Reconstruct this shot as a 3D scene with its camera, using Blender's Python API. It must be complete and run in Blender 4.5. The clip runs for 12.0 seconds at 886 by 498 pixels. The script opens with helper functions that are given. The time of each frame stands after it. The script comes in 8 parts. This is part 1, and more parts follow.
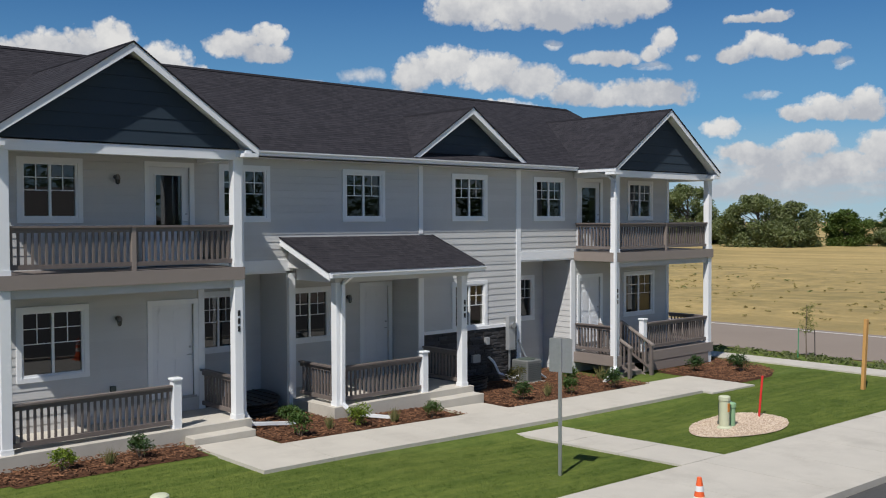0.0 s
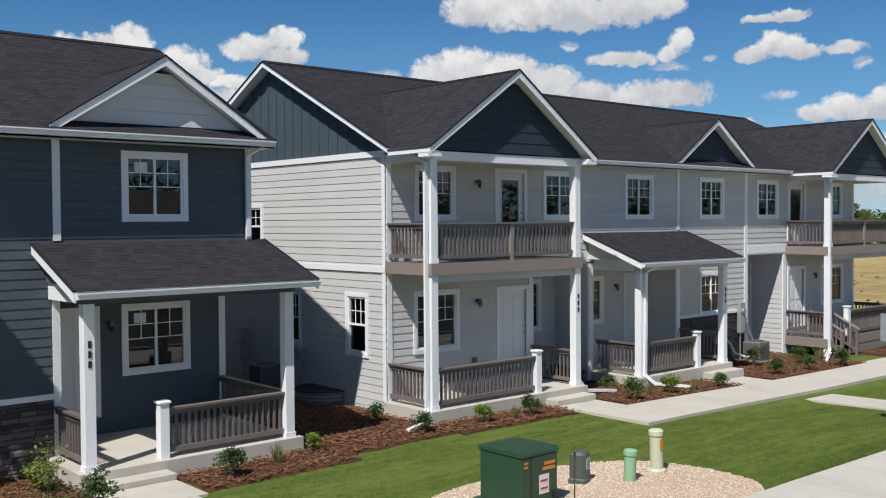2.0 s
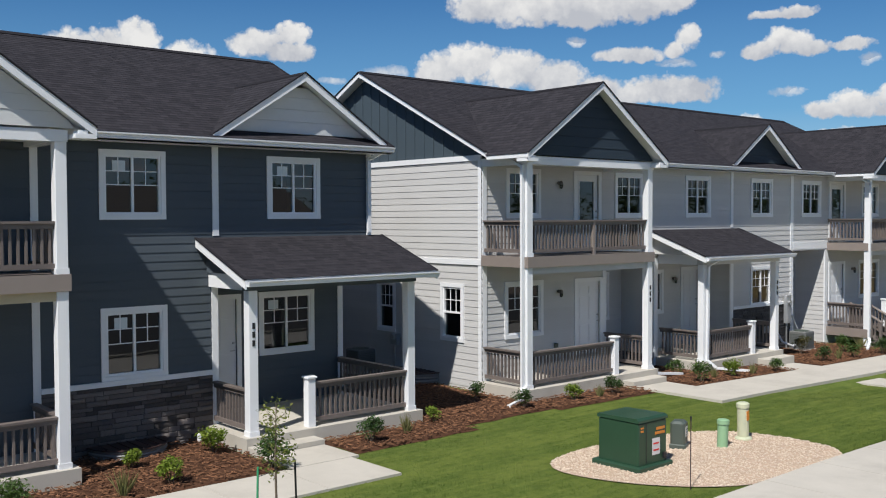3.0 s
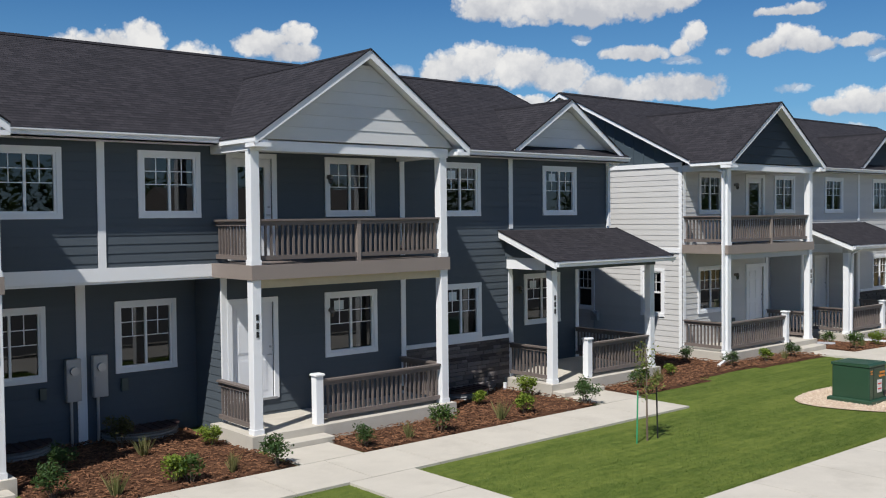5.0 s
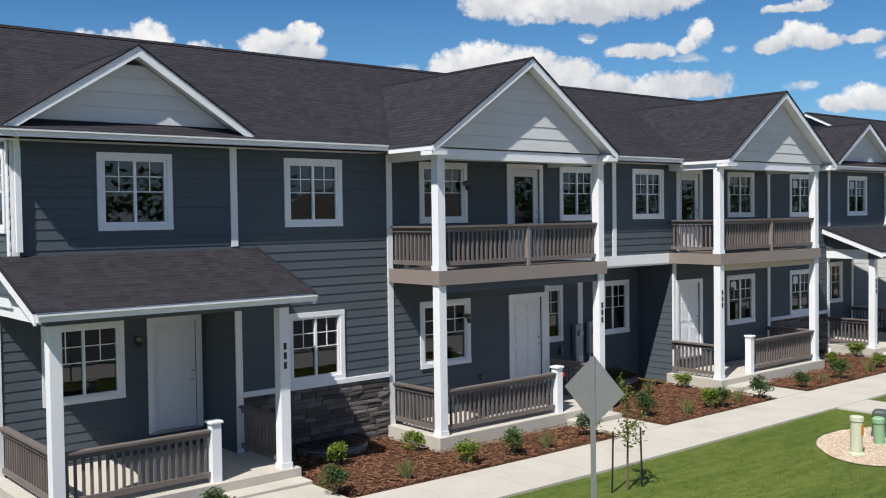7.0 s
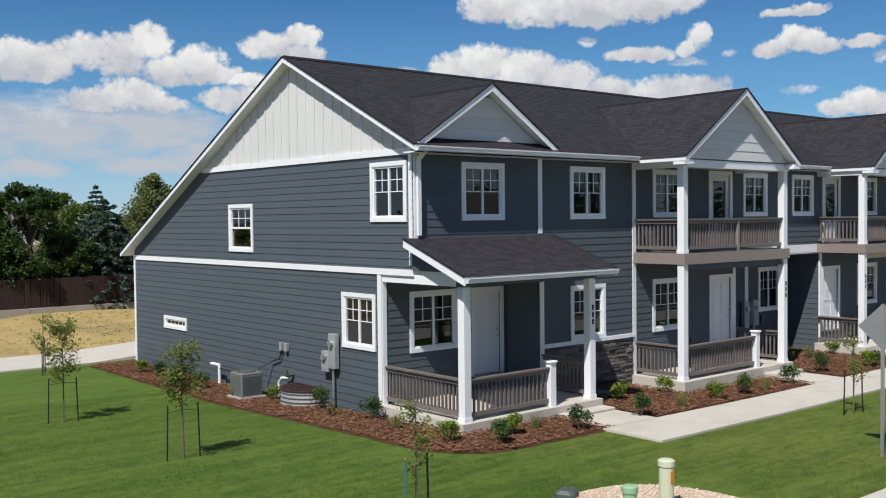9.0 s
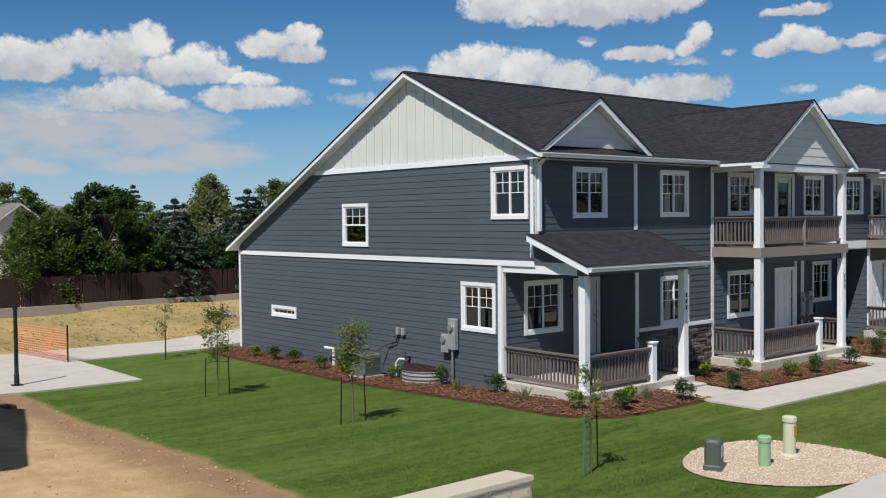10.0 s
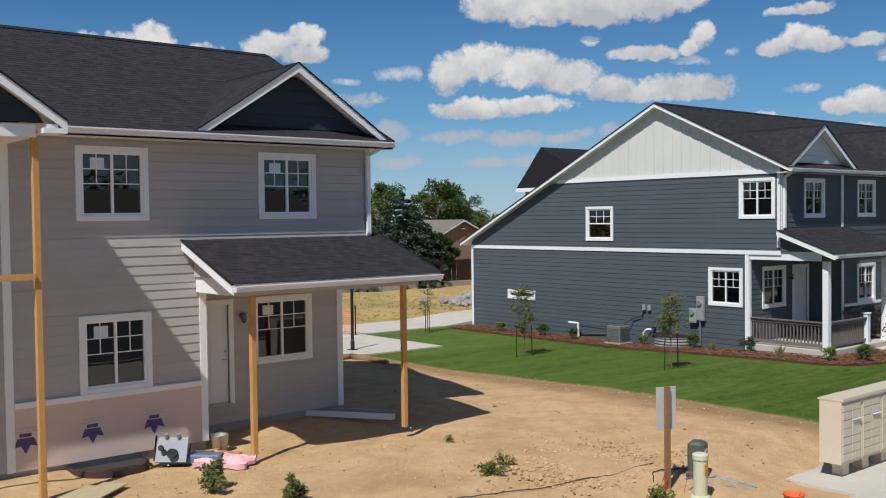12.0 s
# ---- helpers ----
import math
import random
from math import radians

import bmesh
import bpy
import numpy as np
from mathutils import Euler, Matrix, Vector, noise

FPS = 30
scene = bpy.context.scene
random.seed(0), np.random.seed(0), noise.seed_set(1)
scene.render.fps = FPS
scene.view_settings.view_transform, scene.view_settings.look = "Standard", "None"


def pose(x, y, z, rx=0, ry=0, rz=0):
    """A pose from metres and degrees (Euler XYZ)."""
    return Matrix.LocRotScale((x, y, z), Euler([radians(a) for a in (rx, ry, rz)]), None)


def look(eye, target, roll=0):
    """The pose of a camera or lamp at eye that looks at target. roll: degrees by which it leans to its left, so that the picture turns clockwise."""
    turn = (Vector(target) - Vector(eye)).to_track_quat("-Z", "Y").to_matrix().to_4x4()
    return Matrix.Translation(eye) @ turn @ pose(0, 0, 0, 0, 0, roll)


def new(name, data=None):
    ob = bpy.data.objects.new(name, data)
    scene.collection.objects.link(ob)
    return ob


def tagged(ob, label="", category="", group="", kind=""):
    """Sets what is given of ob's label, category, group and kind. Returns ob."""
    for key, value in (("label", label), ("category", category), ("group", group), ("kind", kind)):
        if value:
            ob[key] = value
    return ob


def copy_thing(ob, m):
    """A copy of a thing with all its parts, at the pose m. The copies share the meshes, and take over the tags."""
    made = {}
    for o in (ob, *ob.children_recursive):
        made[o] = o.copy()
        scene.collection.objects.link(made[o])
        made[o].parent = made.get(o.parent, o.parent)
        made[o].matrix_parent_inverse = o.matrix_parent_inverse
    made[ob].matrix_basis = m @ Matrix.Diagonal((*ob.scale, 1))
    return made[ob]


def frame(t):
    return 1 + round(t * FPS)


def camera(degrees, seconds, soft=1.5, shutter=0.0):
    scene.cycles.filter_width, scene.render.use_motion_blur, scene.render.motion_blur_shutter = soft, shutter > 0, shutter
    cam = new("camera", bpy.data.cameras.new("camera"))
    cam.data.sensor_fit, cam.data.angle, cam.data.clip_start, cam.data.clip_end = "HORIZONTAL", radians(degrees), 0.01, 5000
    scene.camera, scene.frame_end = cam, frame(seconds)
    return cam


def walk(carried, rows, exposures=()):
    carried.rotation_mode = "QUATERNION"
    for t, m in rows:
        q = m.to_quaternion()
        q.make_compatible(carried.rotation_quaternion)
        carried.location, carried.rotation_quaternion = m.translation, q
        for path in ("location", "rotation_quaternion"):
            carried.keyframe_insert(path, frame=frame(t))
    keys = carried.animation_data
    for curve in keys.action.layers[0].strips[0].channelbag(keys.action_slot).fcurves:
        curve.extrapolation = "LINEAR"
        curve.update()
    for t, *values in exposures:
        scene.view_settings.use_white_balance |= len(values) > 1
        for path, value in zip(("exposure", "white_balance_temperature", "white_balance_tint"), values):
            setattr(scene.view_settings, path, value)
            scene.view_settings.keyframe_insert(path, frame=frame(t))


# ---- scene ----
cam = camera(48.9, 12.0, soft=1.1)
PATH = [
    (0, (27.584, -19.997, 4.56), (28.926, -18.516, 4.501), -0.2),
    (0.5, (25.817, -19.623, 4.517), (27.155, -18.137, 4.46), -0.4),
    (1, (23.806, -19.006, 4.465), (25.138, -17.515, 4.414), -0.4),
    (1.5, (21.565, -18.201, 4.475), (22.89, -16.704, 4.421), -0.5),
    (2, (19.499, -17.942, 4.489), (20.816, -16.438, 4.434), -0.4),
    (2.5, (17.734, -18.035, 4.534), (19.045, -16.526, 4.474), -0.3),
    (4.5, (10.842, -19.333, 4.556), (12.143, -17.816, 4.488), -0.3),
    (5, (7.795, -18.443, 4.518), (9.092, -16.923, 4.453), -0.6),
    (5.5, (4.018, -17.246, 4.617), (5.309, -15.72, 4.551), -0.7),
    (6, (0.333, -16.711, 4.694), (1.624, -15.185, 4.626), -0.6),
    (6.5, (-2.547, -16.54, 4.674), (-1.258, -15.012, 4.611), -0.8),
    (7, (-4.798, -16.545, 4.71), (-3.511, -15.015, 4.643), -0.8),
    (7.5, (-7.015, -16.638, 4.652), (-5.727, -15.109, 4.589), -0.9),
    (7.7, (-7.934, -16.672, 4.632), (-6.645, -15.144, 4.57), -0.7),
    (9.3, (-14.52, -16.976, 4.577), (-13.231, -15.449, 4.516), -0.6),
    (9.5, (-15.267, -17.037, 4.578), (-13.975, -15.512, 4.516), -0.6),
    (10, (-17.621, -17.29, 4.572), (-16.331, -15.762, 4.509), -0.6),
    (10.5, (-20.123, -17.611, 4.587), (-18.835, -16.082, 4.523), -0.6),
    (11, (-22.623, -17.901, 4.625), (-21.337, -16.37, 4.562), -0.6),
    (11.5, (-25.371, -17.887, 4.664), (-24.086, -16.356, 4.6), -0.6),
    (12, (-29.217, -17.486, 4.674), (-27.933, -15.954, 4.611), -0.7),
]
EXPOSURE = [(0, -0.14), (0.5, -0.16), (1.0, -0.16), (2.0, 0.04), (4.5, 0.02), (5.0, 0.05), (5.5, 0.18), (6.5, 0.22), (7.0, 0.22), (7.5, 0.18), (9.5, 0.03), (10.0, -0.05), (11.0, -0.16), (12.0, -0.11)]
walk(cam, [(t, look(eye, target, roll)) for t, eye, target, roll in PATH], EXPOSURE)

# ---- world, sun ----
SUN = Vector((-0.69, -0.31, 1.0)).normalized()
sun = new("sun", bpy.data.lights.new("sun", "SUN"))
sun.data.energy, sun.data.angle, sun.data.color = 5.0, radians(0.55), (1.0, 0.968, 0.92)
sun.matrix_world = look((0, 0, 60), Vector((0, 0, 60)) - SUN)


class Nodes:
    """Small helper to write node trees."""

    def __init__(self, tree):
        self.t = tree
        tree.nodes.clear()

    def n(self, kind, **inputs):
        node = self.t.nodes.new(kind)
        for key, value in inputs.items():
            if key == "_operation":
                node.operation = value
                continue
            if key == "_use_clamp":
                node.use_clamp = value
                continue
            if key == "_clamp":
                node.clamp = value
                continue
            k = int(key[1:]) if key[0] == "i" and key[1:].isdigit() else key.replace("__", " ")
            if isinstance(value, bpy.types.NodeSocket):
                self.t.links.new(value, node.inputs[k])
            else:
                node.inputs[k].default_value = value
        return node

    def math(self, op, a, b=0.0, c=0.0, clamp=False):
        return self.n("ShaderNodeMath", _operation=op, _use_clamp=clamp, i0=a, i1=b, i2=c).outputs[0]

    def mix(self, f, a, b, blend="MIX"):
        node = self.t.nodes.new("ShaderNodeMix")
        node.data_type, node.blend_type = "RGBA", blend
        for s, v in ((node.inputs[0], f), (node.inputs[6], a), (node.inputs[7], b)):
            if isinstance(v, bpy.types.NodeSocket):
                self.t.links.new(v, s)
            else:
                s.default_value = v if isinstance(v, (int, float)) else (*v[:3], 1)
        return node.outputs[2]

    def ramp(self, f, lo, hi):
        return self.n("ShaderNodeMapRange", _clamp=True, Value=f, i1=lo, i2=hi).outputs[0]

    def noise(self, scale, detail=4.0, rough=0.55, vec=None, dist=0.0):
        kw = {"Vector": vec} if vec is not None else {}
        return self.n("ShaderNodeTexNoise", Scale=scale, Detail=detail, Roughness=rough, Distortion=dist, **kw).outputs[0]


VIEW = math.degrees(math.atan2(1.288, 1.529))  # bearing of the view's middle, clockwise from +y

# heaped clouds, each a list of puffs: degrees right of the view's middle, height over the horizon, half width, half height
HEAP_HIGH = [(3.05, 12.06, 1.97, 0.94), (6.0, 12.17, 2.93, 1.31), (8.92, 11.75, 2.25, 1.18), (11.47, 11.94, 2.53, 0.86), (14.14, 12.04, 1.24, 0.61)]
HEAP_MAIN = [(0.54, 8.48, 1.46, 1.22), (2.36, 8.97, 1.9, 1.15), (4.82, 8.6, 2.07, 1.08), (7.27, 8.12, 2.05, 1.01), (9.86, 7.24, 1.69, 0.78), (12.09, 7.1, 1.99, 0.64), (14.13, 7.15, 2.45, 0.92)]
HEAP_BELOW = [(2.0, 6.29, 2.81, 0.72), (4.97, 6.47, 2.63, 0.52)]
HEAP_TOWER = [(-10.07, 9.97, 1.66, 0.82), (-7.97, 10.57, 1.17, 0.63), (-8.15, 9.53, 1.55, 0.7)]
HEAP_SLANT = [(13.92, 9.35, 0.69, 0.5), (14.85, 10.1, 0.74, 0.74), (11.62, 9.17, 1.97, 0.47)]
HEAP_FAR = [(19.28, 11.02, 1.24, 0.3), (20.6, 11.12, 1.39, 0.38)]
HEAP_FAR_LOW = [(18.69, 9.08, 0.95, 0.49), (20.08, 9.59, 1.46, 0.72), (21.32, 9.2, 1.15, 0.54), (23.58, 9.21, 1.11, 0.38)]
HEAP_EDGE = [(22.04, 5.79, 0.97, 0.61), (23.45, 6.01, 1.28, 0.84), (25.37, 6.05, 1.35, 1.0)]
HEAP_LEFT = [(-23.61, 8.69, 1.6, 1.33), (-21.93, 8.57, 1.7, 1.26), (-19.9, 9.33, 1.75, 0.98), (-17.99, 9.26, 1.37, 1.29), (-16.68, 9.92, 1.32, 1.06)]
HEAP_LEFT_MID = [(-15.43, 8.43, 1.59, 1.01), (-13.88, 8.78, 1.71, 1.17), (-12.48, 8.19, 1.08, 0.62)]
HEAP_LEFT_LOW = [(-12.35, 6.84, 1.6, 0.79), (-10.12, 7.12, 2.58, 0.71), (-11.06, 8.06, 1.83, 0.4)]
HEAP_LEFT_DEEP = [(-19.67, 6.61, 1.75, 0.84), (-17.58, 7.04, 2.07, 1), (-15.77, 6.55, 1.4, 0.55)]
HEAP_RIGHT = [(18.09, 5.1, 1.1, 0.62), (19.32, 3.8, 1.7, 0.55), (22.43, 4.09, 1.8, 0.65), (20.52, 3.4, 2.2, 0.6), (24.59, 3.0, 2.2, 0.75), (26.12, 3.9, 1.2, 0.95), (22.3, 2.6, 3.4, 0.6)]
HEAPS = [HEAP_HIGH, HEAP_MAIN, HEAP_BELOW, HEAP_TOWER, HEAP_SLANT, HEAP_FAR, HEAP_FAR_LOW, HEAP_EDGE, HEAP_LEFT, HEAP_LEFT_MID, HEAP_LEFT_LOW, HEAP_LEFT_DEEP, HEAP_RIGHT]
# thin cloud that lets the blue through
SHREDS = [(-2.6, 8.37, 1.48, 0.48), (-5.57, 7.96, 0.82, 0.22), (16.53, 9.08, 0.52, 0.25), (20.17, 6.89, 0.99, 0.27), (8.58, 10.08, 0.65, 0.28), (24.33, 8.41, 0.55, 0.35), (-4.92, 6.99, 1.58, 0.42), (14.13, 8.71, 1.24, 0.25)]
SHEETS = [(-2.97, 5.13, 1.25, 0.59), (0.66, 4.74, 2.05, 0.39), (4.13, 4.56, 2.31, 0.43), (6.76, 4.55, 1.63, 0.36), (8.1, 4.88, 0.65, 0.32), (9.59, 5.0, 0.64, 0.42), (-2.83, 3.32, 1.52, 0.43), (2.57, 3.27, 1.65, 0.33), (5.28, 3.3, 1.48, 0.39)]
VEILS = [(-23.18, 2.96, 1.77, 0.49), (-13.35, 3.73, 2.52, 0.64), (-16.45, 3.24, 2.45, 0.47), (-21.15, 5.19, 5.29, 1.56), (-16.41, 5.29, 3.33, 1.06), (22.3, 2.27, 5.7, 1.19), (18.72, 1.85, 2.1, 0.71)]


CLOUD_SHADE, CLOUD_LIT = (5.9, 6.1, 6.6), (9.7, 9.6, 9.4)
SKY_GAIN, SKY_LOW = (0.36, 0.69, 0.92), (3.1, 5.9, 8.0)


def make_world():
    world = bpy.data.worlds.new("world")
    world.use_nodes = True
    N = Nodes(world.node_tree)
    sky = N.n("ShaderNodeTexSky")
    sky.sky_type, sky.sun_disc = "NISHITA", False
    sky.sun_elevation = math.asin(SUN.z)
    sky.sun_rotation = math.atan2(SUN.x, SUN.y)
    sky.altitude, sky.air_density, sky.dust_density, sky.ozone_density = 1500, 1.0, 0.1, 3.5
    way = N.n("ShaderNodeTexCoord").outputs["Generated"]
    x, y, z = N.n("ShaderNodeSeparateXYZ", Vector=way).outputs
    az = N.math("MULTIPLY_ADD", N.math("ARCTAN2", x, y), 57.2958, -VIEW)
    el = N.math("MULTIPLY", N.math("ARCSINE", z), 57.2958)
    other = N.n("ShaderNodeVectorMath", _operation="ADD", i0=way, i1=(5.1, 3.3, 1.7)).outputs[0]
    azw = N.math("MULTIPLY_ADD", N.math("SUBTRACT", N.noise(34.0, 4.0, 0.6, way), 0.5), 1.5, az)
    elw = N.math("MULTIPLY_ADD", N.math("SUBTRACT", N.noise(40.0, 4.0, 0.6, other), 0.5), 0.85, el)
    here = N.n("ShaderNodeCombineXYZ", X=azw, Y=elw).outputs[0]

    def puff(c):
        a, e, w, h = c
        v = N.n("ShaderNodeVectorMath", _operation="MULTIPLY_ADD", i0=here, i1=(1 / w, 1 / h, 0), i2=(-a / w, -e / h, 0)).outputs[0]
        return N.n("ShaderNodeVectorMath", _operation="DOT_PRODUCT", i0=v, i1=v).outputs["Value"]

    def heap(puffs):
        r = None
        for c in puffs:
            q = puff(c)
            r = q if r is None else N.math("SMOOTH_MIN", r, q, 0.35)
        return N.math("SUBTRACT", 1.0, r)

    total, lift = None, None
    for puffs in HEAPS:
        base = min(e - 0.72 * h for a, e, w, h in puffs)
        top = max(e + h for a, e, w, h in puffs)
        # flat bases
        m = N.math("SUBTRACT", heap(puffs), N.math("MAXIMUM", N.math("MULTIPLY", N.math("SUBTRACT", base + 0.1, elw), 2.2), 0.0))
        t = N.math("MULTIPLY", N.math("SUBTRACT", el, base), 1.0 / (top - base))
        if total is None:
            total, lift = m, t
        else:
            lift = N.mix(N.math("GREATER_THAN", m, total), lift, t)
            total = N.math("MAXIMUM", total, m)
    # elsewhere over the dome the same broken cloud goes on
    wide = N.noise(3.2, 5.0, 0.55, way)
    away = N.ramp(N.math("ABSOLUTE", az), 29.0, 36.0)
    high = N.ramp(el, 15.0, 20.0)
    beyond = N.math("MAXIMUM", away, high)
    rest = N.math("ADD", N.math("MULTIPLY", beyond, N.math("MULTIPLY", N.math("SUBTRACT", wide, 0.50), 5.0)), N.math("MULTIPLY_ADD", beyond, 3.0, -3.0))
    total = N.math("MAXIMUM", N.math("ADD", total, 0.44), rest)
    tuft = N.noise(62.0, 8.0, 0.62, way)
    bulge = N.n("ShaderNodeTexVoronoi", Vector=way, Scale=95.0, Detail=2.0, Roughness=0.6)
    rough = N.math("ADD", N.math("MULTIPLY", N.math("SUBTRACT", tuft, 0.5), 1.25), N.math("MULTIPLY", N.math("SUBTRACT", 0.42, bulge.outputs["Distance"]), 0.5))
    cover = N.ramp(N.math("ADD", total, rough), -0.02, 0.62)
    thin = N.math("MULTIPLY", N.ramp(N.math("ADD", heap(SHREDS), N.math("MULTIPLY", rough, 1.1)), -0.4, 0.8), 0.72)
    sheet = N.math("MULTIPLY", N.ramp(N.math("ADD", heap(SHEETS), N.math("MULTIPLY", rough, 1.0)), -0.5, 0.6), 0.80)
    drift = N.noise(22.0, 6.0, 0.6, N.n("ShaderNodeVectorMath", _operation="MULTIPLY", i0=way, i1=(1, 1, 3.2)).outputs[0])
    veil = N.math("MULTIPLY", N.ramp(N.math("ADD", heap(VEILS), N.math("MULTIPLY", N.math("SUBTRACT", drift, 0.5), 4.0)), -1.0, 0.8), 0.92)
    cover = N.math("MAXIMUM", N.math("MAXIMUM", cover, thin), N.math("MAXIMUM", sheet, veil))
    soft = N.noise(26.0, 5.0, 0.55, other)
    body = N.ramp(N.math("ADD", N.math("MULTIPLY", lift, 1.0), N.math("ADD", N.math("MULTIPLY", N.math("SUBTRACT", soft, 0.5), 2.4), N.math("MULTIPLY", rough, 0.40))), -0.10, 0.85)
    bright = N.mix(body, CLOUD_SHADE, CLOUD_LIT)
    haze = N.ramp(el, 13.0, -0.5)
    deep = N.n("ShaderNodeVectorMath", _operation="MULTIPLY", i0=sky.outputs[0], i1=SKY_GAIN).outputs[0]
    base = N.mix(N.math("MULTIPLY", haze, 0.55), deep, SKY_LOW)
    base = N.mix(N.math("MULTIPLY", N.ramp(el, 6.0, 0.0), 0.55), base, (6.4, 7.3, 8.2))
    cover = N.math("MULTIPLY", cover, N.math("GREATER_THAN", el, 0.0))
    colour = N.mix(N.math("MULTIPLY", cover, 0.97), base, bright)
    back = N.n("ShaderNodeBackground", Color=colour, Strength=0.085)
    N.n("ShaderNodeOutputWorld", Surface=back.outputs[0])
    scene.world = world


make_world()

# ---- materials ----


def material(name, base, rough=0.6, metal=0.0, spec=0.5, var=0.12, scale=3.0, fine=60.0, bump=0.15, bump_scale=None, rnd=0.0, dark=None, coat=0.0):
    """A painted, mineral or metal surface: colour varied at two scales, with fine relief."""
    m = bpy.data.materials.new(name)
    m.use_nodes = True
    N = Nodes(m.node_tree)
    pos = N.n("ShaderNodeTexCoord").outputs["Object"]
    a = N.noise(scale, 5.0, 0.6, pos)
    b = N.noise(fine, 3.0, 0.6, pos)
    f = N.math("MULTIPLY_ADD", N.math("SUBTRACT", a, 0.5), 2 * var, N.math("MULTIPLY_ADD", N.math("SUBTRACT", b, 0.5), var, 1.0))
    if rnd:
        r = N.n("ShaderNodeObjectInfo").outputs["Random"]
        f = N.math("MULTIPLY", f, N.math("MULTIPLY_ADD", r, 2 * rnd, 1.0 - rnd))
    c = N.n("ShaderNodeVectorMath", _operation="SCALE", i0=base[:3])
    N.t.links.new(f, c.inputs["Scale"])
    col = c.outputs[0]
    if dark:
        d = N.ramp(N.noise(scale * 0.6, 6.0, 0.65, pos), 0.52, 0.72)
        col = N.mix(N.math("MULTIPLY", d, dark[3]), col, dark[:3])
    p = N.n("ShaderNodeBsdfPrincipled", Base__Color=col, Metallic=metal)
    p.inputs["Roughness"].default_value = rough
    p.inputs["Specular IOR Level"].default_value = spec
    p.inputs["Coat Weight"].default_value = coat
    if bump:
        h = N.noise(bump_scale or fine, 4.0, 0.6, pos)
        bm_ = N.n("ShaderNodeBump", Strength=bump, Distance=0.01, Height=h)
        N.t.links.new(bm_.outputs[0], p.inputs["Normal"])
    N.n("ShaderNodeOutputMaterial", Surface=p.outputs[0])
    return m


def siding(name, base):
    """Painted fibre-cement boards with an embossed grain that runs along the board."""
    m = bpy.data.materials.new(name)
    m.use_nodes = True
    N = Nodes(m.node_tree)
    pos = N.n("ShaderNodeTexCoord").outputs["Object"]
    grain = N.noise(1.0, 4.0, 0.6, N.n("ShaderNodeVectorMath", _operation="MULTIPLY", i0=pos, i1=(6, 6, 120)).outputs[0])
    blotch = N.noise(0.8, 5.0, 0.6, pos)
    r = N.n("ShaderNodeObjectInfo").outputs["Random"]
    f = N.math("ADD", N.math("MULTIPLY_ADD", N.math("SUBTRACT", blotch, 0.5), 0.16, 1.0), N.math("ADD", N.math("MULTIPLY", N.math("SUBTRACT", grain, 0.5), 0.10), N.math("MULTIPLY", N.math("SUBTRACT", r, 0.5), 0.07)))
    c = N.n("ShaderNodeVectorMath", _operation="SCALE", i0=base)
    N.t.links.new(f, c.inputs["Scale"])
    p = N.n("ShaderNodeBsdfPrincipled", Base__Color=c.outputs[0], Roughness=0.6)
    p.inputs["Specular IOR Level"].default_value = 0.22
    bu = N.n("ShaderNodeBump", Strength=0.25, Distance=0.004, Height=grain)
    N.t.links.new(bu.outputs[0], p.inputs["Normal"])
    N.n("ShaderNodeOutputMaterial", Surface=p.outputs[0])
    return m


def shingles():
    m = bpy.data.materials.new("asphalt_shingles")
    m.use_nodes = True
    N = Nodes(m.node_tree)
    uv = N.n("ShaderNodeTexCoord").outputs["UV"]
    br = N.n("ShaderNodeTexBrick", Vector=uv, Scale=1.0, Mortar__Size=0.006, Brick__Width=0.19, Row__Height=0.14, Color1=(0.030, 0.029, 0.034, 1), Color2=(0.056, 0.052, 0.060, 1), Mortar=(0.022, 0.021, 0.025, 1))
    br.offset_frequency, br.offset = 2, 0.37
    spots = N.noise(1.3, 5.0, 0.65, uv)
    grit = N.noise(160.0, 2.0, 0.6, uv)
    col = N.mix(0.3, br.outputs[0], (0.034, 0.032, 0.037))
    f = N.math("MULTIPLY", N.math("MULTIPLY_ADD", spots, 0.34, 0.66), N.math("MULTIPLY_ADD", grit, 0.6, 0.7))
    c = N.n("ShaderNodeVectorMath", _operation="SCALE", i0=col)
    N.t.links.new(f, c.inputs["Scale"])
    p = N.n("ShaderNodeBsdfPrincipled", Base__Color=c.outputs[0], Roughness=0.9)
    p.inputs["Specular IOR Level"].default_value = 0.12
    h = N.math("ADD", N.math("MULTIPLY", grit, 0.5), br.outputs[1])
    bu = N.n("ShaderNodeBump", Strength=0.35, Distance=0.005, Height=h)
    N.t.links.new(bu.outputs[0], p.inputs["Normal"])
    N.n("ShaderNodeOutputMaterial", Surface=p.outputs[0])
    return m


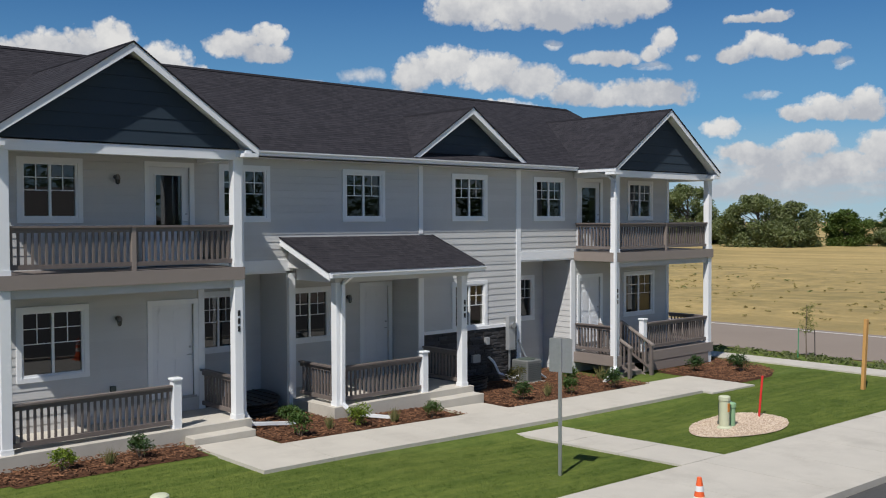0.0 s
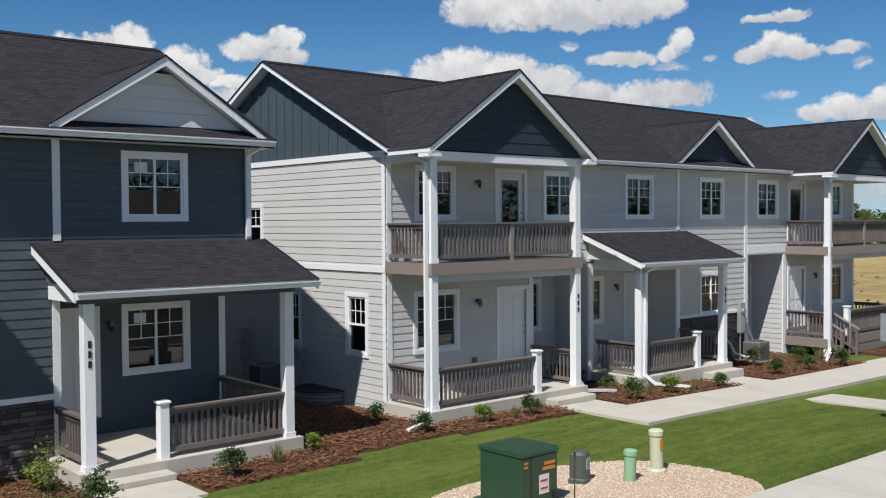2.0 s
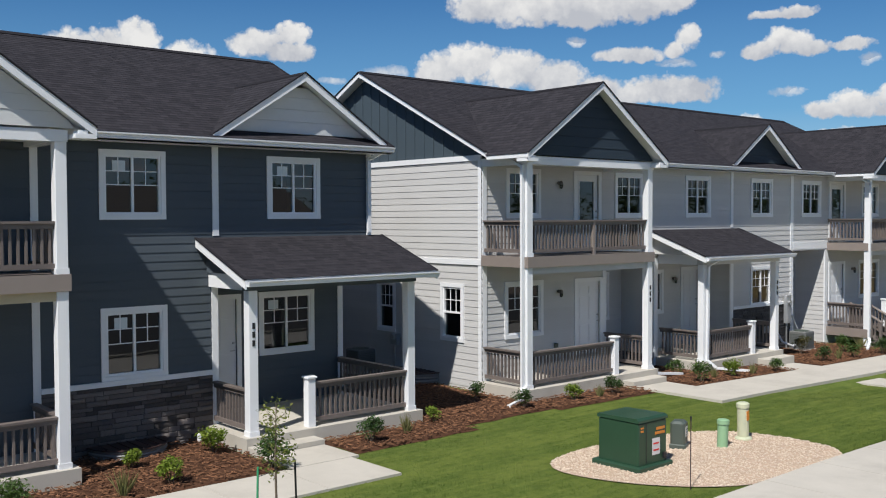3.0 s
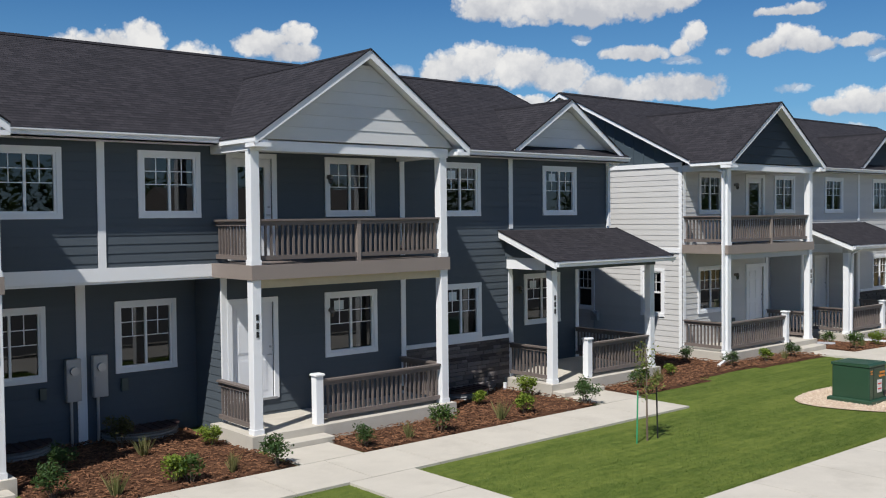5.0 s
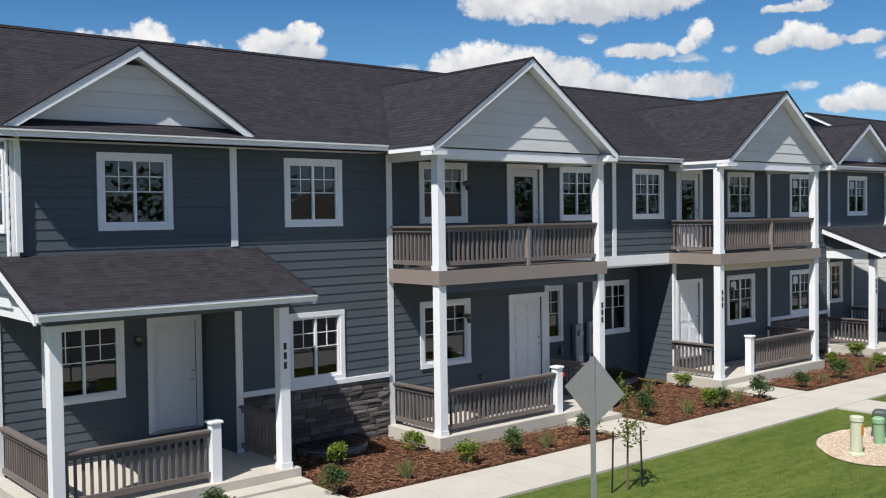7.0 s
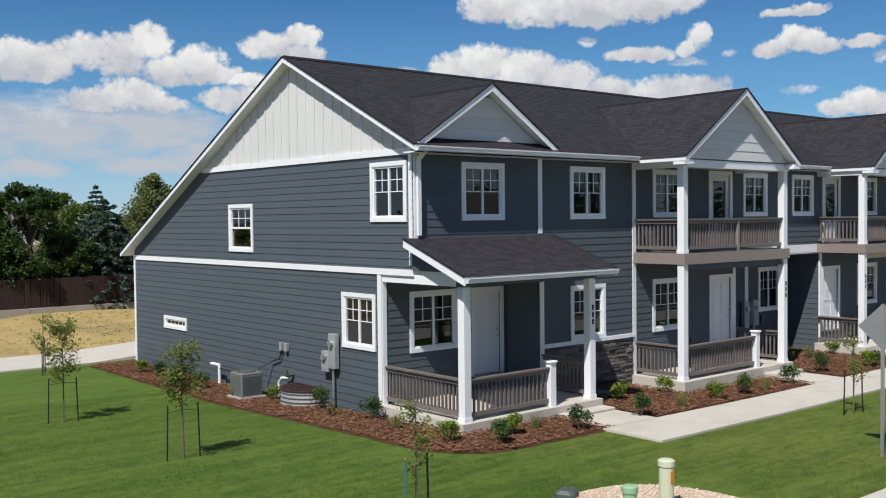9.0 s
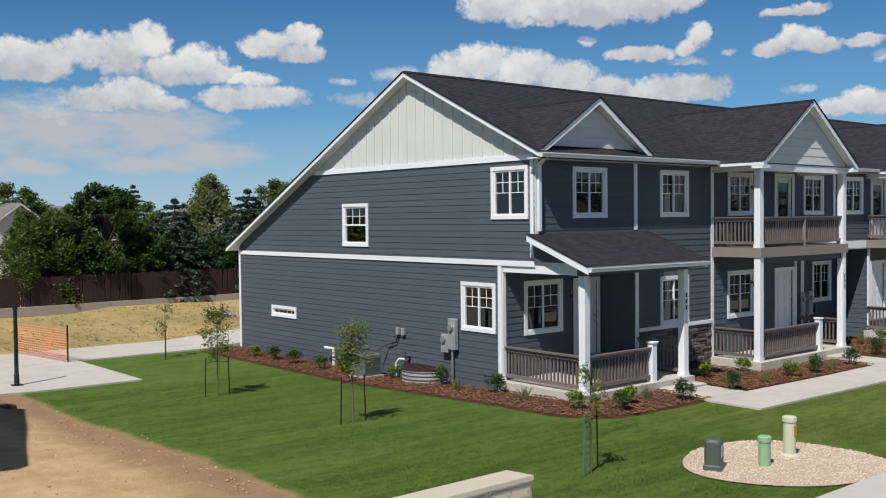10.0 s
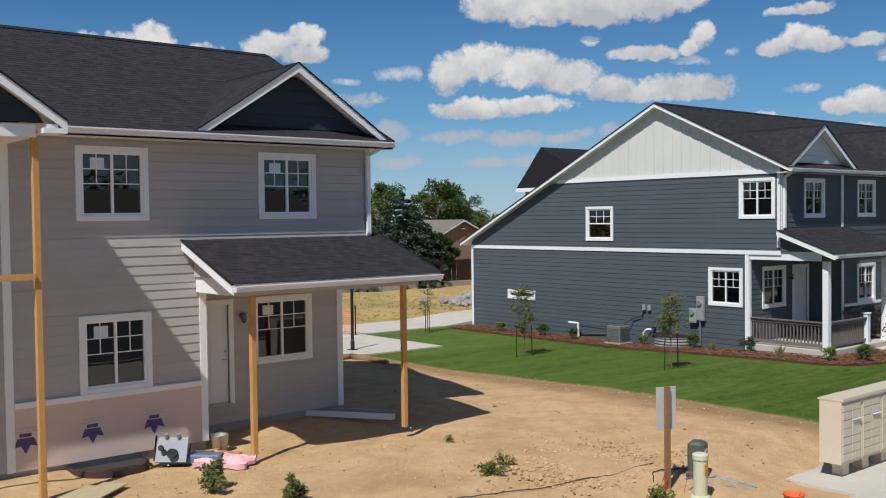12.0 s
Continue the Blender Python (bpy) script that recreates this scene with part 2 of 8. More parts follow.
def glass():
    m = bpy.data.materials.new("window_glass")
    m.use_nodes = True
    N = Nodes(m.node_tree)
    wav = N.noise(1.1, 2.0, 0.5, N.n("ShaderNodeTexCoord").outputs["Object"])
    bu = N.n("ShaderNodeBump", Strength=0.02, Distance=0.05, Height=wav)
    lw = N.n("ShaderNodeLayerWeight", Blend=0.5).outputs["Facing"]
    gl = N.n("ShaderNodeBsdfGlossy", Roughness=0.015, Color=(0.95, 0.97, 1, 1))
    N.t.links.new(bu.outputs[0], gl.inputs["Normal"])
    tr = N.n("ShaderNodeBsdfTransparent", Color=(0.26, 0.275, 0.27, 1))
    f = N.math("MULTIPLY_ADD", N.math("POWER", lw, 5.0), 0.92, 0.075, clamp=True)
    mx = N.n("ShaderNodeMixShader", Fac=f, i1=tr.outputs[0], i2=gl.outputs[0])
    N.n("ShaderNodeOutputMaterial", Surface=mx.outputs[0])
    return m


M_WHITE = material("white_paint", (0.78, 0.79, 0.80), 0.45, var=0.04, scale=1.5, bump=0.08)
M_VINYL = material("white_vinyl", (0.80, 0.81, 0.82), 0.3, var=0.02, bump=0.0)
M_DOOR = material("white_door_paint", (0.74, 0.75, 0.77), 0.4, var=0.03, bump=0.05)
M_BLUE = siding("blue_slate_siding", (0.078, 0.095, 0.112))
M_GREY = siding("light_grey_siding", (0.54, 0.535, 0.525))
M_GREIGE = siding("warm_grey_siding", (0.43, 0.405, 0.395))
M_NAVY = siding("navy_siding", (0.028, 0.042, 0.058))
M_PALE = siding("pale_grey_siding", (0.60, 0.605, 0.60))
M_TEAL = siding("blue_grey_panel", (0.060, 0.082, 0.100))
M_CREAM = siding("pale_panel", (0.60, 0.60, 0.58))
M_ROOF = shingles()
M_GLASS = glass()
M_TAUPE = material("taupe_stained_wood", (0.150, 0.124, 0.112), 0.55, var=0.16, scale=4, fine=40, bump=0.25, rnd=0.10)
M_TAUPE_LIGHT = material("taupe_painted_fascia", (0.245, 0.205, 0.180), 0.5, var=0.08, scale=2, bump=0.12)
M_CONC = material("concrete", (0.50, 0.465, 0.405), 0.85, spec=0.3, var=0.13, scale=1.2, fine=45, bump=0.3, dark=(0.36, 0.33, 0.285, 0.5))
M_CONC_DARK = material("foundation_concrete", (0.36, 0.34, 0.31), 0.9, spec=0.3, var=0.14, scale=1.5, fine=40, bump=0.3)
M_STONE = material("ledge_stone", (0.135, 0.118, 0.110), 0.85, spec=0.3, var=0.3, scale=7, fine=40, bump=0.9, bump_scale=25, rnd=0.5)
M_STONE_BLACK = material("black_ledge_stone", (0.040, 0.038, 0.040), 0.6, spec=0.5, var=0.3, scale=7, fine=40, bump=0.9, bump_scale=25, rnd=0.5)
M_GROUT = material("dark_mortar", (0.05, 0.046, 0.043), 0.95, var=0.2, bump=0.4)
M_METAL = material("grey_painted_metal", (0.36, 0.37, 0.38), 0.4, metal=0.3, var=0.06, bump=0.05)
M_GALV = material("galvanised_steel", (0.45, 0.46, 0.47), 0.42, metal=0.75, var=0.12, scale=14, bump=0.08)
M_BLACK = material("black_paint", (0.015, 0.015, 0.017), 0.45, var=0.1, bump=0.05)
M_DARK = material("dark_bronze", (0.03, 0.027, 0.025), 0.4, metal=0.6, var=0.1, bump=0.05)
# room walls and floor: the dimness indoors is put into these dark colours
M_ROOM = material("dim_room_wall", (0.12, 0.115, 0.11), 0.8, var=0.05, bump=0.05)
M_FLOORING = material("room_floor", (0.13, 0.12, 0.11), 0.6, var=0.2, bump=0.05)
M_FOAM = material("pale_pink_foam_board", (0.62, 0.49, 0.43), 0.7, var=0.06, scale=2, bump=0.05)
M_PURPLE = material("purple_print", (0.09, 0.05, 0.17), 0.6, var=0.2, bump=0.0)
M_LUMBER = material("raw_lumber", (0.50, 0.27, 0.085), 0.65, var=0.22, scale=6, fine=50, bump=0.3)
M_BARE = material("bare_pale_timber", (0.52, 0.43, 0.28), 0.7, var=0.12, scale=4, bump=0.2)
M_WELL = material("dark_red_metal_grate", (0.055, 0.030, 0.028), 0.5, var=0.2, bump=0.1)


class MB:
    """Collects vertices and faces of one mesh."""

    def __init__(self):
        self.v, self.f, self.uv = [], [], {}

    def face(self, pts, uv=None):
        k = len(self.v)
        self.v += [tuple(p) for p in pts]
        if uv:
            self.uv[len(self.f)] = uv
        self.f.append(tuple(range(k, k + len(pts))))
        return self

    def prism(self, pts, ext):
        """A closed prism: polygon pts pushed along ext."""
        k, n = len(self.v), len(pts)
        e = Vector(ext)
        self.v += [tuple(p) for p in pts] + [tuple(Vector(p) + e) for p in pts]
        self.f += [tuple(range(k + n - 1, k - 1, -1)), tuple(range(k + n, k + 2 * n))]
        self.f += [(k + i, k + (i + 1) % n, k + n + (i + 1) % n, k + n + i) for i in range(n)]
        return self

    def box(self, x0, y0, z0, x1, y1, z1):
        x0, x1, y0, y1, z0, z1 = min(x0, x1), max(x0, x1), min(y0, y1), max(y0, y1), min(z0, z1), max(z0, z1)
        return self.prism([(x0, y0, z0), (x1, y0, z0), (x1, y1, z0), (x0, y1, z0)], (0, 0, z1 - z0))

    def rod(self, a, b, r, n=8, r2=None):
        a, b = Vector(a), Vector(b)
        q = (b - a).to_track_quat("Z", "Y")
        r2 = r if r2 is None else r2
        k = len(self.v)
        for p, rr in ((a, r), (b, r2)):
            for i in range(n):
                t = 2 * math.pi * i / n
                self.v.append(tuple(p + q @ Vector((rr * math.cos(t), rr * math.sin(t), 0))))
        self.f += [tuple(range(k + n - 1, k - 1, -1)), tuple(range(k + n, k + 2 * n))]
        self.f += [(k + i, k + (i + 1) % n, k + n + (i + 1) % n, k + n + i) for i in range(n)]
        return self

    def lathe(self, prof, c=(0, 0, 0), n=16):
        """Turned solid: rows of (radius, height)."""
        k = len(self.v)
        for r, z in prof:
            for i in range(n):
                t = 2 * math.pi * i / n
                self.v.append((c[0] + r * math.cos(t), c[1] + r * math.sin(t), c[2] + z))
        for j in range(len(prof) - 1):
            for i in range(n):
                a, b = k + j * n + i, k + j * n + (i + 1) % n
                self.f.append((a, b, b + n, a + n))
        self.f.append(tuple(range(k + n - 1, k - 1, -1)))
        m = k + (len(prof) - 1) * n
        self.f.append(tuple(range(m, m + n)))
        return self

    def mesh(self, name, mats, fix=True, smooth=False, weld=False):
        me = bpy.data.meshes.new(name)
        me.from_pydata(self.v, [], self.f)
        if self.uv:
            lay = me.uv_layers.new(name="UVMap")
            for p in me.polygons:
                co = self.uv.get(p.index)
                for i, li in enumerate(p.loop_indices):
                    v = me.vertices[me.loops[li].vertex_index].co
                    lay.data[li].uv = co[i] if co else (v.x + v.y, v.z)
        if fix:
            bm = bmesh.new()
            bm.from_mesh(me)
            if weld:
                bmesh.ops.remove_doubles(bm, verts=bm.verts, dist=0.0005)
            bmesh.ops.recalc_face_normals(bm, faces=bm.faces)
            bm.to_mesh(me)
            bm.free()
        if smooth:
            me.polygons.foreach_set("use_smooth", [True] * len(me.polygons))
        for m in mats if isinstance(mats, (list, tuple)) else [mats]:
            me.materials.append(m)
        return me


def part(name, mb, mat, parent=None, label="", fix=True, smooth=False, kind="", weld=False):
    data = mb.mesh(name, mat, fix, smooth, weld) if isinstance(mb, MB) else mb
    ob = new(name, data)
    if parent is not None:
        ob.parent = parent
    return tagged(ob, label=label, kind=kind)


def empty(name, loc=(0, 0, 0), parent=None):
    ob = new(name)
    ob.empty_display_size = 0.2
    ob.location = loc
    if parent is not None:
        ob.parent = parent
    return ob


def bevelled(x0, y0, z0, x1, y1, z1, b=0.012):
    """A box with chamfered upright edges and top."""
    m = MB()
    for za, zb, s in ((z0, z1 - b, 0), (z1 - b, z1, b)):
        k = len(m.v)
        for z, i in ((za, 0), (zb, s)):
            c = b + i
            m.v += [(x0 + c, y0 + i, z), (x1 - c, y0 + i, z), (x1 - i, y0 + c, z), (x1 - i, y1 - c, z), (x1 - c, y1 - i, z), (x0 + c, y1 - i, z), (x0 + i, y1 - c, z), (x0 + i, y0 + c, z)]
        m.f += [(k + i, k + (i + 1) % 8, k + 8 + (i + 1) % 8, k + 8 + i) for i in range(8)]
        if s:
            m.f.append(tuple(range(k + 8, k + 16)))
        else:
            m.f.append(tuple(range(k + 7, k - 1, -1)))
    return m

# ---- townhouses ----
DEPTH, PITCH = 15.35, 0.482
RIDGE_Y, RIDGE_Z = 4.9, 8.79
EAVE_Y, BACK_Y, OVER = -0.49, 15.8, 0.29
BOARD = 0.176


def roof_z(y):
    return RIDGE_Z - PITCH * abs(y - RIDGE_Y)


def sides(plane, facing):
    """Maps (along, out, up) to the building's space for a wall that faces front, left or right."""
    if facing == "front":
        return lambda u, d, z: (u, plane - d, z)
    s = -1 if facing == "left" else 1
    return lambda u, d, z: (plane + s * d, u, z)


def spans(u0, u1, holes, za, zb):
    """What is left of u0..u1 beside the holes that cross the band za..zb."""
    cuts = sorted((max(h[0], u0), min(h[1], u1)) for h in holes if h[2] < zb - 1e-6 and h[3] > za + 1e-6 and h[1] > u0 and h[0] < u1)
    out, a = [], u0
    for c0, c1 in cuts:
        if c0 > a:
            out.append((a, c0))
        a = max(a, c1)
    if a < u1:
        out.append((a, u1))
    return out


def wall(parent, name, plane, facing, u0, u1, z0, z1, holes, mat, lo=None, hi=None, boards=True, thick=0.16, label="", board=BOARD):
    """A wall with thickness and openings, clad with lapped boards. lo(z), hi(z): its sloping ends."""
    P = sides(plane, facing)
    lo, hi = lo or (lambda z: u0), hi or (lambda z: u1)
    core = MB()
    levels = sorted({z0, z1, *[h[2] for h in holes if z0 < h[2] < z1], *[h[3] for h in holes if z0 < h[3] < z1], *([z0 + (z1 - z0) * i / 12 for i in range(13)] if lo(z1) != u0 or hi(z1) != u1 or lo(z0) != u0 or hi(z0) != u1 else [])})

    def band(za, zb, da, db, back):
        out = []
        ends = (max(lo(za), u0), min(hi(za), u1), max(lo(zb), u0), min(hi(zb), u1))
        if ends[2] >= ends[3] - 0.02:
            ends = (ends[0], ends[1], (ends[2] + ends[3]) / 2 - 0.01, (ends[2] + ends[3]) / 2 + 0.01)
        if ends[1] - ends[0] < 0.03:
            return out
        segs = spans(min(ends[0], ends[2]), max(ends[1], ends[3]), holes, za, zb)
        for a, b in segs:
            a0, a1 = max(a, ends[0]), max(a, ends[2])
            b0, b1 = min(b, ends[1]), min(b, ends[3])
            if b0 - a0 < 0.01 and b1 - a1 < 0.01:
                continue
            out.append(MB().prism_pts([P(a0, back, za), P(b0, back, za), P(b1, back, zb), P(a1, back, zb)], [P(a0, da, za), P(b0, da, za), P(b1, db, zb), P(a1, db, zb)]))
        return out

    if holes:
        for za, zb in zip(levels, levels[1:]):
            for piece in band(za, zb, 0, 0, -thick):
                k = len(core.v)
                core.v += piece.v
                core.f += [tuple(i + k for i in q) for q in piece.f]
    else:
        ring = [(max(lo(z), u0), z) for z in reversed(levels)] + [(min(hi(z), u1), z) for z in levels]
        if ring[0][0] >= ring[-1][0]:
            ring[0] = ((ring[0][0] + ring[-1][0]) / 2 - 0.01, z1)
            ring[-1] = (ring[0][0] + 0.02, z1)
        core.prism_pts([P(u, -thick, z) for u, z in ring], [P(u, 0, z) for u, z in ring])
    ob = part(name, core, mat, parent, label, weld=True)
    if boards:
        k = 0
        while z0 + k * board < z1 - 0.01:
            za, zb = z0 + k * board + 0.004, min(z1, z0 + (k + 1) * board)
            k += 1
            cut = sorted({za, zb, *[h[2] for h in holes if za < h[2] < zb], *[h[3] for h in holes if za < h[3] < zb]})
            for a, b in zip(cut, cut[1:]):
                da, db = [0.018 - 0.012 * (q - za) / board for q in (a, b)]
                for piece in band(a, b, da, db, 0.0):
                    part("siding_board", piece, mat, ob)
    return ob


def prism_pts(self, back, front):
    k, n = len(self.v), len(back)
    self.v += [tuple(p) for p in back] + [tuple(p) for p in front]
    self.f += [tuple(range(k + n - 1, k - 1, -1)), tuple(range(k + n, k + 2 * n))]
    self.f += [(k + i, k + (i + 1) % n, k + n + (i + 1) % n, k + n + i) for i in range(n)]
    return self


MB.prism_pts = prism_pts


def pbox(mb, P, u0, d0, z0, u1, d1, z1):
    a, b = P(u0, d0, z0), P(u1, d1, z1)
    return mb.box(*a, *b)


def window(parent, plane, facing, u0, u1, z0, z1, style="slider", sticker=False, label=""):
    """A window over its trim: u0..u1 and z0..z1 are the outer edges of the white trim."""
    P = sides(plane, facing)
    root = part("window", pbox(pbox(pbox(pbox(MB(), P, u0, 0.0, z1 - 0.1, u1, 0.045, z1), P, u0, 0.0, z0, u1, 0.05, z0 + 0.1), P, u0, 0.0, z0 + 0.1, u0 + 0.1, 0.042, z1 - 0.1), P, u1 - 0.1, 0.0, z0 + 0.1, u1, 0.042, z1 - 0.1), M_WHITE, parent, label or "white trimmed vinyl window with muntins")
    a0, a1, b0, b1 = u0 + 0.1, u1 - 0.1, z0 + 0.1, z1 - 0.1
    w = 0.045
    mb = MB()
    for q in ((a0, b0, a1, b0 + w), (a0, b1 - w, a1, b1), (a0, b0 + w, a0 + w, b1 - w), (a1 - w, b0 + w, a1, b1 - w)):
        pbox(mb, P, q[0], -0.06, q[1], q[2], 0.02, q[3])
    part("window_frame", mb, M_VINYL, root)
    gx0, gx1, gz0, gz1 = a0 + w, a1 - w, b0 + w, b1 - w
    if style == "slider":
        mid = (gx0 + gx1) / 2
        sash = [(gx0, mid - 0.025, gz0, gz1), (mid + 0.025, gx1, gz0, gz1)]
        part("mullion", pbox(MB(), P, mid - 0.025, -0.05, gz0, mid + 0.025, 0.012, gz1), M_VINYL, root)
    elif style == "hung":
        mid = (gz0 + gz1) / 2
        sash = [(gx0, gx1, gz0, mid - 0.025), (gx0, gx1, mid + 0.025, gz1)]
        part("meeting_rail", pbox(MB(), P, gx0, -0.05, mid - 0.025, gx1, 0.012, mid + 0.025), M_VINYL, root)
    else:
        sash = [(gx0, gx1, gz0, gz1)]
    t = 0.009
    for i, (x0, x1, y0, y1) in enumerate(sash):
        pane = part("pane", MB().face([P(x0, -0.03, y0), P(x1, -0.03, y0), P(x1, -0.03, y1), P(x0, -0.03, y1)]), M_GLASS, root, fix=False)
        pane.visible_shadow = False
        bars = []
        if style == "slider":
            xm, h = (x0 + x1) / 2, y1 - y0
            bars = [(x0, x1, y1 - 0.25 * h, 0), (x0, x1, y1 - 0.5 * h, 0), (xm, xm, y1 - 0.5 * h, y1)]
        elif style == "hung" and i == 1:
            xm, h = (x0 + x1) / 2, y1 - y0
            bars = [(x0, x1, y0 + h * 0.5, 0), *[(x0 + (x1 - x0) * q, x0 + (x1 - x0) * q, y0, y1) for q in (0.33, 0.67)]]
        elif style == "slit":
            bars = [(x0 + (x1 - x0) * q, x0 + (x1 - x0) * q, y0, y1) for q in (0.2, 0.4, 0.6, 0.8)]
        for bx0, bx1, by, by1 in bars:
            mb = MB()
            if by1:
                pbox(mb, P, bx0 - t, -0.028, by, bx1 + t, -0.014, by1)
            else:
                pbox(mb, P, bx0, -0.028, by - t, bx1, -0.012, by + t)
            part("muntin", mb, M_VINYL, root)
    if sticker:
        x0, x1, y0, y1 = sash[0]
        part("sticker", pbox(MB(), P, x0 + 0.14, -0.026, y1 - 0.27, x0 + 0.40, -0.022, y1 - 0.06), M_STICKER, root, "white paper label on the pane")
    return (u0 + 0.1, u1 - 0.1, z0 + 0.1, z1 - 0.1)


M_STICKER = material("paper_label", (0.62, 0.68, 0.70), 0.7, var=0.1, scale=20, bump=0.0)


def door(parent, plane, facing, u0, u1, z0, z1, lite=False, hinge_right=True):
    """An entry door in a white casing; u0..u1, z0..z1 are the outer edges of the casing."""
    P = sides(plane, facing)
    c = 0.11
    ring = [(u0, z0), (u0 + c, z0), (u0 + c, z1 - c), (u1 - c, z1 - c), (u1 - c, z0), (u1, z0), (u1, z1), (u0, z1)]
    mb = MB().prism_pts([P(u, 0, z) for u, z in ring], [P(u, 0.042, z) for u, z in ring])
    root = part("door", mb, M_WHITE, parent, "white entry door with a glazed upper light" if lite else "plain white panelled entry door, closed")
    a, b, t = u0 + c, u1 - c, z1 - c
    leaf = MB()
    if lite:
        g = (a + 0.17, b - 0.17, z0 + 0.85, t - 0.18)
        for q in ((a, z0 + 0.03, b, g[2]), (a, g[3], b, t), (a, g[2], g[0], g[3]), (g[1], g[2], b, g[3])):
            pbox(leaf, P, q[0], -0.07, q[1], q[2], -0.025, q[3])
        pane = part("pane", MB().face([P(g[0], -0.045, g[2]), P(g[1], -0.045, g[2]), P(g[1], -0.045, g[3]), P(g[0], -0.045, g[3])]), M_GLASS, root, fix=False)
        pane.visible_shadow = False
        rim = MB()
        for q in ((g[0] - 0.03, g[2] - 0.03, g[1] + 0.03, g[2]), (g[0] - 0.03, g[3], g[1] + 0.03, g[3] + 0.03), (g[0] - 0.03, g[2], g[0], g[3]), (g[1], g[2], g[1] + 0.03, g[3])):
            pbox(rim, P, q[0], -0.025, q[1], q[2], -0.01, q[3])
        part("glazing_bead", rim, M_DOOR, root)
    else:
        pbox(leaf, P, a, -0.07, z0 + 0.03, b, -0.03, t)
    part("door_leaf", leaf, M_DOOR, root)
    if not lite:
        w, h = b - a, t - z0
        for px in (0.14, 0.54):
            for pz0, pz1 in ((0.08, 0.42), (0.48, 0.80), (0.84, 0.94)):
                mb = MB()
                x0, x1, y0, y1 = a + px * w, a + (px + 0.32) * w, z0 + pz0 * h, z0 + pz1 * h
                pbox(mb, P, x0, -0.03, y0, x1, -0.024, y1)
                pbox(mb, P, x0 + 0.03, -0.024, y0 + 0.03, x1 - 0.03, -0.018, y1 - 0.03)
                part("door_panel", mb, M_DOOR, root)
    k = b - 0.07 if hinge_right else a + 0.07
    y = P(k, -0.03, z0 + 0.95)
    o = P(k, 0.035, z0 + 0.95)
    part("door_handle", MB().rod(y, o, 0.014).rod(P(k, 0.02, z0 + 0.95), P(k + (-0.09 if hinge_right else 0.09), 0.03, z0 + 0.95), 0.011), M_GALV, root, "satin nickel handle")
    part("deadbolt", MB().rod(P(k, -0.03, z0 + 1.12), P(k, 0.0, z0 + 1.12), 0.026), M_GALV, root)
    part("threshold", pbox(MB(), P, u0 + 0.05, -0.1, z0 - 0.02, u1 - 0.05, 0.05, z0 + 0.03), M_METAL, root)
    return (u0 + 0.05, u1 - 0.05, z0, z1 - 0.05)


M_LAMP = material("brushed_bronze", (0.16, 0.14, 0.125), 0.35, metal=0.7, var=0.1, bump=0.05)


def wall_light(parent, plane, u, z):
    root = part("wall_light", MB().rod((u, plane - 0.02, z), (u, plane - 0.045, z), 0.05, 12), M_LAMP, parent, "small brushed metal wall lantern")
    part("arm", MB().rod((u, plane - 0.045, z + 0.02), (u, plane - 0.13, z + 0.05), 0.012), M_LAMP, root)
    part("shade", MB().lathe([(0.03, 0.05), (0.055, 0.0), (0.06, -0.05), (0.055, -0.05), (0.04, -0.04)], (u, plane - 0.13, z)), M_LAMP, root)
    part("bulb_glass", MB().lathe([(0.03, 0.0), (0.05, -0.06), (0.045, -0.13), (0.02, -0.16)], (u, plane - 0.13, z)), M_GLASS, root)


def trim(parent, plane, facing, u0, u1, z0, z1, name="trim_board", d=0.034):
    return part(name, pbox(MB(), sides(plane, facing), u0, -0.02, z0, u1, d, z1), M_WHITE, parent)


def column(parent, x, y, z0, z1, w=0.20, mat=None, number=0):
    """A square porch post; number: how many dark figures stand on its face."""
    w = w if mat is None else 0.105
    ob = part("post", bevelled(x - w / 2, y - w / 2, z0, x + w / 2, y + w / 2, z1, 0.008), mat or M_WHITE, parent, "white painted square porch post" if mat is None else "raw timber porch post")
    if mat is None:
        part("post_base", MB().box(x - w / 2 - 0.012, y - w / 2 - 0.012, z0, x + w / 2 + 0.012, y + w / 2 + 0.012, z0 + 0.1), M_WHITE, ob)
    for i in range(number):
        z = z0 + (z1 - z0) * 0.76 - 0.17 * i
        part("number_bar", MB().box(x - 0.028, y - w / 2 - 0.012, z - 0.06, x + 0.028, y - w / 2 - 0.002, z + 0.06), M_BLACK, ob)
    return ob


BALUSTER = {}


